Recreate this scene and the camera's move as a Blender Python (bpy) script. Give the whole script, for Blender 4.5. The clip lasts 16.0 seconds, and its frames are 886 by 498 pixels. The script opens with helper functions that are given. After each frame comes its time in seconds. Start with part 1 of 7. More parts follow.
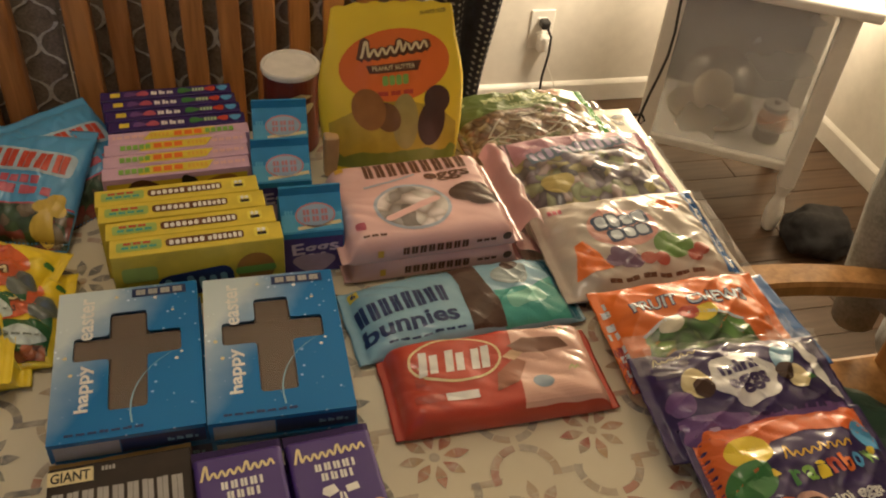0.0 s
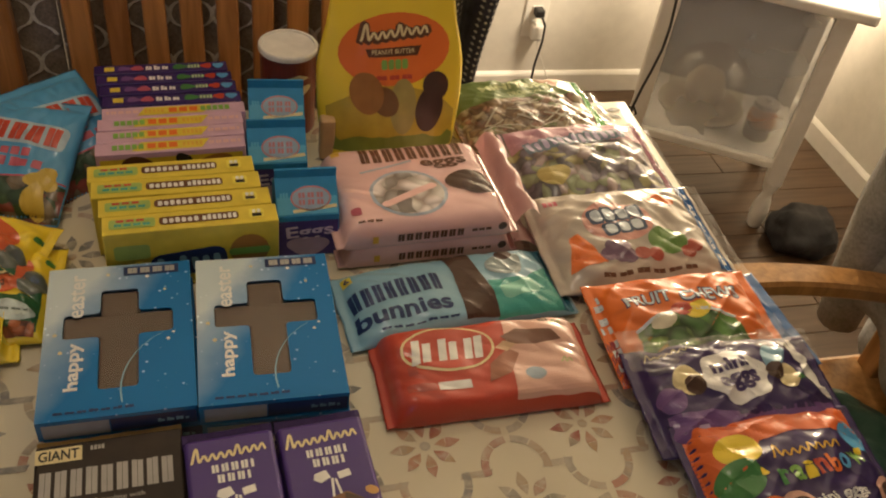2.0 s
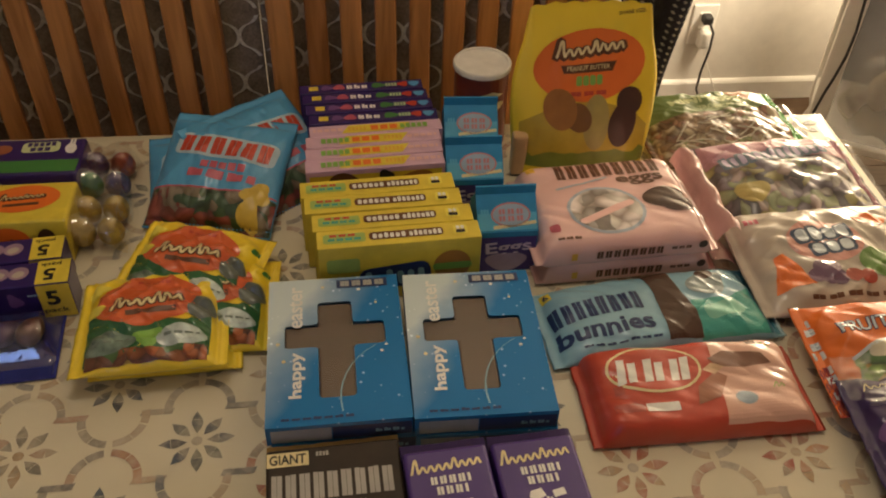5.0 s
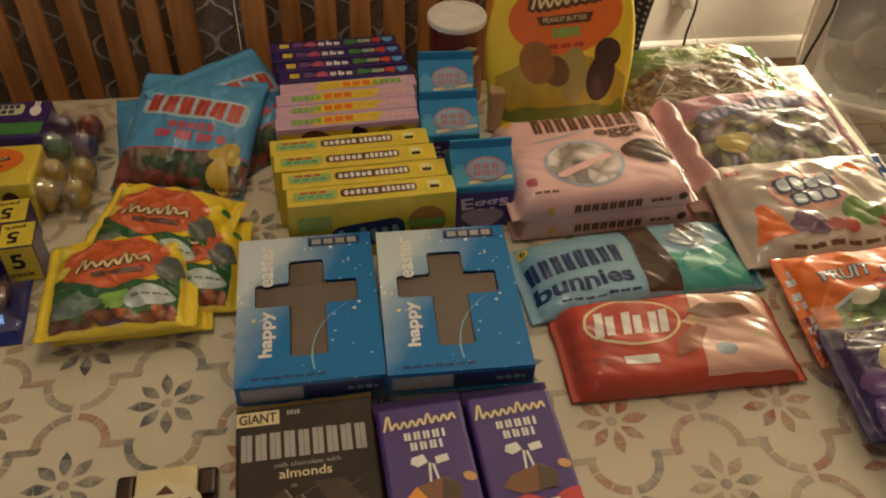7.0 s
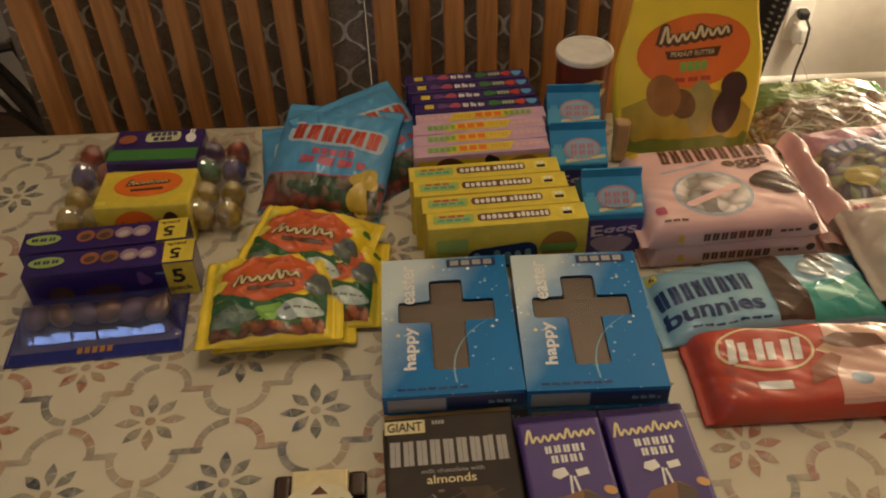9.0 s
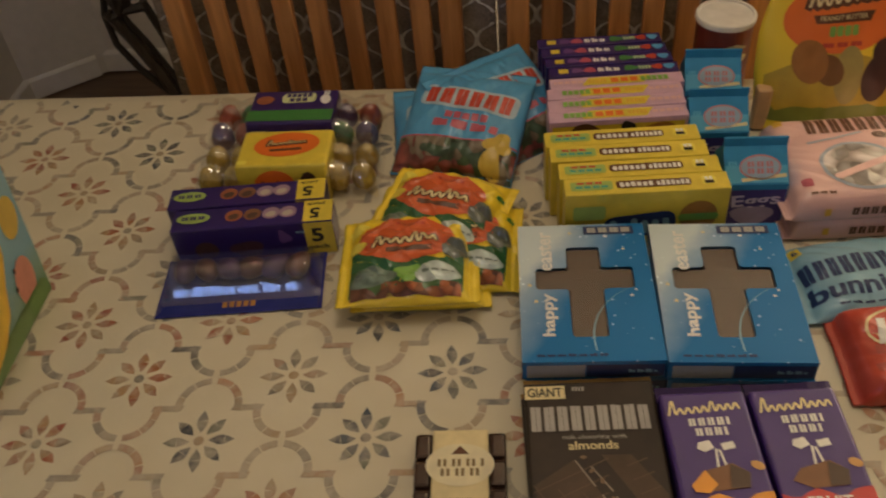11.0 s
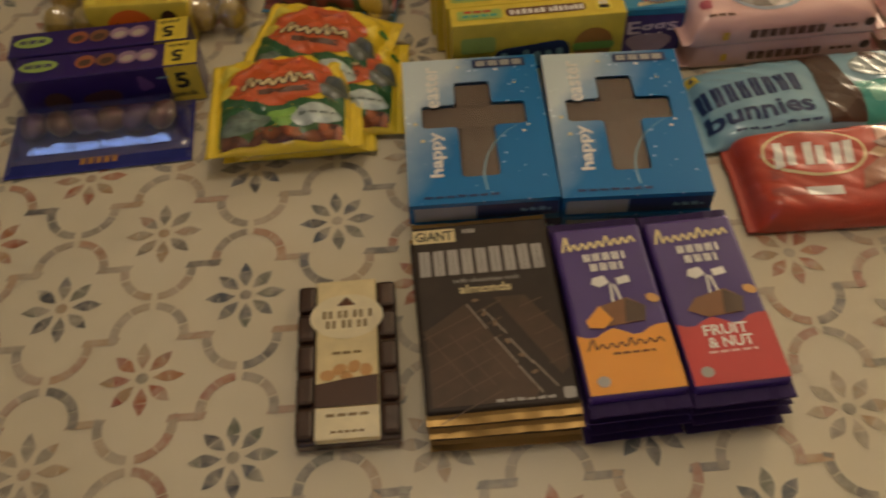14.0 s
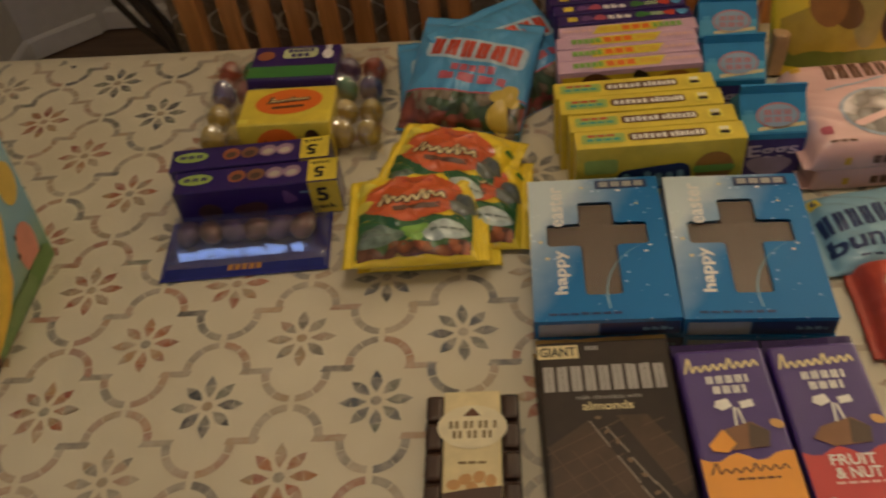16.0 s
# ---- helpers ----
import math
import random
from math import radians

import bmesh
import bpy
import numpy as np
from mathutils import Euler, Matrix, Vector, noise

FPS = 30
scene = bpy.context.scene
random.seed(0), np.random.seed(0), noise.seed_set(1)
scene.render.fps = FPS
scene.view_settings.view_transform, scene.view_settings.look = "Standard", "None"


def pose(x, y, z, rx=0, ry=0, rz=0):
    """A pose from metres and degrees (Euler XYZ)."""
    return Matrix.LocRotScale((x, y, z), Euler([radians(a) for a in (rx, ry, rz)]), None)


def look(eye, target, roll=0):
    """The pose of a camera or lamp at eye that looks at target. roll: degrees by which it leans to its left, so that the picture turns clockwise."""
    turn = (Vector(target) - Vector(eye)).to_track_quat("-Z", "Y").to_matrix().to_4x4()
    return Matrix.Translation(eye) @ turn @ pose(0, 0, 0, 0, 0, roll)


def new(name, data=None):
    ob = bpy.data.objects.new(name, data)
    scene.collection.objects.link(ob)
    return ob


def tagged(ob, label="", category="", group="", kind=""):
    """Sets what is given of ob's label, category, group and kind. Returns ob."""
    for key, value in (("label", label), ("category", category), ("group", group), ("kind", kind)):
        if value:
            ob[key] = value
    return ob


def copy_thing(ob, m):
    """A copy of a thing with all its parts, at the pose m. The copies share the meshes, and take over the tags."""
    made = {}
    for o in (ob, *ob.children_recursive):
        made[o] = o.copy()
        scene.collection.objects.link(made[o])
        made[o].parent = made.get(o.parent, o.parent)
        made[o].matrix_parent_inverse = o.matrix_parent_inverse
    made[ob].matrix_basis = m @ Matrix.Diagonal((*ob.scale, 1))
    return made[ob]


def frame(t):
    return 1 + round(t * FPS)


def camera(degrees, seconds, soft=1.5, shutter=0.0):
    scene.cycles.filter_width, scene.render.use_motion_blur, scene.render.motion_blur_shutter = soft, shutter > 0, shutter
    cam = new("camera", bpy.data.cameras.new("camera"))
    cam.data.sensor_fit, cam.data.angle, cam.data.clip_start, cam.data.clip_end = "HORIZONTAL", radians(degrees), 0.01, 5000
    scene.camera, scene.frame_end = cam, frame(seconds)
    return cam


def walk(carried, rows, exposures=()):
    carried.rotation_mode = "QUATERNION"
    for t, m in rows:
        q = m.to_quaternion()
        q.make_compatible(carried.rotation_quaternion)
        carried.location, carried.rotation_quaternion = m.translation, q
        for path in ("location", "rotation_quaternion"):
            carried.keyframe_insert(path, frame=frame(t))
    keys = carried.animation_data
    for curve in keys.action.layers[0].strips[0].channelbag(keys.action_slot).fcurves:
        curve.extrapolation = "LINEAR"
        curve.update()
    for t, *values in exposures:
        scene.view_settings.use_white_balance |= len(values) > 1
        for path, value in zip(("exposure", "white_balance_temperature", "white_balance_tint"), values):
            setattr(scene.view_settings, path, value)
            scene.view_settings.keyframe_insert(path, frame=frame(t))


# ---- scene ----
cam = camera(53.3, 16.0, soft=2.0, shutter=0.5)
PATH = [
    (0, (0.134, 0.128, 1.462), (0.143, 1.647, 0.161), 5.8),
    (0.5, (0.136, 0.134, 1.464), (0.124, 1.648, 0.158), 5.2),
    (1, (0.138, 0.132, 1.465), (0.132, 1.647, 0.159), 5.0),
    (1.5, (0.12, 0.129, 1.468), (0.045, 1.627, 0.145), 3.5),
    (2, (0.117, 0.133, 1.461), (0.174, 1.631, 0.138), 9.0),
    (2.5, (0.124, 0.139, 1.457), (0.195, 1.599, 0.093), 7.4),
    (3, (0.129, 0.143, 1.453), (0.22, 1.602, 0.088), 6.8),
    (3.5, (0.098, 0.132, 1.463), (0.063, 1.609, 0.114), 4.3),
    (4, (0.056, 0.123, 1.474), (-0.135, 1.598, 0.136), 2.2),
    (4.2, (0.043, 0.12, 1.476), (-0.185, 1.593, 0.144), 1.9),
    (6.3, (0.051, 0.14, 1.446), (-0.198, 1.587, 0.088), 2.1),
    (6.5, (0.057, 0.14, 1.444), (-0.179, 1.581, 0.077), 2.0),
    (7, (0.064, 0.132, 1.44), (-0.159, 1.566, 0.063), 1.5),
    (7.5, (0.055, 0.115, 1.452), (-0.191, 1.572, 0.105), 1.0),
    (8, (0.035, 0.096, 1.459), (-0.284, 1.571, 0.146), 0.1),
    (10.3, (0.001, 0.075, 1.457), (-0.498, 1.458, 0.102), -4.3),
    (10.5, (-0.007, 0.072, 1.456), (-0.525, 1.441, 0.092), -4.5),
    (11, (-0.031, 0.067, 1.465), (-0.628, 1.396, 0.094), -5.9),
    (11.5, (-0.047, 0.062, 1.472), (-0.685, 1.383, 0.113), -6.7),
    (12, (-0.05, 0.065, 1.471), (-0.672, 1.39, 0.108), -6.6),
    (12.5, (-0.056, 0.067, 1.466), (-0.688, 1.364, 0.08), -7.4),
    (13, (-0.064, 0.071, 1.457), (-0.664, 1.327, 0.021), -7.1),
    (13.5, (-0.05, 0.083, 1.426), (-0.5, 1.281, -0.112), -4.0),
    (14, (-0.018, 0.1, 1.406), (-0.366, 1.263, -0.183), -2.9),
    (14.5, (0.014, 0.12, 1.413), (-0.222, 1.332, -0.161), -0.8),
    (15, (0.012, 0.11, 1.423), (-0.311, 1.384, -0.084), -3.0),
    (15.5, (-0.006, 0.098, 1.445), (-0.462, 1.392, -0.01), -5.8),
    (16, (-0.037, 0.086, 1.453), (-0.636, 1.334, 0.009), -8.0),
]
EXPOSURES = [(0, 0.0), (12.5, 0.0), (13.5, -0.1), (14.5, -0.12), (15.5, -0.05), (16, 0.0)]
walk(cam, [(t, look(eye, target, roll)) for t, eye, target, roll in PATH], EXPOSURES)

# ---- light ----
AXIS = 16.5                         # the table and the room stand at this turn
ROOM = pose(0, 0, 0, 0, 0, AXIS)
TOP = 0.75                          # height of the table top

world = bpy.data.worlds.new("dim_room")
world.use_nodes = True
world.node_tree.nodes["Background"].inputs[0].default_value = (1.0, 0.75, 0.5, 1)
world.node_tree.nodes["Background"].inputs[1].default_value = 0.05
scene.world = world


def lamp(name, kind, energy, colour, m, size):
    data = bpy.data.lights.new(name, kind)
    data.energy, data.color = energy, colour
    if kind == "AREA":
        data.shape, data.size, data.size_y = "RECTANGLE", size[0], size[1]
    else:
        data.shadow_soft_size = size
    ob = new(name, data)
    ob.matrix_world = m
    return ob


lamp("corner_lamp_light", "POINT", 57.0, (1.0, 0.80, 0.55), ROOM @ pose(1.42, 2.01, 1.02), 0.10)
lamp("ceiling_lamp_light", "AREA", 4.15, (1.0, 0.82, 0.61), ROOM @ pose(0.02, 0.72, 2.38), (0.36, 0.36))

# ---- materials ----
def principled(name, rough=0.5, metal=0.0, coat=0.0, spec=0.5):
    m = bpy.data.materials.new(name)
    m.use_nodes = True
    b = m.node_tree.nodes["Principled BSDF"]
    b.inputs["Roughness"].default_value = rough
    b.inputs["Metallic"].default_value = metal
    b.inputs["Coat Weight"].default_value = coat
    b.inputs["Coat Roughness"].default_value = 0.08
    b.inputs["Specular IOR Level"].default_value = spec
    return m, m.node_tree, b


def node(tree, kind, **kw):
    n = tree.nodes.new(kind)
    for k, v in kw.items():
        n.inputs[k].default_value = v
    return n


def bump(tree, b, height, strength, distance):
    n = node(tree, "ShaderNodeBump", Strength=strength, Distance=distance)
    tree.links.new(height, n.inputs["Height"])
    tree.links.new(n.outputs[0], b.inputs["Normal"])


def ramp(tree, fac, stops):
    r = tree.nodes.new("ShaderNodeValToRGB")
    e = r.color_ramp.elements
    while len(e) < len(stops):
        e.new(0.5)
    for el, (p, c) in zip(e, stops):
        el.position, el.color = p, (*c, 1)
    tree.links.new(fac, r.inputs[0])
    return r


def coords(tree, scale=(1, 1, 1), turn=0.0, kind="Object"):
    tc = tree.nodes.new("ShaderNodeTexCoord")
    mp = tree.nodes.new("ShaderNodeMapping")
    mp.inputs["Scale"].default_value = scale
    mp.inputs["Rotation"].default_value = (0, 0, radians(turn))
    tree.links.new(tc.outputs[kind], mp.inputs[0])
    return mp.outputs[0]


MATS = {}


def plain(name, col, rough=0.45, metal=0.0, coat=0.0, grain=0.08, scale=60.0, relief=0.0, spec=0.5):
    """A surface with a slight unevenness of tone at two scales, and fine relief."""
    if name in MATS:
        return MATS[name]
    m, t, b = principled(name, rough, metal, coat, spec)
    uv = coords(t)
    fine = node(t, "ShaderNodeTexNoise", Scale=scale, Detail=4.0)
    broad = node(t, "ShaderNodeTexNoise", Scale=scale * 0.12, Detail=2.0)
    for n in (fine, broad):
        t.links.new(uv, n.inputs["Vector"])
    mix = node(t, "ShaderNodeMath")
    mix.operation = "ADD"
    t.links.new(fine.outputs["Fac"], mix.inputs[0])
    t.links.new(broad.outputs["Fac"], mix.inputs[1])
    half = node(t, "ShaderNodeMath")
    half.operation = "MULTIPLY"
    half.inputs[1].default_value = 0.5
    t.links.new(mix.outputs[0], half.inputs[0])
    lo = tuple(max(0, c * (1 - 2 * grain)) for c in col)
    hi = tuple(min(1, c * (1 + 2 * grain)) for c in col)
    r = ramp(t, half.outputs[0], [(0.3, lo), (0.7, hi)])
    t.links.new(r.outputs[0], b.inputs["Base Color"])
    if relief:
        bump(t, b, fine.outputs["Fac"], 0.6, relief)
    MATS[name] = m
    return m


def film(name, col, rough=0.30, crease=0.0011, scale=26.0, grain=0.07):
    """Printed plastic wrap: glossy, with creases."""
    if name in MATS:
        return MATS[name]
    m, t, b = principled(name, rough + 0.08, 0.0, 0.5)
    b.inputs["Coat Roughness"].default_value = 0.10
    uv = coords(t, (1, 1.5, 1), 25)
    n1 = node(t, "ShaderNodeTexNoise", Scale=scale, Detail=5.0, Distortion=1.2)
    n2 = node(t, "ShaderNodeTexNoise", Scale=scale * 0.3, Detail=2.0)
    for n in (n1, n2):
        t.links.new(uv, n.inputs["Vector"])
    r = ramp(t, n2.outputs["Fac"], [(0.3, tuple(c * (1 - grain) for c in col)), (0.7, tuple(min(1, c * (1 + grain)) for c in col))])
    t.links.new(r.outputs[0], b.inputs["Base Color"])
    bump(t, b, n1.outputs["Fac"], 0.45, crease)
    MATS[name] = m
    return m


def candy_mix(name, stops, scale=70.0, rough=0.22):
    """Many small sweets seen through clear wrap: cells of several colours."""
    if name in MATS:
        return MATS[name]
    m, t, b = principled(name, 0.40, 0.0, 0.40)
    b.inputs["Coat Roughness"].default_value = 0.2
    uv = coords(t)
    warp = node(t, "ShaderNodeTexNoise", Scale=scale * 0.6, Detail=1.0)
    t.links.new(uv, warp.inputs["Vector"])
    add = t.nodes.new("ShaderNodeMixRGB")
    add.blend_type = "LINEAR_LIGHT"
    add.inputs[0].default_value = 0.02
    t.links.new(uv, add.inputs[1])
    t.links.new(warp.outputs["Color"], add.inputs[2])
    v = node(t, "ShaderNodeTexVoronoi", Scale=scale)
    t.links.new(add.outputs[0], v.inputs["Vector"])
    sep = t.nodes.new("ShaderNodeSeparateColor")
    t.links.new(v.outputs["Color"], sep.inputs[0])
    r = ramp(t, sep.outputs[0], stops)
    r.color_ramp.interpolation = "CONSTANT"
    # shade between neighbouring sweets, painted in as darker cell rims
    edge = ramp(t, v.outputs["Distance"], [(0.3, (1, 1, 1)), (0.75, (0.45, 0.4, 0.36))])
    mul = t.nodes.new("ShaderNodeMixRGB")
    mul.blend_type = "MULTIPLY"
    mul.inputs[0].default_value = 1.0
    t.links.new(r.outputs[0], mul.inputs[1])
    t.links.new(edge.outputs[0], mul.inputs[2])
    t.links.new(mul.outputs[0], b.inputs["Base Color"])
    inv = node(t, "ShaderNodeMath")
    inv.operation = "SUBTRACT"
    inv.inputs[0].default_value = 1.0
    t.links.new(v.outputs["Distance"], inv.inputs[1])
    bump(t, b, inv.outputs[0], 0.5, 0.003)
    MATS[name] = m
    return m


def clear(name, clearness=0.75, tint=(1, 1, 1), rough=0.06):
    """Thin clear plastic: mostly see-through, with a sharp gloss."""
    if name in MATS:
        return MATS[name]
    m = bpy.data.materials.new(name)
    m.use_nodes = True
    t = m.node_tree
    t.nodes.clear()
    out = t.nodes.new("ShaderNodeOutputMaterial")
    a = node(t, "ShaderNodeBsdfTransparent")
    a.inputs[0].default_value = (*tint, 1)
    g = node(t, "ShaderNodeBsdfGlossy", Roughness=rough)
    n = node(t, "ShaderNodeTexNoise", Scale=70.0, Detail=2.0)
    t.links.new(coords(t), n.inputs["Vector"])
    bp = node(t, "ShaderNodeBump", Strength=0.5, Distance=0.001)
    t.links.new(n.outputs["Fac"], bp.inputs["Height"])
    t.links.new(bp.outputs[0], g.inputs["Normal"])
    mx = t.nodes.new("ShaderNodeMixShader")
    mx.inputs[0].default_value = 1 - clearness
    t.links.new(a.outputs[0], mx.inputs[1])
    t.links.new(g.outputs[0], mx.inputs[2])
    t.links.new(mx.outputs[0], out.inputs[0])
    MATS[name] = m
    return m


def timber(name, dark, light, scale=9.0, rough=0.4, along=(1, 1, 0.08)):
    if name in MATS:
        return MATS[name]
    m, t, b = principled(name, rough, 0.0, 0.15)
    uv = coords(t, along)
    info = t.nodes.new("ShaderNodeObjectInfo")
    n1 = node(t, "ShaderNodeTexNoise", Scale=scale * 8, Detail=6.0, Distortion=0.6)
    n2 = node(t, "ShaderNodeTexNoise", Scale=scale, Detail=2.0)
    for n in (n1, n2):
        t.links.new(uv, n.inputs["Vector"])
    a = node(t, "ShaderNodeMath")
    a.operation = "MULTIPLY_ADD"
    a.inputs[1].default_value = 0.25
    t.links.new(info.outputs["Random"], a.inputs[0])
    t.links.new(n1.outputs["Fac"], a.inputs[2])
    r = ramp(t, a.outputs[0], [(0.38, dark), (0.85, light)])
    t.links.new(r.outputs[0], b.inputs["Base Color"])
    bump(t, b, n1.outputs["Fac"], 0.3, 0.0006)
    MATS[name] = m
    return m


def gradient_print(name, lit, deep, sx, sy):
    """A printed card whose colour runs from a light corner to a deep one, with light specks."""
    m, t, b = principled(name, 0.5, 0.0, 0.05, 0.35)
    uv = coords(t)
    sep = t.nodes.new("ShaderNodeSeparateXYZ")
    t.links.new(uv, sep.inputs[0])
    fx = node(t, "ShaderNodeMath")
    fx.operation = "MULTIPLY_ADD"
    fx.inputs[1].default_value, fx.inputs[2].default_value = -0.90 / sx, 0.35
    t.links.new(sep.outputs[0], fx.inputs[0])
    fy = node(t, "ShaderNodeMath")
    fy.operation = "MULTIPLY_ADD"
    fy.inputs[1].default_value = 0.75 / sy
    t.links.new(sep.outputs[1], fy.inputs[0])
    t.links.new(fx.outputs[0], fy.inputs[2])
    n = node(t, "ShaderNodeTexNoise", Scale=22.0, Detail=3.0)
    t.links.new(uv, n.inputs["Vector"])
    ad = node(t, "ShaderNodeMath")
    ad.operation = "MULTIPLY_ADD"
    ad.inputs[1].default_value = 0.3
    t.links.new(n.outputs["Fac"], ad.inputs[0])
    t.links.new(fy.outputs[0], ad.inputs[2])
    r = ramp(t, ad.outputs[0], [(0.52, deep), (0.86, tuple((p + q) / 2 for p, q in zip(lit, deep))), (1.0, lit)])
    v = node(t, "ShaderNodeTexVoronoi", Scale=85.0)
    t.links.new(uv, v.inputs["Vector"])
    dots = ramp(t, v.outputs["Distance"], [(0.08, (0.8, 0.8, 0.8)), (0.15, (0, 0, 0))])
    plus = t.nodes.new("ShaderNodeMixRGB")
    plus.blend_type = "ADD"
    plus.inputs[0].default_value = 0.45
    t.links.new(r.outputs[0], plus.inputs[1])
    t.links.new(dots.outputs[0], plus.inputs[2])
    t.links.new(plus.outputs[0], b.inputs["Base Color"])
    return m


def island_print(name, stops):
    """Ink of several colours, a colour for each separate patch, worn and mottled."""
    m, t, b = principled(name, 0.34, 0.0, 0.1)
    g = t.nodes.new("ShaderNodeNewGeometry")
    n = node(t, "ShaderNodeTexNoise", Scale=170.0, Detail=2.0)
    t.links.new(coords(t), n.inputs["Vector"])
    ad = node(t, "ShaderNodeMath")
    ad.operation = "MULTIPLY_ADD"
    ad.inputs[1].default_value = 0.28
    t.links.new(n.outputs["Fac"], ad.inputs[0])
    t.links.new(g.outputs["Random Per Island"], ad.inputs[2])
    sub = node(t, "ShaderNodeMath")
    sub.operation = "SUBTRACT"
    sub.inputs[1].default_value = 0.14
    t.links.new(ad.outputs[0], sub.inputs[0])
    r = ramp(t, sub.outputs[0], stops)
    n2 = node(t, "ShaderNodeTexNoise", Scale=75.0, Detail=4.0)
    t.links.new(coords(t), n2.inputs["Vector"])
    worn = ramp(t, n2.outputs["Fac"], [(0.40, (0, 0, 0)), (0.72, (0.62, 0.62, 0.62))])
    mx = t.nodes.new("ShaderNodeMixRGB")
    mx.inputs[2].default_value = (0.60, 0.53, 0.42, 1)
    t.links.new(worn.outputs[0], mx.inputs[0])
    t.links.new(r.outputs[0], mx.inputs[1])
    t.links.new(mx.outputs[0], b.inputs["Base Color"])
    return m


# ---- building ----
def thing(name, label, category, m, group="", kind=""):
    ob = new(name)
    ob.empty_display_size = 0.03
    ob.matrix_world = m
    return tagged(ob, label, category, group, kind)


def part(name, bm, mat, parent, label="", smooth=False):
    me = bpy.data.meshes.new(name)
    bm.to_mesh(me)
    bm.free()
    if smooth:
        for p in me.polygons:
            p.use_smooth = True
    if mat:
        me.materials.append(mat)
    ob = new(name, me)
    ob.parent = parent
    return tagged(ob, label)


def solid(name, bm, mat, m, label, category, group="", kind="", smooth=False):
    ob = part(name, bm, mat, None, "", smooth)
    ob.matrix_world = m
    return tagged(ob, label, category, group, kind)


def box(sx, sy, sz, x=0, y=0, z=0, bev=0.001, seg=2, bm=None, turn=None):
    """A box standing on z, centred on x, y, with rounded edges."""
    bm = bm or bmesh.new()
    made = bmesh.ops.create_cube(bm, size=1.0)["verts"]
    for v in made:
        v.co = Vector((v.co.x * sx, v.co.y * sy, (v.co.z + 0.5) * sz))
    if bev:
        edges = list({e for v in made for e in v.link_edges})
        res = bmesh.ops.bevel(bm, geom=edges, offset=bev, segments=seg, affect="EDGES", profile=0.5)
        made = list({v for f in res["faces"] for v in f.verts} | {v for v in made if v.is_valid})
    m = Matrix.Translation((x, y, z)) @ (turn or Matrix())
    for v in made:
        v.co = m @ v.co
    return bm


def lathe(profile, n=28, bm=None, m=None):
    """A turned form from (radius, height) pairs."""
    bm = bm or bmesh.new()
    rings = []
    for r, z in profile:
        rings.append([bm.verts.new((m or Matrix()) @ Vector((r * math.cos(2 * math.pi * k / n), r * math.sin(2 * math.pi * k / n), z))) for k in range(n)])
    for a, b in zip(rings, rings[1:]):
        for k in range(n):
            bm.faces.new((a[k], a[(k + 1) % n], b[(k + 1) % n], b[k]))
    bm.faces.new(list(reversed(rings[0])))
    bm.faces.new(rings[-1])
    return bm


def tube(points, radius, n=8, bm=None):
    bm = bm or bmesh.new()
    rings = []
    pts = [Vector(p) for p in points]
    for i, p in enumerate(pts):
        d = (pts[min(i + 1, len(pts) - 1)] - pts[max(i - 1, 0)]).normalized()
        side = d.cross(Vector((0, 0, 1)) if abs(d.z) < 0.9 else Vector((1, 0, 0))).normalized()
        up = side.cross(d)
        r = radius[i] if isinstance(radius, (list, tuple)) else radius
        rings.append([bm.verts.new(p + r * (math.cos(2 * math.pi * k / n) * side + math.sin(2 * math.pi * k / n) * up)) for k in range(n)])
    for a, b in zip(rings, rings[1:]):
        for k in range(n):
            bm.faces.new((a[k], a[(k + 1) % n], b[(k + 1) % n], b[k]))
    bm.faces.new(list(reversed(rings[0])))
    bm.faces.new(rings[-1])
    return bm


# flat artwork: outlines in the plane of a package
def ellipse(cx, cy, a, b, turn=0, n=28, bm=None, wob=0.0):
    bm = bm or bmesh.new()
    c, s = math.cos(radians(turn)), math.sin(radians(turn))
    vs = []
    for k in range(n):
        t = 2 * math.pi * k / n
        f = 1 + wob * math.sin(3 * t + cx * 90)
        x, y = a * f * math.cos(t), b * f * math.sin(t)
        vs.append(bm.verts.new((cx + c * x - s * y, cy + s * x + c * y, 0)))
    bm.faces.new(vs)
    return bm


def shape(points, bm=None):
    bm = bm or bmesh.new()
    bm.faces.new([bm.verts.new((x, y, 0)) for x, y in points])
    return bm


def rect(cx, cy, w, h, turn=0, r=0.0, bm=None, slant=0.0):
    c, s = math.cos(radians(turn)), math.sin(radians(turn))
    pts = []
    if r <= 0:
        pts = [(-w / 2, -h / 2), (w / 2, -h / 2), (w / 2, h / 2), (-w / 2, h / 2)]
    else:
        for sx, sy, a0 in ((1, -1, -90), (1, 1, 0), (-1, 1, 90), (-1, -1, 180)):
            for k in range(4):
                a = radians(a0 + 30 * k)
                pts.append((sx * (w / 2 - r) + r * math.cos(a), sy * (h / 2 - r) + r * math.sin(a)))
    pts = [(x + slant * y, y) for x, y in pts]
    return shape([(cx + c * x - s * y, cy + s * x + c * y) for x, y in pts], bm)


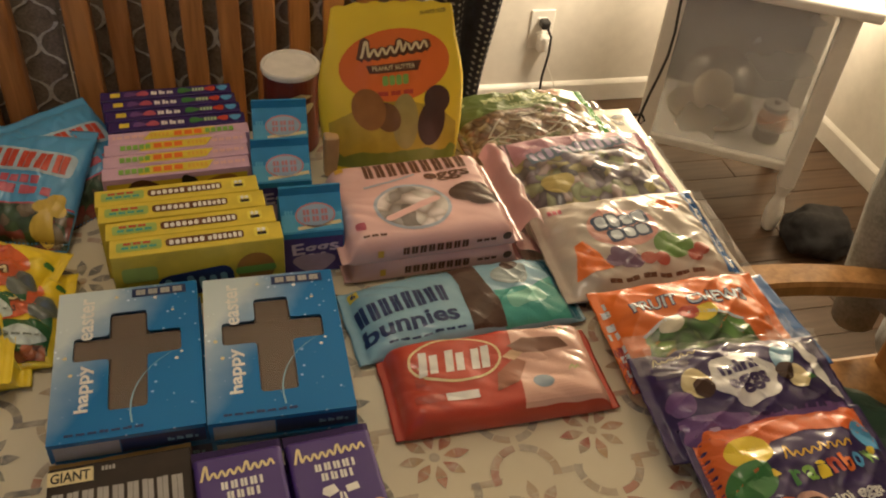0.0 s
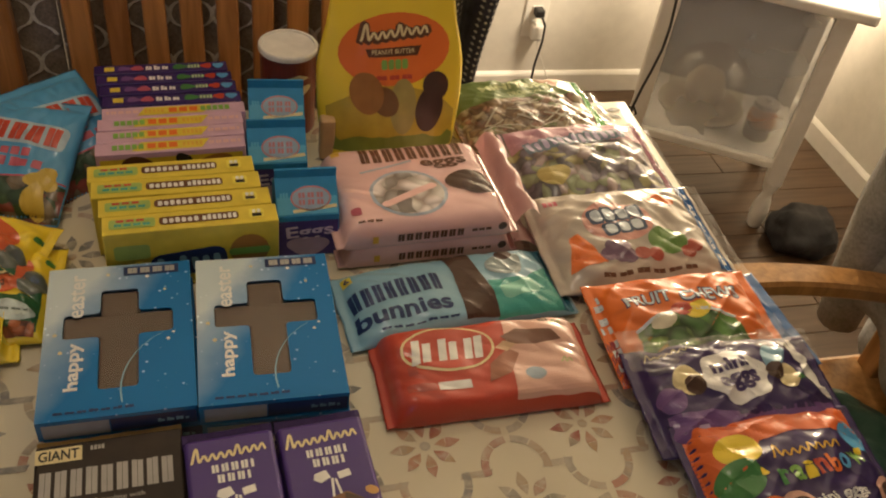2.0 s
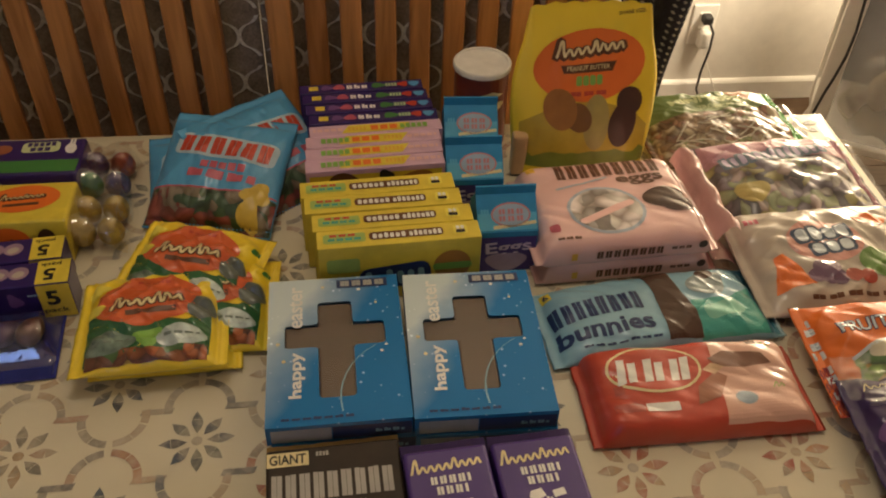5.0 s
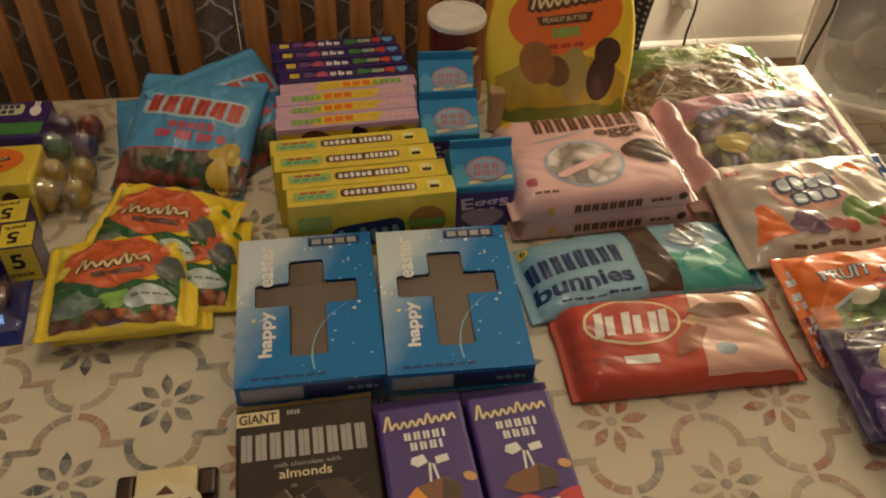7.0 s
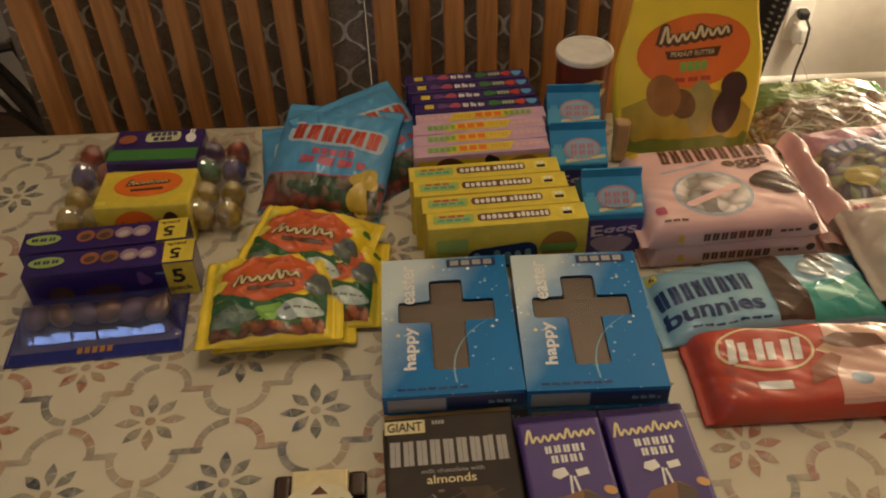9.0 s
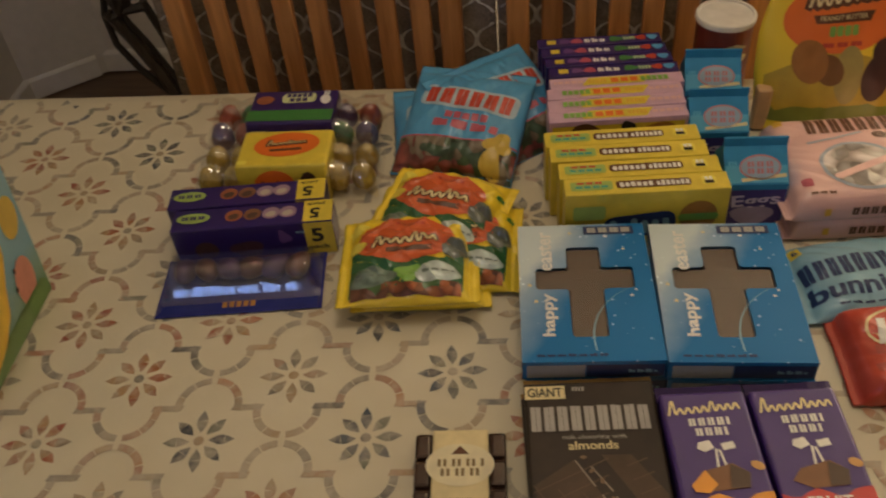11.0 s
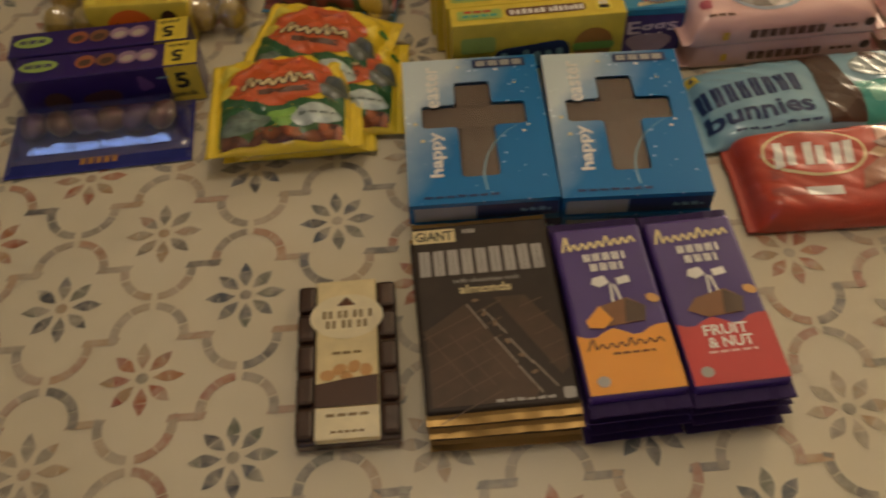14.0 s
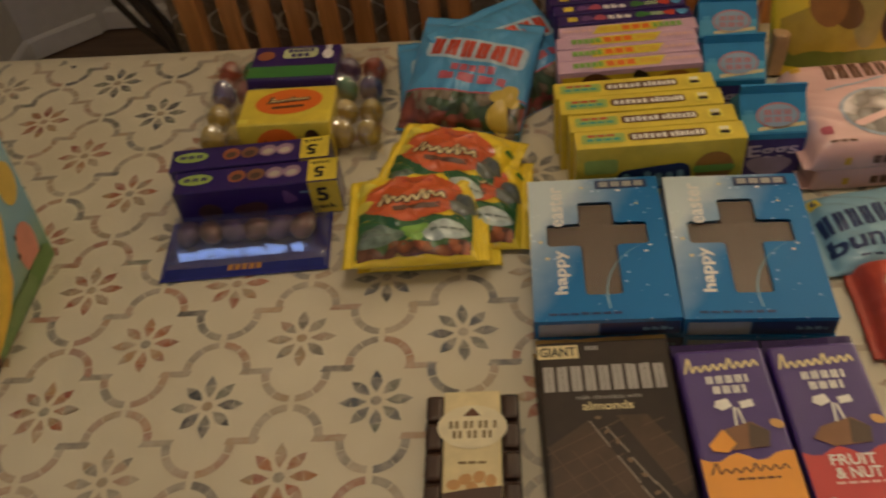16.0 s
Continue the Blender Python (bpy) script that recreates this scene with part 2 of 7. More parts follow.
def bars(n, cx, cy, w, h, turn=0, seed=1, slant=0.0, rounded=False, fill=0.74, arch=0.0, uneven=0.0):
    """A brand mark or unreadable word as a row of plain upright bars of its size."""
    if slant >= 0.25:
        return scrawl(n, cx, cy, w, h, turn, step_fill=fill, slant=slant)
    rnd = random.Random(seed)
    bm = bmesh.new()
    c, s = math.cos(radians(turn)), math.sin(radians(turn))
    step = w / n
    for k in range(n):
        x = -w / 2 + step * (k + 0.5)
        if n >= 6 and not rounded:
            x += step * (0.11 if k % 2 == 0 else -0.11)
        hh = h * (1 - uneven * rnd.random())
        y = arch * (1 - (2 * x / w) ** 2) - (h - hh) / 2
        rect(cx + c * x - s * y, cy + s * x + c * y, step * fill, hh, turn, step * 0.3 if rounded else 0, bm, slant)
    return bm


def scrawl(n, cx, cy, w, h, turn, step_fill=0.5, slant=0.3):
    """A script mark as one plain wavy ribbon: a tall stroke first, low ones after it."""
    bm = bmesh.new()
    c, s = math.cos(radians(turn)), math.sin(radians(turn))
    half = h * (0.055 if step_fill < 0.8 else 0.13)
    line = []
    for k in range(n * 12 + 1):
        t = k / (n * 12)
        tall = 1.0 if t < 1.2 / n else 0.70 if 0.55 < t < 0.55 + 1 / n else 0.42
        y = h * (-0.34 + 0.40 * tall * (1 - math.cos(2 * math.pi * n * t)))
        line.append(Vector((-w / 2 + w * t + slant * y * 0.7, y)))
    last = None
    for k, p in enumerate(line):
        d = (line[min(k + 1, len(line) - 1)] - line[max(k - 1, 0)]).normalized()
        side = Vector((-d.y, d.x)) * half * (0.75 + 0.35 * abs(d.y))
        cur = [bm.verts.new((cx + c * q.x - s * q.y, cy + s * q.x + c * q.y, 0)) for q in (p - side, p + side)]
        if last:
            bm.faces.new((last[0], cur[0], cur[1], last[1]))
        last = cur
    return bm


def words(body, cx, cy, w, h, turn=0, bold=0.0, slant=0.0):
    """Lettering fitted into w by h."""
    cu = bpy.data.curves.new("lettering", "FONT")
    cu.body, cu.align_x, cu.align_y, cu.size = body, "CENTER", "CENTER", 1.0
    cu.offset, cu.shear, cu.resolution_u = bold, slant, 3
    ob = bpy.data.objects.new("lettering", cu)
    scene.collection.objects.link(ob)
    dg = bpy.context.evaluated_depsgraph_get()
    dg.update()
    me = bpy.data.meshes.new_from_object(ob.evaluated_get(dg))
    bpy.data.objects.remove(ob)
    bm = bmesh.new()
    bm.from_mesh(me)
    bpy.data.meshes.remove(me)
    xs = [v.co.x for v in bm.verts]
    ys = [v.co.y for v in bm.verts]
    sx, sy = w / (max(xs) - min(xs)), h / (max(ys) - min(ys))
    mx, my = (max(xs) + min(xs)) / 2, (max(ys) + min(ys)) / 2
    c, s = math.cos(radians(turn)), math.sin(radians(turn))
    for v in bm.verts:
        x, y = (v.co.x - mx) * sx, (v.co.y - my) * sy
        v.co = (cx + c * x - s * y, cy + s * x + c * y, 0)
    return bm


# which marks are printed on which plates
PLATES = {"brand_mark": ("brand_oval", "brand_plate", "brand_roundel", "brand_rim"), "brand_shadow": ("brand_oval",), "brown_ribbon": ("brand_oval",), "ribbon_picture": ("sky_band",),
          "flavour_mark": ("flavour_band",), "foil_mark": ("green_field",), "dot_mark": ("pink_egg_print",)}


def lay(name, bm, mat, parent, onto, off=0.0006, fine=0.0045, label=""):
    """Lays flat artwork on a package: onto(x, y, off) gives the place on its surface."""
    bmesh.ops.triangulate(bm, faces=bm.faces[:])
    for _ in range(8):
        long = [e for e in bm.edges if e.calc_length() > fine]
        if not long:
            break
        bmesh.ops.subdivide_edges(bm, edges=long, cuts=1)
        bmesh.ops.triangulate(bm, faces=[f for f in bm.faces if len(f.verts) > 3])
    for v in bm.verts:
        v.co = onto(v.co.x, v.co.y, off)
    seen, groups = set(), 0
    for v in bm.verts:
        if v not in seen:
            groups += 1
            todo = [v]
            while todo:
                q = todo.pop()
                if q not in seen:
                    seen.add(q)
                    todo += [e.other_vert(q) for e in q.link_edges]
    plates = [c for c in parent.children if c.name.split(".")[0] in PLATES.get(name, ())] if parent.parent is None else []
    return tagged(part(name, bm, mat, plates[-1] if plates else parent, label), kind="stuff" if groups > 1 else "")


def flat(z):
    return lambda x, y, off: Vector((x, y, z + off))


def face_front(y0, z0=0.0):
    """The upright front of a box: x across, y up."""
    return lambda x, y, off: Vector((x, y0 - off, z0 + y))


def pillow(w, d, th, seed, seal=0.014, ends="x", power=2.6, lump=0.0015, crease=0.0012):
    """The top of a filled bag, as a height over its plan. Its ends are sealed flat and crimped."""
    off = Vector((seed * 7.3, seed * 3.1, 0))

    def height(x, y):
        bw = w / 2 - (seal if ends == "x" else 0.0)
        bd = d / 2 - (seal if ends == "y" else 0.0)
        ax, ay = min(1, abs(x) / bw), min(1, abs(y) / bd)
        p = max(0.0, 1 - ax ** power) ** 0.55 * max(0.0, 1 - ay ** power) ** 0.55
        q = Vector((x, y, 0))
        z = th * p
        z += lump * 2 * noise.noise(q * 32 + off) * min(1, p * 2)
        fan = max(ax if ends == "x" else ay, 0.0) ** 2
        k = (y if ends == "x" else x)
        z += crease * (0.4 + fan) * abs(noise.noise(Vector((x * 30, y * 30, 4)) + off + Vector((k * 40, 0, 0)))) * 2 * (0.25 + p)
        if (ax if ends == "x" else ay) >= 1:
            z += 0.0007 * math.sin((x if ends == "x" else y) * 2600)
        if crease > 0.0019:
            a = x * 0.8 + y * 0.6 + 0.02 * noise.noise(q * 12 + off)
            b2 = y * 0.8 - x * 0.6
            r1 = max(0.0, 1 - 2.2 * abs(noise.noise(Vector((a * 9, b2 * 30, 2)) + off)))
            r2 = max(0.0, 1 - 2.4 * abs(noise.noise(Vector((b2 * 8, a * 34, 6)) + off)))
            z += crease * (0.75 * r1 ** 3 + 0.5 * r2 ** 3) * (0.35 + 0.65 * min(1, p * 1.5))
        z += 0.0016 * (noise.noise(q * 14 + off) + 0.6) * (1 - p)
        return max(z, 0.0006)
    return height


def bag(name, label, category, m, w, d, th, mat, seed, group="", seal=0.014, ends="x", power=2.6, lump=0.0015, crease=0.0012, nx=84, ny=56):
    """A filled, sealed bag. Returns the thing and the mapping for its artwork."""
    ob = thing(name, label, category, m, group)
    h = pillow(w, d, th, seed, seal, ends, power, lump, crease)
    bm = bmesh.new()
    off = Vector((seed * 2.7, 9, 0))

    def edge(x, y):
        """A slightly wavy outline."""
        a, b2 = abs(2 * x / w), abs(2 * y / d)
        return Vector((x * (1 + 0.012 * noise.noise(Vector((y * 40, seed, 0))) * a) - (0.04 * w * (1 - (2 * y / d) ** 2) * 0.1 * (1 if x > 0 else -1) * a if ends == "y" else 0),
                       y * (1 + 0.015 * noise.noise(Vector((x * 30, seed, 5))) * b2), 0))

    def onto(x, y, o):
        e = edge(x, y)
        return Vector((e.x, e.y, h(x, y) + o + th * 0.12))
    top = [[bm.verts.new(onto(-w / 2 + w * i / nx, -d / 2 + d * j / ny, 0)) for j in range(ny + 1)] for i in range(nx + 1)]
    low = {}
    for i in range(nx + 1):
        for j in range(ny + 1):
            if i in (0, nx) or j in (0, ny):
                low[i, j] = top[i][j]
            else:
                c = top[i][j].co
                low[i, j] = bm.verts.new((c.x, c.y, th * 0.12 - min(th * 0.12, (c.z - th * 0.12) * 0.3)))
    for i in range(nx):
        for j in range(ny):
            bm.faces.new((top[i][j], top[i + 1][j], top[i + 1][j + 1], top[i][j + 1]))
            q = [low[i, j], low[i, j + 1], low[i + 1, j + 1], low[i + 1, j]]
            bm.faces.new(q)
    part("wrapper", bm, mat, ob, smooth=True)
    return ob, onto


# ---- colours ----
WHITE = plain("white_ink", (0.80, 0.78, 0.74), 0.4)
BLACK = plain("black_ink", (0.02, 0.018, 0.018), 0.35)
NAVY = plain("navy_ink", (0.02, 0.04, 0.13), 0.35)
RED = film("red_ink", (0.52, 0.055, 0.025))
ORANGE = film("orange_ink", (0.80, 0.17, 0.02))
YELLOW = film("yellow_film", (0.88, 0.65, 0.035))
YELLOW_CARD = plain("yellow_card", (0.74, 0.58, 0.06), 0.35, coat=0.3)
GREEN = film("green_ink", (0.05, 0.22, 0.05))
LEAF = film("light_green_ink", (0.22, 0.45, 0.08))
PURPLE = film("purple_film", (0.056, 0.022, 0.19))
DEEP = film("deep_purple_film", (0.035, 0.015, 0.10))
CRIMP = plain("dark_purple_crimp", (0.028, 0.012, 0.080), 0.6, spec=0.25)
VIOLET = film("dull_violet_film", (0.17, 0.08, 0.25))
PINK = film("pink_film", (0.78, 0.49, 0.46))
SALMON = film("salmon_film", (0.66, 0.38, 0.29))
LILAC = plain("lilac_card", (0.62, 0.40, 0.52), 0.4, coat=0.2)
SKY = film("sky_blue_film", (0.10, 0.38, 0.66))
PALE = film("pale_blue_film", (0.25, 0.46, 0.58))
TEAL = film("teal_film", (0.05, 0.36, 0.30))
BLUE = plain("blue_card", (0.02, 0.20, 0.48), 0.3, coat=0.4)
CHOC = plain("milk_chocolate", (0.090, 0.052, 0.032), 0.45, grain=0.12, relief=0.0006)
COCOA = plain("chocolate_print", (0.075, 0.035, 0.02), 0.35)
UMBER = plain("dark_brown_wrap", (0.034, 0.023, 0.016), 0.42, coat=0.15, spec=0.3, grain=0.15, relief=0.0006)
GOLD = plain("gold_foil", (0.36, 0.23, 0.08), 0.38, metal=0.8, relief=0.0008)
SILVER = plain("grey_silver_ink", (0.40, 0.38, 0.35), 0.35)
CREAM = plain("cream_label", (0.78, 0.66, 0.36), 0.4)
CLEAR = clear("clear_film", 0.80)
CLEARER = clear("clear_shell", 0.80)
HAZE = clear("clear_margin", 0.84, rough=0.14)

# ---- room ----
plaster = plain("painted_plaster", (0.72, 0.69, 0.63), 0.75, grain=0.04, scale=30, relief=0.0008)
enamel = plain("white_enamel", (0.82, 0.80, 0.75), 0.4, grain=0.04, scale=25)
ceiling_mat = plain("ceiling_white", (0.72, 0.70, 0.66), 0.85, grain=0.03, scale=20)
floor_wood = timber("floor_wood", (0.075, 0.042, 0.022), (0.15, 0.088, 0.048), 7, 0.45, (0.08, 1, 1))

U0, U1, V0, V1, H = -1.56, 1.975, -2.2, 2.385, 2.45


def slab(name, u0, u1, v0, v1, z0, z1, mat, label, category, bev=0.0):
    return solid(name, box(u1 - u0, v1 - v0, z1 - z0, 0, 0, 0, bev), mat, ROOM @ pose((u0 + u1) / 2, (v0 + v1) / 2, z0), label, category, kind="structure")


slab("wall_north", -0.46, U1 + 0.1, V1, V1 + 0.1, 0, H, plaster, "warm beige painted plaster wall behind the table", "wall")
# hidden wall end, added to keep the corner lamp's light off the left corner
slab("wall_nib", -0.46, -0.36, 1.62, V1, 0, H, plaster, "unseen plaster wall end added to shade the left corner", "wall")
slab("wall_alcove", U0 - 0.1, -0.46, V1 + 0.1, V1 + 0.2, 0, H, plaster, "dim painted plaster wall of the far bay", "wall")
slab("wall_east", U1, U1 + 0.1, V0, V1, 0, H, plaster, "warm beige painted plaster wall beside the white stand", "wall")
slab("wall_west", U0 - 0.1, U0, V0, V1 + 0.1, 0, H, plaster, "dim greyish painted plaster wall", "wall")
slab("wall_south", U0 - 0.1, U1 + 0.1, V0 - 0.1, V0, 0, H, plaster, "plain painted plaster wall", "wall")
solid("wall_corner", box(0.30, 0.08, H, 0, 0, 0, 0), plaster, ROOM @ pose(-1.475, 2.435, 0, 0, 0, 38), "dim plaster wall turning at the room corner", "wall", kind="structure")
slab("ceiling", U0 - 0.1, U1 + 0.1, V0 - 0.1, V1 + 0.2, H, H + 0.1, ceiling_mat, "plain white ceiling", "ceiling")
floor_ob = slab("floor", U0 - 0.1, U1 + 0.1, V0 - 0.1, V1 + 0.2, -0.06, -0.006, floor_wood, "reddish brown wooden plank floor", "floor")


def skirting(u0, v0, u1, v1, label):
    """A moulded baseboard along a wall, from point to point, facing its left side."""
    length, ang = math.hypot(u1 - u0, v1 - v0), math.degrees(math.atan2(v1 - v0, u1 - u0))
    prof = [(0, 0), (0.014, 0), (0.014, 0.060), (0.010, 0.066), (0.005, 0.070), (0, 0.071)]
    bm = bmesh.new()
    a = [bm.verts.new((0, y, z)) for y, z in prof]
    b = [bm.verts.new((length, y, z)) for y, z in prof]
    for k in range(len(prof)):
        j = (k + 1) % len(prof)
        bm.faces.new((a[k], b[k], b[j], a[j]))
    bm.faces.new(a)
    bm.faces.new(list(reversed(b)))
    bmesh.ops.recalc_face_normals(bm, faces=bm.faces[:])
    solid("baseboard", bm, enamel, ROOM @ pose(u0, v0, 0, 0, 0, ang), label, "baseboard", kind="structure")


skirting(U1, V1, -0.36, V1, "white moulded wooden baseboard along the wall")
skirting(U1, V0, U1, V1, "white moulded wooden baseboard along the side wall")
skirting(-0.46, V1 + 0.1, -1.37, V1 + 0.1, "white moulded wooden baseboard in the far bay")
skirting(-1.385, 2.46, -1.56, 2.325, "white moulded wooden baseboard round the corner")
skirting(U0, 2.33, U0, V0, "white moulded wooden baseboard in the dim corner")

# a bluish evening window far behind the camera
glow = bpy.data.materials.new("evening_sky")
glow.use_nodes = True
gt = glow.node_tree
gt.nodes.clear()
ge = node(gt, "ShaderNodeEmission", Strength=3.7)
ge.inputs[0].default_value = (0.35, 0.5, 1.0, 1)
go = gt.nodes.new("ShaderNodeOutputMaterial")
gt.links.new(ge.outputs[0], go.inputs[0])
win = thing("window_1", "small bluish evening window in a white frame", "window", ROOM @ pose(-1.0, V0 + 0.005, 1.45), kind="structure")
part("pane", box(0.34, 0.01, 0.46, -0.19, 0, 0.05), glow, win)
part("pane", box(0.34, 0.01, 0.46, 0.19, 0, 0.05), glow, win)
wf = box(0.80, 0.03, 0.04, 0, 0, 0.01, 0.003)
box(0.80, 0.03, 0.04, 0, 0, 0.51, 0.003, bm=wf)
for x in (-0.38, 0.0, 0.38):
    box(0.04, 0.03, 0.46, x, 0, 0.05, 0.003, bm=wf)
part("window_frame", wf, enamel, win)

# ---- dining table ----
table_wood = timber("table_wood", (0.13, 0.06, 0.025), (0.30, 0.16, 0.07), 8, 0.4, (0.1, 1, 1))
TU0, TU1, TV0, TV1 = -1.22, 0.765, 0.17, 1.163
table = thing("dining_table", "wooden dining table under a patterned cloth", "table", ROOM @ pose((TU0 + TU1) / 2, (TV0 + TV1) / 2, 0))
part("tabletop", box(TU1 - TU0 - 0.01, TV1 - TV0 - 0.01, 0.035, 0, 0, TOP - 0.038, 0.006), table_wood, table)
part("apron", box(TU1 - TU0 - 0.2, TV1 - TV0 - 0.2, 0.08, 0, 0, TOP - 0.12, 0.003), table_wood, table)
for su in (-1, 1):
    for sv in (-1, 1):
        part("leg", box(0.07, 0.07, TOP - 0.12, su * ((TU1 - TU0) / 2 - 0.12), sv * ((TV1 - TV0) / 2 - 0.12), 0, 0.006), table_wood, table)

# the cloth: a vinyl sheet with a slight ripple, hanging over the edges
vinyl, vt, vb = principled("cream_vinyl", 0.36, 0.0, 0.12)
vuv = coords(vt)
vn = node(vt, "ShaderNodeTexNoise", Scale=380.0, Detail=2.0)
vn2 = node(vt, "ShaderNodeTexNoise", Scale=6.0, Detail=4.0)
vt.links.new(vuv, vn.inputs["Vector"])
vt.links.new(vuv, vn2.inputs["Vector"])
vr = ramp(vt, vn2.outputs["Fac"], [(0.3, (0.65, 0.59, 0.43)), (0.7, (0.73, 0.67, 0.51))])
vt.links.new(vr.outputs[0], vb.inputs["Base Color"])
bump(vt, vb, vn.outputs["Fac"], 0.25, 0.0004)


def ripple(x, y):
    return 0.0012 * noise.noise(Vector((x * 5, y * 5, 3))) + 0.0006 * noise.noise(Vector((x * 17, y * 17, 8)))


cloth = thing("tablecloth", "cream vinyl tablecloth printed with mosaic flowers and rings", "tablecloth", ROOM @ pose(0, 0, TOP))
cb = bmesh.new()
NU, NV, DROP = 100, 52, 0.16
cols = [TU0 - 0.006 + (TU1 - TU0 + 0.012) * i / NU for i in range(NU + 1)]
rws = [TV0 - 0.006 + (TV1 - TV0 + 0.012) * j / NV for j in range(NV + 1)]
grid = [[cb.verts.new((x, y, ripple(x, y))) for y in rws] for x in cols]
for i in range(NU):
    for j in range(NV):
        cb.faces.new((grid[i][j], grid[i + 1][j], grid[i + 1][j + 1], grid[i][j + 1]))
rim = [(i, 0) for i in range(NU)] + [(NU, j) for j in range(NV)] + [(i, NV) for i in range(NU, 0, -1)] + [(0, j) for j in range(NV, 0, -1)]
prev = [grid[i][j] for i, j in rim]
for k, (out, dz) in enumerate(((0.004, -0.004), (0.006, -0.014), (0.009, -0.06), (0.012, -DROP))):
    ring = []
    for q, (i, j) in enumerate(rim):
        nx_ = -1 if i == 0 else (1 if i == NU else 0)
        ny_ = -1 if j == 0 else (1 if j == NV else 0)
        wave = 0.012 * math.sin(q * 0.55) * (k / 3) ** 2
        ring.append(cb.verts.new((cols[i] + nx_ * (out + wave), rws[j] + ny_ * (out + wave), dz)))
    for q in range(len(rim)):
        r2 = (q + 1) % len(rim)
        cb.faces.new((prev[q], prev[r2], ring[r2], ring[q]))
    prev = ring
bmesh.ops.recalc_face_normals(cb, faces=cb.faces[:])
part("sheet", cb, vinyl, cloth, smooth=True)

CLOTH_TONE = (0.60, 0.53, 0.42)


def inks(name, tones, fade):
    """One family of worn inks, faded towards the cloth's own tone."""
    cols = [tuple(c * (1 - fade) + p * fade for c, p in zip(t, CLOTH_TONE)) for t in tones]
    return island_print(name, [(k / (len(cols) - 1), c) for k, c in enumerate(cols)])


BLUES = [(0.30, 0.28, 0.22), (0.06, 0.085, 0.13), (0.20, 0.20, 0.17), (0.05, 0.06, 0.08), (0.34, 0.31, 0.24), (0.12, 0.15, 0.11)]
RUSTS = [(0.46, 0.22, 0.08), (0.40, 0.10, 0.05), (0.44, 0.36, 0.22), (0.34, 0.06, 0.04), (0.48, 0.30, 0.14), (0.30, 0.24, 0.17)]
SANDS = [(0.44, 0.38, 0.26), (0.42, 0.26, 0.12), (0.34, 0.31, 0.23), (0.20, 0.18, 0.15), (0.46, 0.40, 0.28), (0.40, 0.20, 0.12)]
PETAL_INKS = [inks("slate_petal_ink", BLUES, 0.05), inks("rust_petal_ink", RUSTS, 0.08), inks("sand_petal_ink", SANDS, 0.12)]
RING_INKS = [inks("slate_ring_ink", BLUES, 0.22), inks("rust_ring_ink", RUSTS, 0.30), inks("sand_ring_ink", SANDS, 0.35)]
pbs, rbs = [bmesh.new() for _ in range(3)], [bmesh.new() for _ in range(3)]
PA, PU, PV = radians(18.5 - AXIS), 0.166, 0.158
ca, sa = math.cos(PA), math.sin(PA)
rnd = random.Random(4)


def to_cloth(x, y):
    """From the print's own axes into the cloth's."""
    return ca * x - sa * y, sa * x + ca * y


def patch(pts, pb):
    q = [to_cloth(x, y) for x, y in pts]
    if all(TU0 < x < TU1 and TV0 < y < TV1 for x, y in q):
        pb.faces.new([pb.verts.new((x, y, ripple(x, y) + 0.0006)) for x, y in q])


def arc_patch(cx, cy, r0, r1, a0, a1, rb, n=4):
    inner = [(cx + r0 * math.cos(radians(a0 + (a1 - a0) * k / n)), cy + r0 * math.sin(radians(a0 + (a1 - a0) * k / n))) for k in range(n + 1)]
    outer = [(cx + r1 * math.cos(radians(a0 + (a1 - a0) * k / n)), cy + r1 * math.sin(radians(a0 + (a1 - a0) * k / n))) for k in range(n, -1, -1)]
    patch(inner + outer, rb)


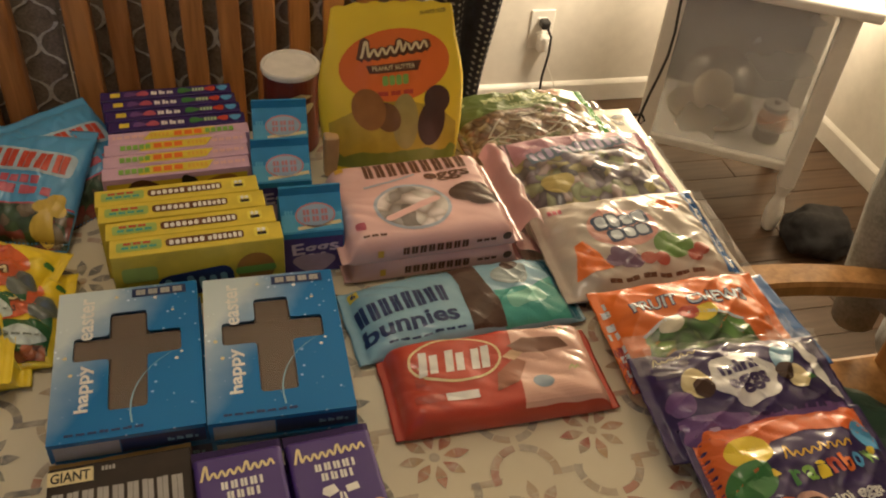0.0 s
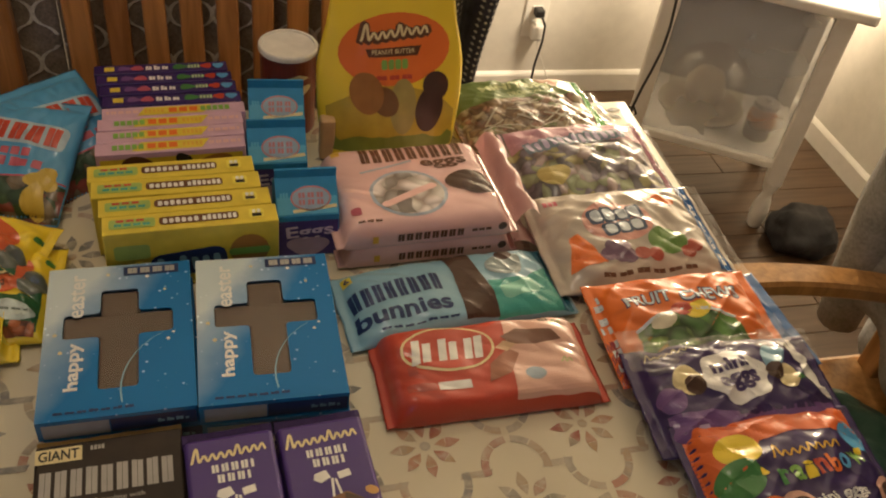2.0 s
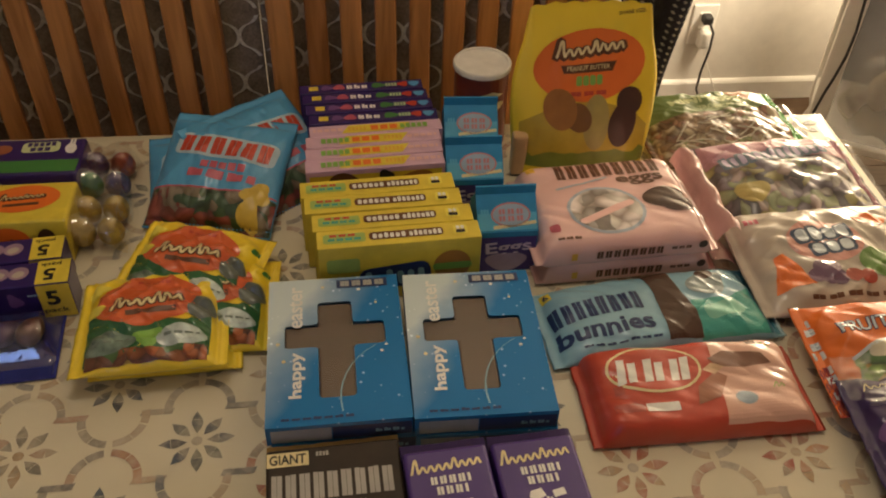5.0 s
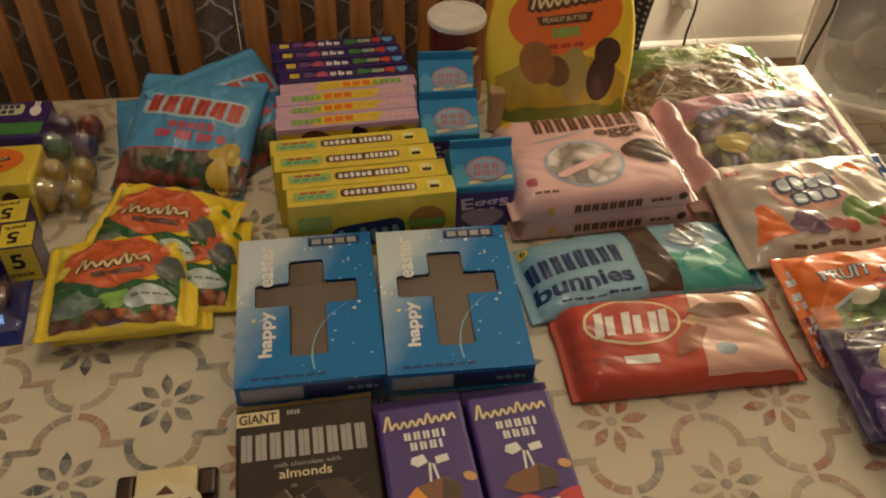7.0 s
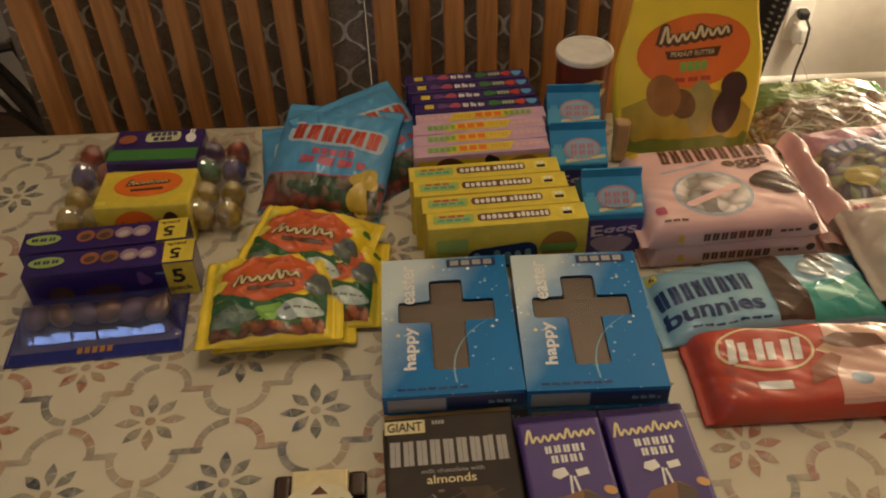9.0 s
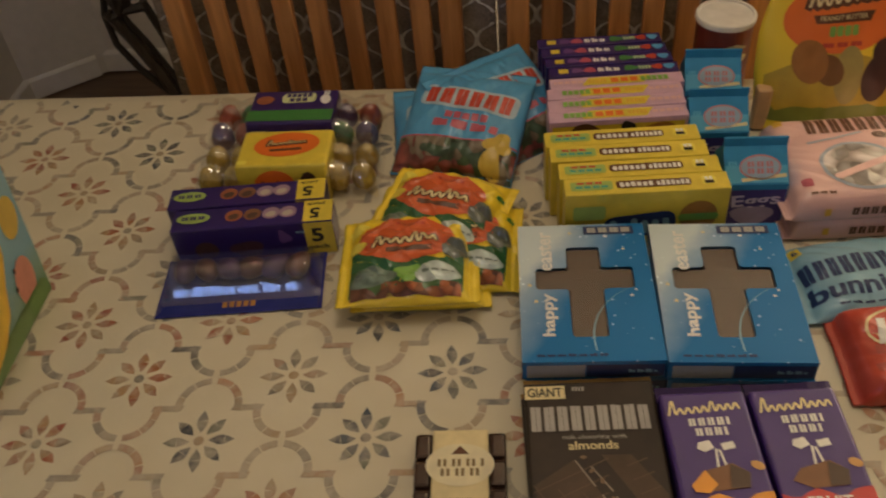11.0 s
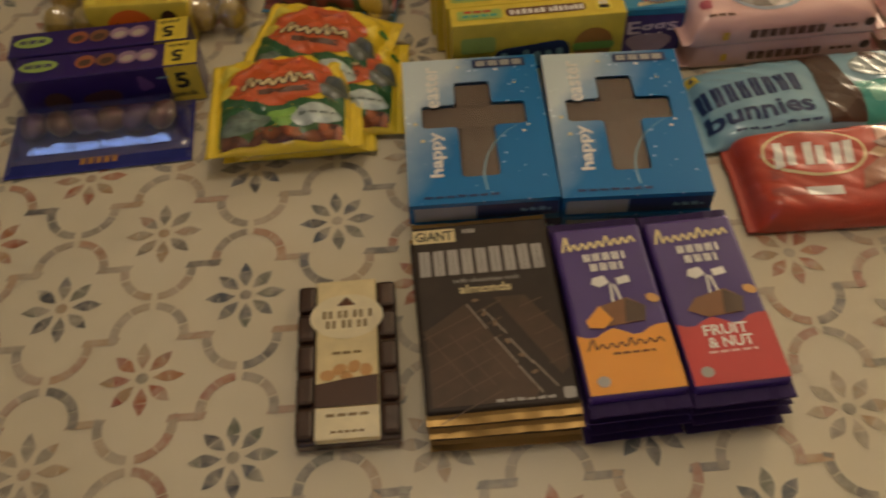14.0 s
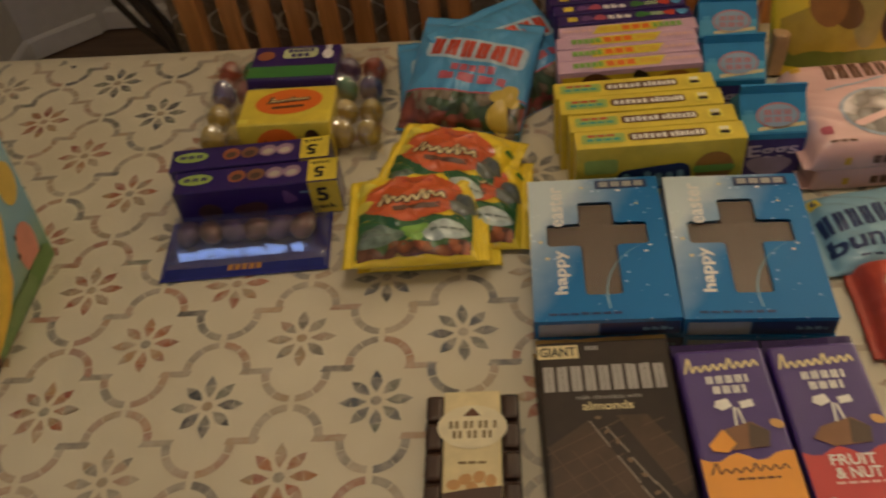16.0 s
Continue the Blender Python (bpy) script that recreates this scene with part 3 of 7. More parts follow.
for p in range(-24, 25):
    for q in range(-24, 25):
        fx = (p + q - 0.3276 - 0.4943) / 2 * PU
        fy = (p - q - 0.3276 + 0.4943) / 2 * PV
        if not (-1.4 < fx < 1.2 and -0.1 < fy < 1.5):
            continue
        pb = pbs[rnd.choice((0, 0, 1, 1, 2))]
        for k in range(8):              # petals
            a = radians(45 * k + 3)
            long_, wide = (0.0265 if k % 2 == 0 else 0.0245), 0.0056
            cut = rnd.uniform(0.38, 0.66)
            for t0, t1 in ((0.0, cut - 0.008), (cut + 0.008, 1.0)):     # each petal in two chips
                rise = [t0 + (t1 - t0) * q_ / 5 for q_ in range(6)]
                skew = rnd.uniform(-0.06, 0.06)
                outline = [(t_, 1) for t_ in rise] + [(t_, -1) for t_ in reversed(rise)]
                pts = []
                for t_, sd in outline:
                    ly = sd * wide * max(0.03, math.sin(math.pi * min(1, t_ * 0.96 + 0.02))) ** 1.25
                    lx = 0.0095 + long_ * (t_ + (skew * sd if 0.02 < t_ < 0.98 else 0) * 0.5)
                    pts.append((fx + lx * math.cos(a) - ly * math.sin(a), fy + lx * math.sin(a) + ly * math.cos(a)))
                patch(pts, pb)
        patch([(fx + 0.0055 * math.cos(radians(45 * k)), fy + 0.0055 * math.sin(radians(45 * k))) for k in range(8)], pbs[2])
        for up in (1, -1):              # ring above and below each flower, in patches
            cy_ = fy + up * (PV / 2 - 0.036)
            cuts = [-14, 18, 50, 85, 95, 128, 160, 194]
            halves = rnd.choice((0, 1, 2, 2)), rnd.choice((0, 1, 2, 2))
            for a0, a1 in zip(cuts, cuts[1:]):
                if a1 - a0 > 10:
                    arc_patch(fx, cy_, 0.0270, 0.0350, up * (a0 + rnd.uniform(0.2, 2)), up * (a1 - rnd.uniform(0.2, 2)), rbs[halves[a0 > 90]])
        for sx_ in (-1, 1):             # short steps that join the rings
            x0, y0 = fx + sx_ * PU / 4, fy + PV / 4
            patch([(x0 - 0.017, y0 - 0.0035), (x0 + 0.014, y0 - 0.0035), (x0 + 0.017, y0 + 0.0035), (x0 - 0.014, y0 + 0.0035)], rbs[rnd.choice((0, 1, 2))])
for bm, ink, tone in zip(pbs, PETAL_INKS, ("slate", "rust", "sand")):
    tagged(part("petal_print", bm, ink, cloth, tone + "-coloured mosaic print of petals"), kind="stuff")
for bm, ink, tone in zip(rbs, RING_INKS, ("slate", "rust", "sand")):
    tagged(part("ring_print", bm, ink, cloth, "faded " + tone + "-coloured mosaic print of rings"), kind="stuff")

# ---- chairs behind the table ----
oak = timber("orange_oak", (0.32, 0.13, 0.038), (0.64, 0.30, 0.10), 9, 0.38)


def slat_chair(u0, u1, slats, first, step, label):
    w = u1 - u0
    ob = thing("dining_chair", label, "chair", ROOM @ pose((u0 + u1) / 2, 1.27, 0), "slat-back chairs behind the table")
    for sx in (-1, 1):
        part("back_post", box(0.034, 0.036, 1.12, sx * (w / 2 - 0.017), 0, 0, 0.005), oak, ob)
        part("leg", box(0.036, 0.036, 0.43, sx * (w / 2 - 0.02), -0.40, 0, 0.004), oak, ob)
    part("top_rail", box(w + 0.03, 0.032, 0.09, 0, 0.002, 1.10, 0.008), oak, ob)
    part("bottom_rail", box(w - 0.07, 0.026, 0.05, 0, 0.002, 0.50, 0.004), oak, ob)
    part("seat", box(w, 0.42, 0.035, 0, -0.205, 0.43, 0.008), oak, ob)
    for k in range(slats):
        x = first + step * k - (u0 + u1) / 2
        part("slat", box(0.031, 0.013, 0.56, x, 0.002, 0.545, 0.003), oak, ob)
    return ob


slat_chair(-0.556, -0.107, 7, -0.481, 0.0519, "orange-brown wooden slat-back chair pushed up to the table")
slat_chair(-0.041, 0.440, 8, 0.0265, 0.0494, "orange-brown wooden slat-back chair behind the sweets boxes")

weave = plain("dark_weave", (0.30, 0.25, 0.19), 0.9, grain=0.25, scale=240, relief=0.001)
thread = plain("grey_thread", (0.80, 0.76, 0.68), 0.85, grain=0.15, scale=200)


def trellis_cover(u0, u1, z0, z1, label):
    """A dark cloth behind a chair's slats, woven with a pale ogee trellis."""
    ob = thing("chair_cover", label, "cloth", ROOM @ pose(u0, 1.318, z0), "trellis covers on the chairs")
    w, h = u1 - u0, z1 - z0

    def wav(x, z):
        return 0.006 * noise.noise(Vector((x * 9, z * 5, u0)))
    bm = bmesh.new()
    n, k = 26, 20
    for back in (0.0, 0.012):
        g = [[bm.verts.new((w * i / n, wav(w * i / n, h * j / k) + back, h * j / k)) for j in range(k + 1)] for i in range(n + 1)]
        for i in range(n):
            for j in range(k):
                bm.faces.new((g[i][j], g[i + 1][j], g[i + 1][j + 1], g[i][j + 1]))
    part("fabric", bm, weave, ob, smooth=True)
    bm = bmesh.new()
    W, P, half = 0.060, 0.078, 0.0031
    for i in range(-1, int(w / W) + 2):
        for sgn in (1, -1):
            last = None
            for j in range(int(h / 0.0055) + 1):
                z = j * 0.0055
                ph = (z / P) % 1.0
                c = math.cos(2 * math.pi * ph)
                x = i * W + W / 2 + sgn * W * 0.245 * (1 + math.copysign(abs(c) ** 0.62, c)) - sgn * 0.0 - sgn * W * 0.0
                if not (half < x < w - half):
                    last = None
                    continue
                y = wav(x, z) - 0.0016
                cur = (bm.verts.new((x - half, y, z)), bm.verts.new((x + half, y, z)))
                if last:
                    bm.faces.new((last[0], last[1], cur[1], cur[0]))
                last = cur
    tagged(part("trellis", bm, thread, ob, "pale grey woven trellis lines"), kind="stuff")
    return ob


trellis_cover(-0.60, -0.058, 0.47, 1.06, "dark brown cloth with a pale trellis hanging behind chair slats")
trellis_cover(-0.056, 0.47, 0.47, 1.06, "dark brown trellis cloth hung behind the second chair")

# dotted cloth hanging from the end of the chair's rail
dot = thing("dotted_cloth", "dark navy cloth with pale dots hanging in folds", "cloth", ROOM @ pose(0.54, 1.30, 0.66))
navy_cloth = plain("navy_cloth", (0.022, 0.022, 0.034), 0.9, grain=0.25, scale=260, relief=0.001)
dots_mat = plain("pale_dots", (0.36, 0.34, 0.31), 0.85)


def fold(a, z):
    """Place on the hanging folds: a runs across, z up."""
    wide = 0.034 + 0.17 * max(0, z - 0.02) * 0.55
    return Vector((wide * a - 0.01 * (1 - z / 0.4), 0.018 * math.sin(a * 5.5 + 1) + 0.006 * math.sin(z * 20), z))


bm = bmesh.new()
for back in (0.0, 0.006):
    g = [[bm.verts.new(fold(-1 + i / 12, 0.42 * j / 20) + Vector((0, back, 0))) for j in range(21)] for i in range(25)]
    for i in range(24):
        for j in range(20):
            bm.faces.new((g[i][j], g[i + 1][j], g[i + 1][j + 1], g[i][j + 1]))
part("fabric", bm, navy_cloth, dot, smooth=True)
bm = bmesh.new()
for i in range(12):
    for j in range(36):
        a, z = -0.95 + 1.9 * i / 11, 0.008 + j * 0.0112
        if abs(a - 0.05) < 0.3:
            continue
        q = [fold(a + da, z + dz) + Vector((0, -0.0012, 0)) for da, dz in ((-0.055, 0), (0, -0.0028), (0.055, 0), (0, 0.0028))]
        bm.faces.new([bm.verts.new(c) for c in q])
tagged(part("dots", bm, dots_mat, dot, "pale grey woven dots"), kind="stuff")
part("hanging_loop", tube([(0.0, 0.0, 0.40), (-0.05, 0.0, 0.43), (-0.09, -0.02, 0.43), (-0.13, -0.02, 0.42)], 0.008), navy_cloth, dot)

# ---- side table with a lamp-lit top ----
STAND = ROOM @ pose(1.475, 1.916, 0, 0, 0, -30)
stand = thing("side_table", "white painted wooden side table with a low shelf and turned feet", "side table", STAND)
SW, SD, SH = 0.435, 0.36, 0.665
part("tabletop", box(SW + 0.07, SD + 0.07, 0.028, 0, 0, SH - 0.028, 0.009, 3), enamel, stand)
part("apron", box(SW - 0.05, 0.018, 0.07, 0, SD / 2 - 0.012, SH - 0.098, 0.002), enamel, stand)
for sx in (-1, 1):
    part("apron", box(0.018, SD - 0.05, 0.07, sx * (SW / 2 - 0.02), 0, SH - 0.098, 0.002), enamel, stand)
part("shelf", box(SW - 0.01, SD - 0.01, 0.022, 0, 0, 0.195, 0.004), enamel, stand)
part("back_panel", box(SW - 0.05, 0.012, SH - 0.25, 0, SD / 2 - 0.03, 0.22, 0.002), plain("slate_paint", (0.34, 0.35, 0.36), 0.6), stand, "blue-grey back panel")
gauze = bpy.data.materials.new("smoky_panel")
gauze.use_nodes = True
gz = gauze.node_tree
gz.nodes.clear()
gzo, gzt, gzd, gzm = gz.nodes.new("ShaderNodeOutputMaterial"), node(gz, "ShaderNodeBsdfTransparent"), node(gz, "ShaderNodeBsdfDiffuse"), gz.nodes.new("ShaderNodeMixShader")
gzn = node(gz, "ShaderNodeTexNoise", Scale=7.0, Detail=3.0)
gz.links.new(coords(gz), gzn.inputs["Vector"])
gzr = ramp(gz, gzn.outputs["Fac"], [(0.3, (0.52, 0.54, 0.58)), (0.7, (0.66, 0.68, 0.72))])
gz.links.new(gzr.outputs[0], gzd.inputs[0])
gzm.inputs[0].default_value = 0.34
gz.links.new(gzt.outputs[0], gzm.inputs[1])
gz.links.new(gzd.outputs[0], gzm.inputs[2])
gz.links.new(gzm.outputs[0], gzo.inputs[0])
part("front_panel", box(SW - 0.086, 0.004, SH - 0.247, 0, -SD / 2 + 0.022, 0.2175, 0.001, 1), gauze, stand, "smoky see-through front panel")
for sx in (-1, 1):
    for sy in (-1, 1):
        bm = box(0.043, 0.043, SH - 0.028 - 0.15, 0, 0, 0.15, 0.004)
        lathe([(0.012, 0.0), (0.018, 0.006), (0.023, 0.03), (0.024, 0.06), (0.020, 0.085), (0.014, 0.105), (0.013, 0.115), (0.019, 0.13), (0.021, 0.15)], 20, bm)
        for v in bm.verts:
            v.co += Vector((sx * (SW / 2 - 0.022), sy * (SD / 2 - 0.022), 0))
        part("leg", bm, enamel, stand)

glass = clear("clear_glass", 0.88, (0.95, 0.93, 0.88), 0.05)
wax = plain("ivory_wax", (0.50, 0.44, 0.34), 0.5, grain=0.1)
dome = thing("glass_cloche", "clear glass dome over a pale ivory ornament on the shelf", "cloche", STAND @ pose(-0.035, 0.01, 0.217))
part("dish", lathe([(0.10, 0), (0.115, 0.006), (0.118, 0.014), (0.105, 0.012), (0.02, 0.010)], 32), wax, dome)
part("dome", lathe([(0.098, 0.013), (0.102, 0.06), (0.098, 0.11), (0.080, 0.15), (0.045, 0.178), (0.010, 0.186)], 32), glass, dome, smooth=True)
bm = bmesh.new()
bmesh.ops.create_icosphere(bm, subdivisions=4, radius=0.055)
for v in bm.verts:
    v.co = Vector((v.co.x, v.co.y, v.co.z * 1.1 + 0.066)) * (1 + 0.12 * noise.noise(v.co * 24))
part("ornament", bm, wax, dome, smooth=True)
jar = thing("candle_jar", "small grey glass candle jar with a peach band", "candle", STAND @ pose(0.12, -0.07, 0.217))
part("glass", lathe([(0.030, 0), (0.036, 0.004), (0.037, 0.075), (0.031, 0.085), (0.031, 0.095)], 28), glass, jar, smooth=True)
part("wax", lathe([(0.033, 0.004), (0.034, 0.05), (0.002, 0.05)], 24), plain("grey_wax", (0.30, 0.29, 0.27), 0.45), jar)
part("flame_label", lathe([(0.0375, 0.052), (0.0378, 0.054), (0.0378, 0.070), (0.0375, 0.072)], 24), plain("peach_label", (0.60, 0.30, 0.16), 0.5), jar, "peach paper band")
part("lid", lathe([(0.033, 0.095), (0.034, 0.098), (0.033, 0.108), (0.008, 0.110), (0.008, 0.12)], 24), SILVER, jar)

# wall socket with a plug and its cord
sock = thing("wall_outlet", "white wall outlet plate with a night light", "outlet", ROOM @ pose(1.098, V1, 0.255))
part("plate", box(0.075, 0.006, 0.125, 0, -0.003, -0.0625, 0.003), enamel, sock)
for z in (-0.034, 0.012):
    part("socket", box(0.034, 0.008, 0.028, 0, -0.005, z, 0.004), enamel, sock)
part("night_light", box(0.036, 0.034, 0.05, 0.004, -0.023, -0.062, 0.008), plain("milky_plastic", (0.7, 0.68, 0.64), 0.3), sock)
rubber = plain("black_rubber", (0.018, 0.017, 0.017), 0.5)
cord = thing("power_cord", "black power cord plugged into the wall outlet", "cord", ROOM @ pose(1.098, V1, 0))
part("plug", box(0.028, 0.034, 0.026, 0.0, -0.026, 0.27, 0.006), rubber, cord)
part("cable", tube([(0.004, -0.046, 0.276), (0.014, -0.056, 0.255), (0.016, -0.054, 0.20), (0.010, -0.046, 0.12), (0.012, -0.04, 0.06), (0.03, -0.05, 0.012), (0.12, -0.09, 0.008), (0.26, -0.12, 0.008),
                    (0.33, -0.17, 0.008)], 0.0038), rubber, cord)
whitecord = thing("thin_cord", "thin white cord hanging from the night light", "cord", ROOM @ pose(1.102, V1, 0))
part("cable", tube([(0.004, -0.036, 0.195), (0.010, -0.034, 0.17), (0.04, -0.03, 0.11), (0.07, -0.03, 0.05), (0.08, -0.04, 0.004), (0.16, -0.06, 0.004)], 0.0018), enamel, whitecord)
lampcord = thing("lamp_cord", "thin dark lamp cord hanging beside the side table", "cord", ROOM @ pose(1.19, 1.805, 0))
part("cable", tube([(0.10, 0.10, 0.670), (0.05, 0.05, 0.671), (0.018, 0.012, 0.672), (0.004, -0.002, 0.655), (0.004, 0.0, 0.61), (0.010, 0.0, 0.535), (0.008, 0.0, 0.475), (-0.002, 0.0, 0.42), (-0.013, 0.0, 0.375), (-0.022, 0.0, 0.325),
                    (-0.026, 0.0, 0.294), (-0.018, 0.002, 0.281), (-0.006, 0.004, 0.290), (-0.016, 0.006, 0.307), (-0.048, 0.01, 0.308), (-0.082, 0.02, 0.298), (-0.12, 0.05, 0.24), (-0.14, 0.09, 0.10), (-0.14, 0.14, 0.006), (-0.10, 0.24, 0.006)], 0.0034), rubber, lampcord)

# ---- armchair at the table's end ----
honey = timber("honey_oak", (0.26, 0.12, 0.035), (0.48, 0.25, 0.085), 9, 0.35)
arm = thing("armchair", "honey-coloured wooden armchair with a slatted back", "chair", ROOM @ pose(0.98, 0.60, 0))


def arm_rail(sy):
    """A flat arm that curves inwards to the back."""
    bm = bmesh.new()
    rings = []
    for k in range(17):
        t = k / 16
        x, y = -0.28 + 0.44 * t, sy * (0.262 - 0.05 * max(0, t - 0.35) ** 1.6 / 0.5)
        half = 0.027 - 0.006 * t
        z = 0.638 + 0.012 * math.sin(t * 3.1)
        rings.append([bm.verts.new((x, y + a * half, z + b * 0.014)) for a, b in ((-0.8, -1), (0.8, -1), (1, -0.6), (1, 0.6), (0.8, 1), (-0.8, 1), (-1, 0.6), (-1, -0.6))])
    for a, b in zip(rings, rings[1:]):
        for k in range(8):
            bm.faces.new((a[k], b[k], b[(k + 1) % 8], a[(k + 1) % 8]))
    bm.faces.new(rings[0])
    bm.faces.new(list(reversed(rings[-1])))
    bmesh.ops.recalc_face_normals(bm, faces=bm.faces[:])
    return bm


for sy in (-1, 1):
    part("armrest", arm_rail(sy), honey, arm)
    part("arm_post", box(0.035, 0.035, 0.208, -0.22, sy * 0.255, 0.43, 0.004), honey, arm)
    part("leg", box(0.038, 0.038, 0.43, -0.22, sy * 0.235, 0, 0.004), honey, arm)
    part("back_post", box(0.038, 0.04, 1.02, 0.17, sy * 0.225, 0, 0.005), honey, arm)
part("seat", box(0.50, 0.52, 0.035, -0.07, 0, 0.425, 0.01), honey, arm)
part("top_rail", box(0.03, 0.45, 0.08, 0.17, 0, 0.96, 0.008), honey, arm)
part("bottom_rail", box(0.026, 0.42, 0.045, 0.17, 0, 0.50, 0.004), honey, arm)
for k in range(5):
    part("slat", box(0.013, 0.036, 0.43, 0.17, -0.16 + 0.08 * k, 0.54, 0.003), honey, arm)

grey_wool = plain("grey_fleece", (0.24, 0.235, 0.225), 0.95, grain=0.18, scale=180, relief=0.002)
coat = thing("grey_jacket", "grey fleece jacket draped over the armchair's back", "jacket", ROOM @ pose(1.132, 0.60, 0))


def drape(s, t):
    """Over the rail: s runs along it, t from the front hem over the top to the back hem."""
    y = -0.25 + 0.56 * s
    front = 0.54 + 0.06 * math.sin(s * 4 + 1)
    if t < 0.45:
        q = t / 0.45
        x, z = -0.030 - 0.012 * math.sin(q * 3), 1.05 - front * (1 - q)
    elif t < 0.55:
        a = (t - 0.45) / 0.1 * math.pi
        x, z = -0.030 * math.cos(a), 1.05 + 0.03 * math.sin(a)
    else:
        q = (t - 0.55) / 0.45
        x, z = 0.030 + 0.02 * q, 1.05 - 0.62 * q
    out = 0.022 * math.sin(s * 15 + 2 * z) + 0.012 * noise.noise(Vector((s * 6, z * 8, 1)))
    return Vector((x + (out - 0.02 if t < 0.5 else -out + 0.02) * (1 if not 0.45 < t < 0.55 else 0.2), y + 0.02 * noise.noise(Vector((s * 3, z * 5, 7))), z))


bm = bmesh.new()
g = [[bm.verts.new(drape(i / 30, j / 40)) for j in range(41)] for i in range(31)]
for i in range(30):
    for j in range(40):
        bm.faces.new((g[i][j], g[i + 1][j], g[i + 1][j + 1], g[i][j + 1]))
bmesh.ops.recalc_face_normals(bm, faces=bm.faces[:])
bmesh.ops.solidify(bm, geom=bm.faces[:], thickness=0.006)
part("cloth_body", bm, grey_wool, coat, smooth=True)
bm = bmesh.new()
tube([(-0.05, 0.28, 1.0), (-0.055, 0.295, 0.88), (-0.045, 0.30, 0.74), (-0.03, 0.305, 0.60), (-0.02, 0.30, 0.50)], [0.035, 0.045, 0.045, 0.04, 0.032], 14, bm)
for v in bm.verts:
    v.co += Vector((0.01 * noise.noise(v.co * 14), 0.008 * noise.noise(v.co * 18 + Vector((3, 0, 0))), 0))
part("sleeve", bm, grey_wool, coat, smooth=True)


def crumple(name, label, category, m, sx, sy, sz, mat, seed, sub=4):
    """A slumped soft thing that rests on its base."""
    bm = bmesh.new()
    bmesh.ops.create_icosphere(bm, subdivisions=sub, radius=1.0)
    o = Vector((seed * 5.1, seed, 0))
    for v in bm.verts:
        f = 1 + 0.22 * noise.noise(v.co * 1.6 + o) + 0.10 * noise.noise(v.co * 4.5 + o) + 0.05 * abs(noise.noise(v.co * 11 + o))
        c = v.co * f
        v.co = Vector((c.x * sx, c.y * sy, max(0, (c.z + 0.72) / 1.72) * sz))
    return solid(name, bm, mat, m, label, category, smooth=True)


crumple("black_bag", "slumped black cloth bag on the wooden floor", "bag", ROOM @ pose(1.655, 1.60, 0, 0, 0, 20), 0.10, 0.085, 0.10, plain("black_cloth", (0.025, 0.024, 0.026), 0.7, grain=0.2, scale=90, relief=0.001), 2)
crumple("green_plastic_bag", "crumpled dark green plastic bag on the armchair seat", "bag", ROOM @ pose(0.90, 0.56, 0.461), 0.17, 0.19, 0.15, film("dark_green_plastic", (0.02, 0.06, 0.04), 0.2, 0.004), 5, 5)

# dark carved stand behind the first chair
iron = timber("ebony", (0.012, 0.010, 0.008), (0.045, 0.035, 0.026), 12, 0.4)
rack = thing("folding_stand", "dark carved wooden folding stand leaning by the wall", "stand", ROOM @ pose(-0.81, 1.72, 0))
for x0, z0, x1, r in ((-0.085, 0.60, 0.170, 0.013), (-0.052, 0.59, 0.185, 0.007), (0.000, 0.625, 0.130, 0.009)):
    part("strut", tube([(x0 + (x1 - x0) * k / 8, 0.012 * math.sin(k), z0 * (1 - k / 8) + 0.011 * k / 8) for k in range(9)], r, 6), iron, rack)
part("cross_bar", tube([(-0.085, 0, 0.585), (-0.04, 0, 0.605), (0.002, 0, 0.612)], 0.010, 6), iron, rack)
part("curved_arm", tube([(-0.060, 0.01, 0.70), (-0.080, 0.01, 0.65), (-0.097, 0.01, 0.59), (-0.094, 0.01, 0.52), (-0.060, 0.01, 0.455), (0.0, 0.012, 0.38), (0.08, 0.012, 0.22), (0.15, 0.012, 0.0)], 0.008, 8), iron, rack)
bm = bmesh.new()
bmesh.ops.create_icosphere(bm, subdivisions=4, radius=1.0)
for v in bm.verts:
    c = v.co.copy()
    v.co = Vector((c.x * 0.026 + 0.012 * c.z, c.y * 0.016, c.z * 0.052)) * (1 + 0.35 * noise.noise(c * 3)) + Vector((-0.045, 0, 0.645))
part("carving", bm, iron, rack, "carved knotted finial", smooth=True)

# ================= sweets on the table =================
def on_table(x, y, ang, z=0.0, rx=0.0, ry=0.0):
    return pose(x, y, TOP + 0.0015 + z, rx, ry, ang)


# ---- boxed chocolate crosses, two stacks of two ----
CROSS_W, CROSS_D, CROSS_H = 0.137, 0.194, 0.0242
cross_print = gradient_print("blue_starry_card", (0.60, 0.70, 0.72), (0.004, 0.165, 0.43), CROSS_W, CROSS_D)
AX = (-CROSS_W / 2, -0.0515, -0.0180, 0.0178, 0.0500, CROSS_W / 2)
AY = (-CROSS_D / 2, -0.0660, -0.0010, 0.0300, 0.0610, CROSS_D / 2)


def rounded(pts, r):
    """An outline with its corners rounded off."""
    out = []
    for k in range(len(pts)):
        p, a, b = Vector(pts[k]), Vector(pts[k - 1]), Vector(pts[(k + 1) % len(pts)])
        u, v = p + (a - p).normalized() * r, p + (b - p).normalized() * r
        out += [u * (1 - q) ** 2 + p * 2 * q * (1 - q) + v * q * q for q in (0.0, 0.25, 0.5, 0.75, 1.0)]
    return out


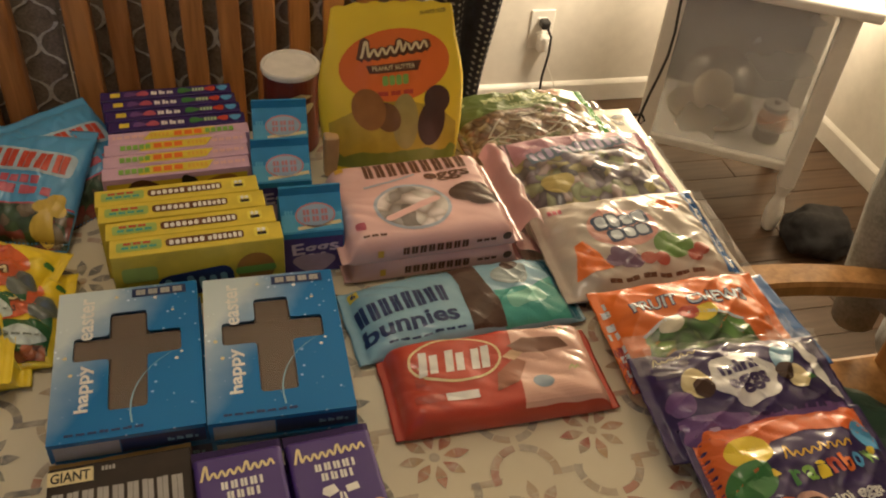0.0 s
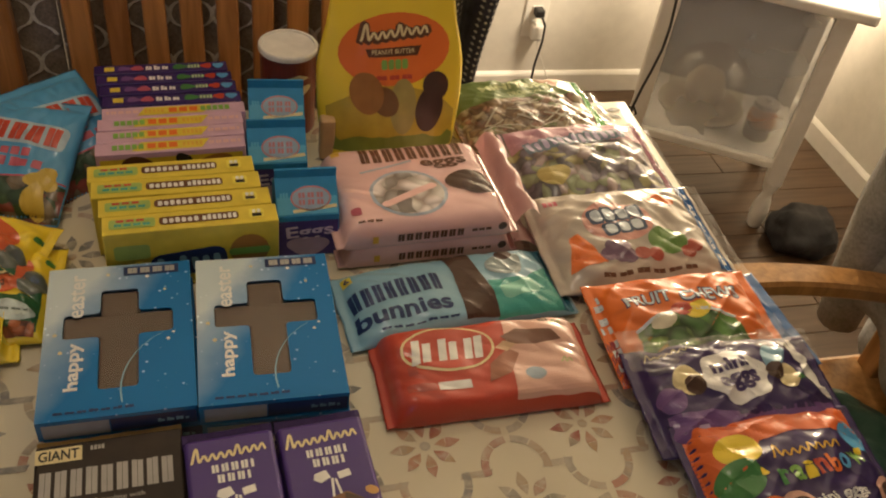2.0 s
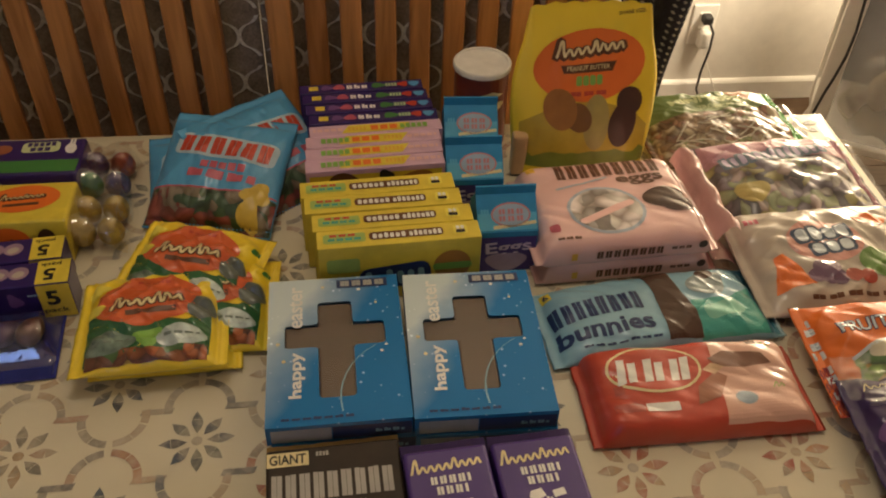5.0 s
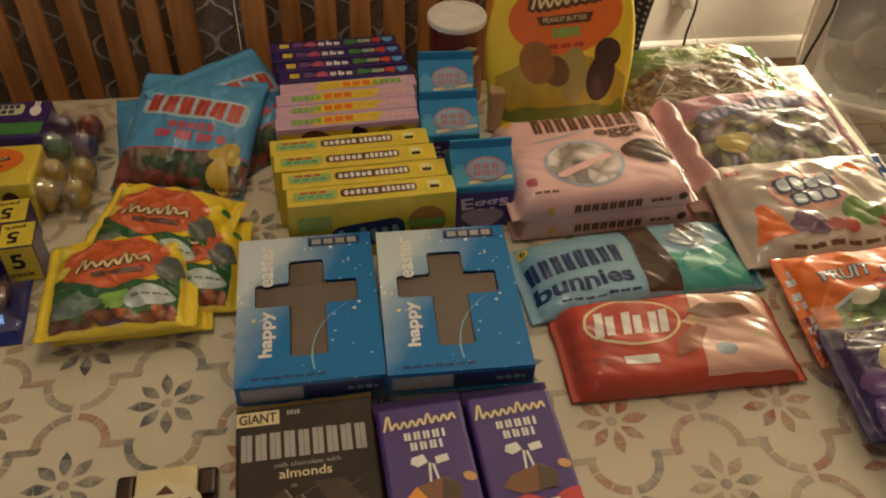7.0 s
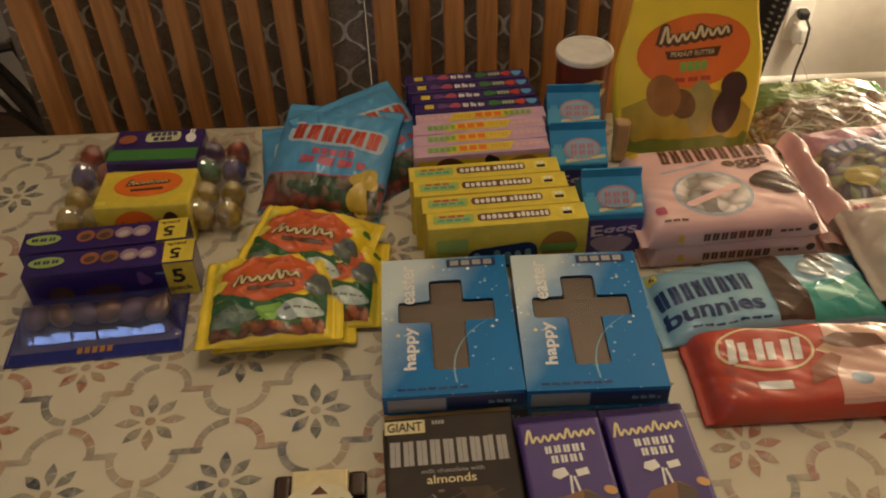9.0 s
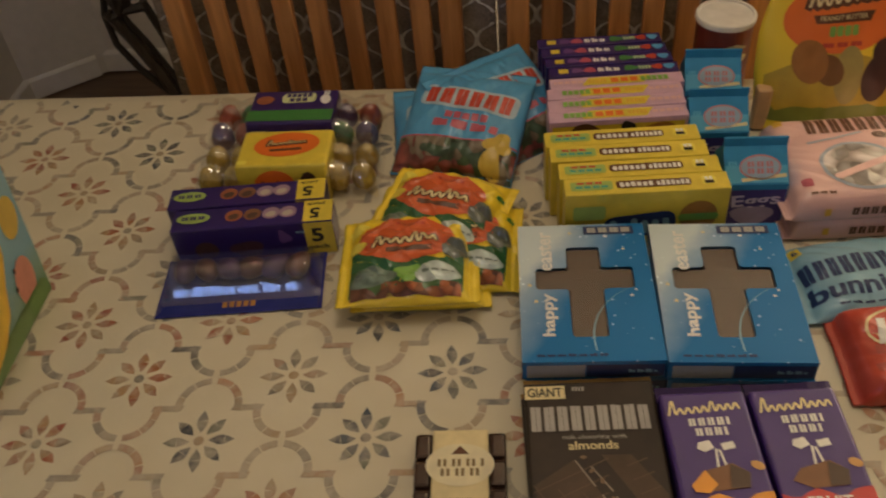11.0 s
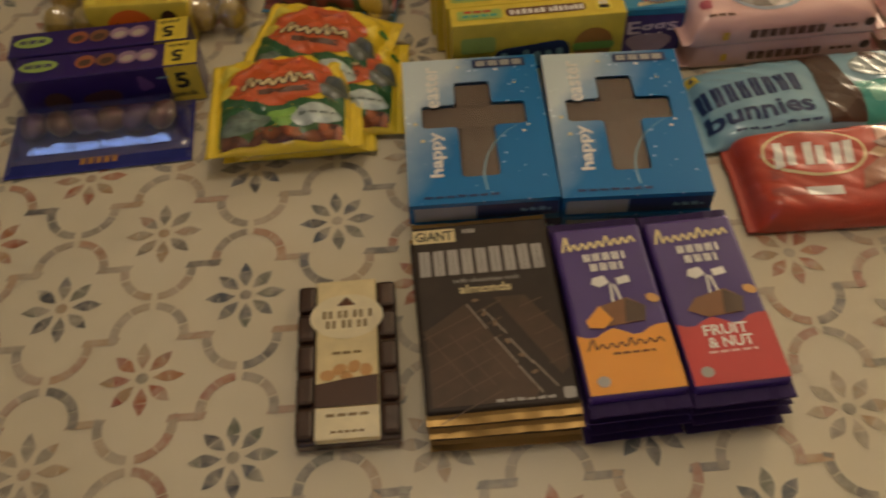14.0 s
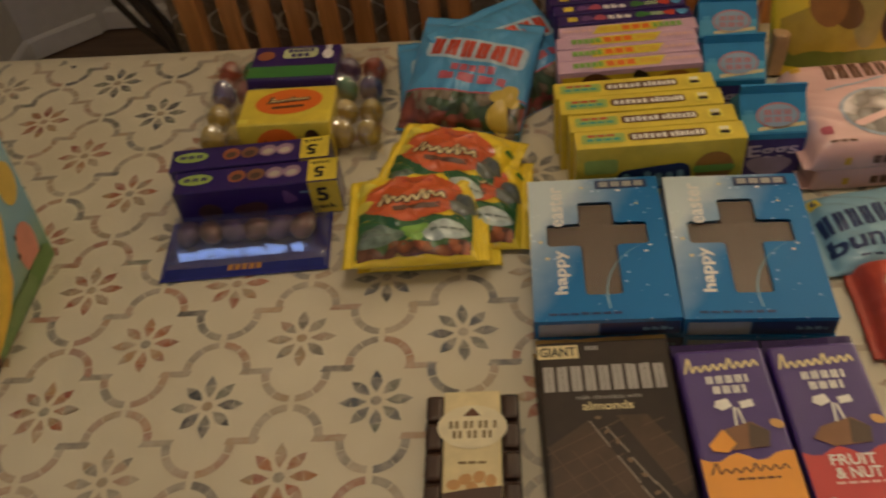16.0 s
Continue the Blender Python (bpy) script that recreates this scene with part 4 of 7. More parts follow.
def window_panel(t):
    """The box front with the cross cut out of it."""
    bm = bmesh.new()
    cross = [(AX[2], AY[1]), (AX[3], AY[1]), (AX[3], AY[2]), (AX[4], AY[2]), (AX[4], AY[3]), (AX[3], AY[3]), (AX[3], AY[4]), (AX[2], AY[4]), (AX[2], AY[3]), (AX[1], AY[3]), (AX[1], AY[2]), (AX[2], AY[2])]
    rim = [(AX[0], AY[0]), (AX[5], AY[0]), (AX[5], AY[5]), (AX[0], AY[5])]
    edges = []
    for line in (rim, rounded(cross, 0.005)):
        vs = [bm.verts.new((p[0], p[1], CROSS_H)) for p in line]
        edges += [bm.edges.new((vs[k - 1], vs[k])) for k in range(len(vs))]
    bmesh.ops.triangle_fill(bm, use_beauty=True, use_dissolve=False, edges=edges)
    up = bmesh.ops.extrude_face_region(bm, geom=bm.faces[:])
    bmesh.ops.translate(bm, vec=(0, 0, t), verts=[g for g in up["geom"] if isinstance(g, bmesh.types.BMVert)])
    bmesh.ops.recalc_face_normals(bm, faces=bm.faces[:])
    return bm


def cross_box(m, top):
    ob = thing("chocolate_box", "blue starry card box with a cross-shaped window and milk chocolate inside", "chocolate box", m, "boxes of chocolate crosses")
    bm = bmesh.new()
    t = 0.0012
    box(CROSS_W, CROSS_D, t, 0, 0, 0, 0, bm=bm)
    box(CROSS_W, t, CROSS_H, 0, -CROSS_D / 2 + t / 2, 0, 0, bm=bm)
    box(CROSS_W, t, CROSS_H, 0, CROSS_D / 2 - t / 2, 0, 0, bm=bm)
    box(t, CROSS_D, CROSS_H, -CROSS_W / 2 + t / 2, 0, 0, 0, bm=bm)
    box(t, CROSS_D, CROSS_H, CROSS_W / 2 - t / 2, 0, 0, 0, bm=bm)
    part("carton", bm, BLUE, ob)
    part("window_panel", window_panel(t), cross_print, ob, "printed blue front with a cross-shaped window")
    bm = bmesh.new()
    box(0.0362, 0.1275, 0.0160, -0.0001, -0.0025, 0.0066, 0.0030, 3, bm)
    box(0.1020, 0.0315, 0.0162, -0.0008, 0.0145, 0.0066, 0.0030, 3, bm)
    part("chocolate_cross", bm, CHOC, ob, "plain milk chocolate cross")
    part("window_film", box(CROSS_W - 0.01, CROSS_D - 0.01, 0.0004, 0, 0, CROSS_H - 0.0012, 0), clear("window_film", 0.955), ob)
    if top:
        z = flat(CROSS_H + t)
        lay("lettering", words("happy", -0.039, -0.036, 0.058, 0.016, 90, 0.03), WHITE, ob, z, label="white lettering reading happy")
        lay("lettering", words("easter", -0.040, 0.056, 0.060, 0.014, 90, 0.02), plain("pale_blue_ink", (0.86, 0.86, 0.82), 0.4), ob, z, label="pale lettering reading easter")
        lay("brand_plate", rect(0.030, 0.0865, 0.054, 0.0125), NAVY, ob, z)
        lay("brand_mark", bars(8, 0.030, 0.0865, 0.049, 0.0080, seed=3), SILVER, ob, z, 0.0009)
        for k, (x, y) in enumerate(((-0.052, -0.018), (0.045, -0.012), (0.043, 0.056), (0.026, 0.077), (-0.012, 0.083), (0.050, -0.004), (-0.058, 0.005))):
            lay("star", ellipse(x, y, 0.0021 - 0.0003 * (k % 3), 0.0021 - 0.0003 * (k % 3), n=10), CREAM if k % 2 == 0 else WHITE, ob, z)
        lay("small_print", bars(14, -0.020, -0.089, 0.070, 0.0035, seed=5, uneven=0.3), NAVY, ob, z)
        tail = bmesh.new()
        for k in range(8):
            a0, a1 = radians(120 + 9 * k), radians(129 + 9 * k)
            r, wd = 0.075, 0.0005 + 0.00016 * k
            shape([(0.078 + r * math.cos(a0), -0.068 + r * math.sin(a0)), (0.078 + (r + wd) * math.cos(a0), -0.068 + (r + wd) * math.sin(a0)),
                   (0.078 + (r + wd) * math.cos(a1), -0.068 + (r + wd) * math.sin(a1)), (0.078 + r * math.cos(a1), -0.068 + r * math.sin(a1))], tail)
        lay("comet_tail", tail, PALE, ob, z)
    f = face_front(-CROSS_D / 2)
    lay("white_flap", rect(-0.036, 0.012, 0.056, 0.018), plain("grey_board", (0.42, 0.44, 0.45), 0.6), ob, f)
    lay("dark_band", rect(0.030, 0.012, 0.074, 0.018), NAVY, ob, f)
    lay("small_print", bars(7, 0.046, 0.012, 0.028, 0.005, seed=8, uneven=0.4), PALE, ob, f, 0.0009)
    return ob


cross_box(on_table(-0.154, 0.695, 18.6), False)
cross_box(on_table(-0.1565, 0.6945, 17.9, 0.0256), True)
cross_box(on_table(-0.019, 0.733, 15.8), False)
cross_box(on_table(-0.0215, 0.7335, 16.3, 0.0256), True)


# ---- giant chocolate bars: a stack of four ----
def giant_bar(m, top):
    ob = thing("chocolate_bar", "giant dark brown wrapped almond chocolate bar with gold edges", "chocolate bar", m, "stack of giant bars")
    w, d, h = 0.121, 0.200, 0.0098
    bm = box(w, d - 0.016, h, 0, 0, 0, 0.003, 3)
    part("wrapper", bm, UMBER, ob, smooth=False)
    for sy in (-1, 1):
        bm = bmesh.new()
        n = 26
        rows_ = []
        for k in range(n + 1):
            x = -w / 2 + w * k / n
            r = [bm.verts.new((x, sy * (d / 2 - 0.010 + 0.010 * s + 0.0008 * noise.noise(Vector((x * 80, s, top))) * s), 0.0045 - 0.0022 * s + 0.0003 * math.sin(k * 1.3) * s + 0.0012 * noise.noise(Vector((x * 25, s, 3))) * s + zz)) for s, zz in ((0, 0.002), (0.5, 0.0006), (1, 0.0006), (1, 0), (0.5, 0), (0, -0.002))]
            rows_.append(r)
        for a, b in zip(rows_, rows_[1:]):
            for q in range(5):
                bm.faces.new((a[q], a[q + 1], b[q + 1], b[q]))
        bmesh.ops.recalc_face_normals(bm, faces=bm.faces[:])
        part("foil_edge", bm, GOLD, ob, "crimped gold foil edge")
    if top:
        z = flat(h)
        lay("tag", rect(-0.041, 0.0795, 0.0375, 0.0150), CREAM, ob, z)
        lay("lettering", words("GIANT", -0.041, 0.0795, 0.0325, 0.0105, 0, 0.02), BLACK, ob, z, 0.0009)
        lay("lettering", bars(4, -0.010, 0.083, 0.012, 0.005, seed=4, uneven=0.3), SILVER, ob, z)
        lay("brand_mark", bars(18, -0.002, 0.0500, 0.110, 0.0275, seed=11, fill=0.72, uneven=0.04), SILVER, ob, z)
        lay("lettering", words("milk chocolate with", 0.000, 0.0295, 0.056, 0.0045), SILVER, ob, z)
        lay("lettering", words("almonds", -0.002, 0.0205, 0.044, 0.0088, 0, 0.012), CREAM, ob, z)
        tab = plain("tablet_print", (0.082, 0.052, 0.034), 0.42, spec=0.3, grain=0.15)
        rim_ = plain("tablet_rim_print", (0.120, 0.078, 0.052), 0.42, spec=0.3)
        slab_ = bmesh.new()
        shape([(-0.055, -0.018), (-0.020, 0.006), (0.030, -0.080), (0.024, -0.088), (-0.055, -0.088)], slab_)
        shape([(0.004, 0.010), (0.030, 0.010), (0.056, -0.030), (0.056, -0.062), (0.049, -0.068)], slab_)
        lay("tablet_picture", slab_, tab, ob, z)
        ln = bmesh.new()
        for k in range(6):
            y = -0.010 - 0.016 * k
            rect(-0.024, y, 0.075 - 0.004 * k, 0.0011, 26, 0, ln)
        for k in range(3):
            rect(-0.038 + 0.018 * k, -0.048, 0.0012, 0.070 - 0.010 * k, 33, 0, ln)
        for k in range(5):
            rect(0.034 + 0.004 * k, 0.002 - 0.014 * k, 0.020, 0.0011, 22, 0, ln)
        lay("tablet_relief", ln, rim_, ob, z, 0.0009)
        # glints on the channel's edges, painted as thin paler lines
        glint = bmesh.new()
        for x, y, a in ((-0.012, -0.008, 30), (0.008, -0.042, 31), (0.024, -0.070, 32), (0.002, -0.014, 33), (0.020, -0.044, 33), (0.036, -0.066, 34)):
            rect(x, y, 0.0014, 0.030, a, 0, glint)
        lay("tablet_edge", glint, plain("painted_glint", (0.30, 0.24, 0.19), 0.35), ob, z, 0.0010)
        nuts = bmesh.new()
        for k, (x, y) in enumerate(((-0.012, 0.008), (-0.006, -0.006), (0.002, -0.016), (0.010, -0.034), (0.020, -0.048), (0.028, -0.064))):
            ellipse(x, y, 0.0030, 0.0018, 40 * k, 10, nuts)
        lay("almond_picture", nuts, plain("almond_print", (0.20, 0.125, 0.07), 0.4), ob, z, 0.0011)
        lay("stamp", rect(0.0525, -0.0845, 0.010, 0.010, 0, 0.002), SILVER, ob, z, 0.0009)
        lay("small_print", bars(12, 0.018, -0.0865, 0.048, 0.003, seed=4, uneven=0.4), SILVER, ob, z, 0.0009)
    return ob


for k, (dx, dy, a) in enumerate(((0.004, -0.004, 18.4), (-0.002, 0.002, 20.2), (0.003, -0.003, 18.8))):
    giant_bar(on_table(-0.098 + dx, 0.497 + dy, a, 0.0101 * k), False)
giant_bar(on_table(-0.099, 0.499, 19.2, 0.0303), True)


# ---- purple milk chocolate bars ----
def purple_bar(m, flavour, label):
    ob = thing("chocolate_bar", label, "chocolate bar", m, "purple chocolate bars")
    w, d, h = 0.077, 0.186, 0.0122
    bm = box(w, d - 0.020, h, 0, 0, 0, 0.004, 3)
    part("wrapper", bm, PURPLE, ob)
    for sy in (-1, 1):
        fin_ = box(w + 0.002, 0.016, 0.0016, 0, sy * (d / 2 - 0.007), 0.0035, 0.0004, 1)
        bmesh.ops.subdivide_edges(fin_, edges=[e for e in fin_.edges if e.calc_length() > 0.03], cuts=18)
        for v in fin_.verts:
            v.co.z += 0.0003 * math.sin(v.co.x * 420) + 0.0016 * noise.noise(v.co * 35)
        part("crimped_end", fin_, CRIMP, ob, "crimped dark purple end")
    z = flat(h)
    if not flavour:
        return ob
    tint = {"caramel": film("caramel_film", (0.80, 0.33, 0.03)), "fruit": film("berry_red_film", (0.55, 0.035, 0.035))}[flavour]
    low = bmesh.new()
    lip = -0.026 if flavour == "caramel" else -0.024
    shape([(-0.0375, -0.080), (0.0375, -0.080), (0.0375, lip + 0.004)] + [(0.0375 - 0.0075 * k, lip + 0.004 * math.sin(k * 1.3)) for k in range(1, 10)] + [(-0.0375, lip)], low)
    lay("flavour_band", low, tint, ob, z)
    lay("brand_mark", bars(9, -0.001, 0.0660, 0.064, 0.019, 4, seed=21, slant=0.25, rounded=True, uneven=0.55, fill=0.5), CREAM, ob, z)
    lay("range_mark", bars(9, 0.000, 0.0495, 0.037, 0.0085, seed=23, fill=0.62, uneven=0.08), WHITE, ob, z)
    lay("range_mark", bars(7, 0.000, 0.0390, 0.029, 0.0085, seed=24, fill=0.62, uneven=0.08), WHITE, ob, z)
    gl = bmesh.new()
    shape([(-0.014, 0.028), (-0.004, 0.030), (-0.001, 0.022), (-0.010, 0.018), (-0.016, 0.022)], gl)
    shape([(0.005, 0.026), (0.016, 0.028), (0.017, 0.021), (0.006, 0.019)], gl)
    rect(-0.001, 0.011, 0.0022, 0.020, -6, 0, gl)
    rect(0.004, 0.011, 0.0022, 0.018, 8, 0, gl)
    lay("milk_picture", gl, WHITE, ob, z)
    lay("chunk_picture", shape([(-0.016, -0.001), (0.010, 0.006), (0.023, -0.004), (0.020, -0.018), (-0.010, -0.020), (-0.025, -0.012)]), plain("chunk_print", (0.24, 0.11, 0.05), 0.35), ob, z, 0.0008)
    lay("chunk_picture", shape([(0.008, 0.005), (0.023, -0.004), (0.020, -0.018), (0.004, -0.018)]), CHOC, ob, z, 0.0011)
    lay("nut_picture", ellipse(0.031, 0.003, 0.0060, 0.0042, -30), plain("nut_print", (0.62, 0.34, 0.12), 0.4), ob, z)
    if flavour == "caramel":
        lay("drip_picture", shape([(-0.028, -0.014), (-0.014, 0.000), (-0.006, -0.014), (-0.014, -0.022), (-0.026, -0.020)]), tint, ob, z, 0.0013)
        lay("flavour_mark", bars(8, 0.0, -0.0355, 0.062, 0.0125, 2, seed=31, slant=0.3, rounded=True, uneven=0.4, fill=0.62), plain("brown_ink", (0.13, 0.05, 0.02), 0.4), ob, z, 0.0009)
        lay("small_print", bars(9, 0.004, -0.0455, 0.034, 0.002, seed=32), plain("brown_ink", (0.13, 0.05, 0.02)), ob, z, 0.0009)
    else:
        lay("lettering", words("FRUIT", 0.0, -0.0325, 0.036, 0.0100, 0, 0.02), WHITE, ob, z, 0.0009)
        lay("lettering", words("& NUT", 0.001, -0.0440, 0.036, 0.0100, 0, 0.02), WHITE, ob, z, 0.0009)
        lay("small_print", bars(9, 0.0, -0.0525, 0.040, 0.002, seed=33), PINK, ob, z, 0.0009)
    lay("stamp", ellipse(-0.025, -0.069, 0.0052, 0.0048), SILVER, ob, z, 0.0009)
    return ob


for (x, y, flavour, lab) in ((0.0015, 0.519, "caramel", "purple foil chocolate bar with an orange caramel band"), (0.0775, 0.546, "fruit", "purple foil chocolate bar with a red fruit and nut band")):
    for k in range(3):
        purple_bar(on_table(x + 0.002 * (k % 2), y - 0.003 + 0.002 * k, 20.4 + 0.8 * (k % 2), 0.0125 * k), "", "purple foil chocolate bar in a stack")
    purple_bar(on_table(x, y, 20.5, 0.0375), flavour, lab)


# ---- dark bar with a cream label ----
bar = thing("chocolate_bar", "dark brown ridged chocolate bar with a cream paper label", "chocolate bar", on_table(-0.208, 0.440, 18.5))
ridged = plain("dark_chocolate_wrap", (0.055, 0.026, 0.016), 0.25, coat=0.5, relief=0.0006)
part("wrapper", box(0.085, 0.153, 0.013, 0, 0, 0, 0.003, 3), ridged, bar)
for sx in (-1, 1):
    for k in range(5):
        part("ridge", box(0.015, 0.027, 0.006, sx * 0.0345, -0.060 + 0.030 * k, 0.0122, 0.0035, 2), ridged, bar)
part("label", box(0.052, 0.1535, 0.0068, 0, 0, 0.0118, 0.002), CREAM, bar, "cream paper label")
z = flat(0.0186)
lay("label_bulge", ellipse(0, 0.038, 0.0315, 0.0225), plain("ivory_label", (0.80, 0.72, 0.48), 0.4), bar, z)
lay("brand_mark", bars(7, 0, 0.0400, 0.046, 0.0078, seed=41, fill=0.42), plain("antique_gold", (0.24, 0.16, 0.06), 0.4), bar, z, 0.0009)
lay("brand_mark", bars(6, 0, 0.0300, 0.040, 0.0078, seed=42, fill=0.42), plain("antique_gold", (0.24, 0.16, 0.06)), bar, z, 0.0009)
lay("pyramid_picture", shape([(-0.008, 0.049), (0.008, 0.049), (0, 0.058)]), plain("brown_ink", (0.13, 0.05, 0.02)), bar, z, 0.0009)
lay("small_print", bars(6, 0, 0.002, 0.026, 0.0025, seed=43), plain("antique_gold", (0.24, 0.16, 0.06)), bar, z)
nutp = bmesh.new()
for k, (x, y) in enumerate(((-0.016, -0.019), (-0.006, -0.014), (0.006, -0.012), (0.016, -0.016), (0.0, -0.022))):
    ellipse(x, y, 0.0062, 0.005, 30 * k, 12, nutp)
lay("nut_picture", nutp, plain("nut_print", (0.62, 0.34, 0.12)), bar, z, 0.0009)
lay("chunk_picture", shape([(-0.0255, -0.027), (0.0, -0.023), (0.0255, -0.021), (0.0255, -0.048), (-0.0255, -0.048)]), COCOA, bar, z, 0.0012)
lay("label_foot", rect(0, -0.0625, 0.0515, 0.027), plain("ivory_label", (0.80, 0.72, 0.48)), bar, z)
lay("small_print", bars(8, 0, -0.0555, 0.036, 0.0028, seed=44), plain("antique_gold", (0.24, 0.16, 0.06)), bar, z, 0.0009)
lay("small_print", bars(5, 0, -0.070, 0.028, 0.0022, seed=45), plain("antique_gold", (0.24, 0.16, 0.06)), bar, z, 0.0009)


# ---- upright theatre boxes, three rows of four ----
def theatre_box(label, group, m, w, d, h, mat):
    ob = thing("candy_box", label, "candy box", m, group)
    part("carton", box(w, d, h, 0, 0, 0, 0.0008, 1), mat, ob)
    return ob, flat(h), face_front(-d / 2)


brown_ink = plain("brown_ink", (0.13, 0.05, 0.02))
kb, kt, kf = theatre_box("bright yellow card candy box standing on its long edge", "yellow candy boxes", on_table(-0.1250, 0.8385, 19.8), 0.180, 0.0290, 0.082, YELLOW_CARD)
lay("colour_panel", rect(-0.060, 0.0, 0.046, 0.015, 0, 0.003), plain("lime_ink", (0.36, 0.50, 0.12), 0.4), kb, kt)
lay("colour_mark", bars(6, -0.062, 0.0045, 0.030, 0.004, seed=51), RED, kb, kt, 0.0009)
lay("colour_mark", bars(8, -0.060, -0.002, 0.038, 0.004, seed=52), TEAL, kb, kt, 0.0009)
lay("brand_shadow", rect(0.008, 0.0, 0.082, 0.0125, 0, 0.004), brown_ink, kb, kt)
lay("brand_mark", bars(6, -0.011, 0.0, 0.038, 0.0095, seed=53, rounded=True, fill=0.72, uneven=0.25), WHITE, kb, kt, 0.0009)
lay("brand_mark", bars(7, 0.029, 0.0, 0.037, 0.0095, seed=54, rounded=True, fill=0.72, uneven=0.25), WHITE, kb, kt, 0.0009)
lay("face_picture", rect(0.068, 0.0, 0.016, 0.015, 0, 0.003), plain("lemon_ink", (0.82, 0.70, 0.10), 0.4), kb, kt)
lay("face_picture", rect(0.068, -0.003, 0.010, 0.005, 0, 0.001), BLACK, kb, kt, 0.0009)
lay("face_picture", bars(2, 0.068, 0.003, 0.010, 0.006, rounded=True), WHITE, kb, kt, 0.0011)
lay("burger_picture", ellipse(0.058, 0.044, 0.021, 0.022), plain("bun_print", (0.40, 0.19, 0.04), 0.4), kb, kf)
lay("burger_picture", rect(0.058, 0.043, 0.044, 0.010, 0, 0.004), LEAF, kb, kf, 0.0009)
lay("brand_shadow", rect(-0.006, 0.034, 0.080, 0.034, 6, 0.012), NAVY, kb, kf)
lay("brand_mark", bars(6, -0.006, 0.034, 0.070, 0.026, 6, seed=55, rounded=True, fill=0.62, uneven=0.3), PALE, kb, kf, 0.0009)
lay("colour_panel", rect(-0.063, 0.055, 0.036, 0.020, 0, 0.004), plain("lime_ink", (0.36, 0.50, 0.12)), kb, kf)
for k in range(1, 4):
    copy_thing(kb, on_table(-0.1250 - 0.0155 * k + 0.002 * (k % 2), 0.8385 + 0.0268 * k, 19.5 + 0.5 * (k % 2)))

sb, st, sf = theatre_box("lilac and yellow sour candy box standing on edge", "lilac candy boxes", on_table(-0.1830, 0.9620, 20.2), 0.168, 0.0232, 0.082, LILAC)
lay("yellow_band", rect(0.0, 0.0, 0.078, 0.0165, slant=0.6), YELLOW_CARD, sb, st)
lay("brand_mark", bars(5, -0.048, 0.0, 0.036, 0.010, seed=61, fill=0.8), LEAF, sb, st, 0.0009)
lay("brand_mark", bars(6, -0.010, 0.0, 0.036, 0.010, seed=62, fill=0.8), ORANGE, sb, st, 0.0009)
lay("brand_mark", bars(5, 0.024, 0.0, 0.024, 0.008, seed=63, fill=0.7), plain("gold_ink", (0.70, 0.42, 0.05), 0.4), sb, st, 0.0009)
lay("brand_mark", bars(9, 0.060, 0.0, 0.038, 0.006, seed=64, fill=0.7), PINK, sb, st, 0.0009)
lay("yellow_band", rect(0.0, 0.045, 0.160, 0.060), YELLOW_CARD, sb, sf)
lay("sweet_picture", ellipse(-0.040, 0.065, 0.020, 0.012, wob=0.1), brown_ink, sb, sf, 0.0009)
lay("sweet_picture", ellipse(0.012, 0.066, 0.009, 0.013, wob=0.15), BLACK, sb, sf, 0.0009)
lay("sweet_picture", ellipse(0.050, 0.062, 0.022, 0.012, wob=0.1), plain("bun_print", (0.40, 0.19, 0.04)), sb, sf, 0.0009)
for k in range(1, 4):
    c2 = copy_thing(sb, on_table(-0.1830 - 0.0070 * k + (0.004 if k == 3 else 0), 0.9620 + 0.0236 * k, 20.2 + (180 if k == 3 else 0.5 * (k % 2))))

tb, tt, tf = theatre_box("dark purple candy box with bright sweets printed along its edge", "purple candy boxes", on_table(-0.2085, 1.0545, 19.5), 0.165, 0.0215, 0.084, plain("purple_card", (0.035, 0.015, 0.13), 0.3, coat=0.4))
lay("colour_mark", rect(-0.064, 0.0, 0.012, 0.010), YELLOW_CARD, tb, tt)
lay("sweet_picture", ellipse(-0.046, 0.0, 0.008, 0.0055, wob=0.15), VIOLET, tb, tt)
lay("sweet_picture", ellipse(-0.030, 0.0, 0.008, 0.006, wob=0.15), plain("rose_ink", (0.50, 0.10, 0.14), 0.4), tb, tt)
lay("brand_mark", bars(6, -0.006, 0.0, 0.030, 0.010, seed=71, fill=0.7, uneven=0.3), WHITE, tb, tt)
lay("sweet_picture", ellipse(0.022, 0.0, 0.009, 0.006, wob=0.15), GREEN, tb, tt)
lay("colour_mark", bars(4, 0.040, 0.0, 0.016, 0.008, seed=72), plain("pale_green_ink", (0.40, 0.55, 0.30), 0.4), tb, tt)
lay("sweet_picture", ellipse(0.056, 0.0, 0.007, 0.006, wob=0.15), RED, tb, tt)
lay("sweet_picture", ellipse(0.071, 0.0, 0.007, 0.006, wob=0.15), SKY, tb, tt)
for k in range(1, 4):
    copy_thing(tb, on_table(-0.2085 - 0.0113 * k, 1.0545 + 0.0220 * k, 19.5 + 0.5 * (k % 2)))


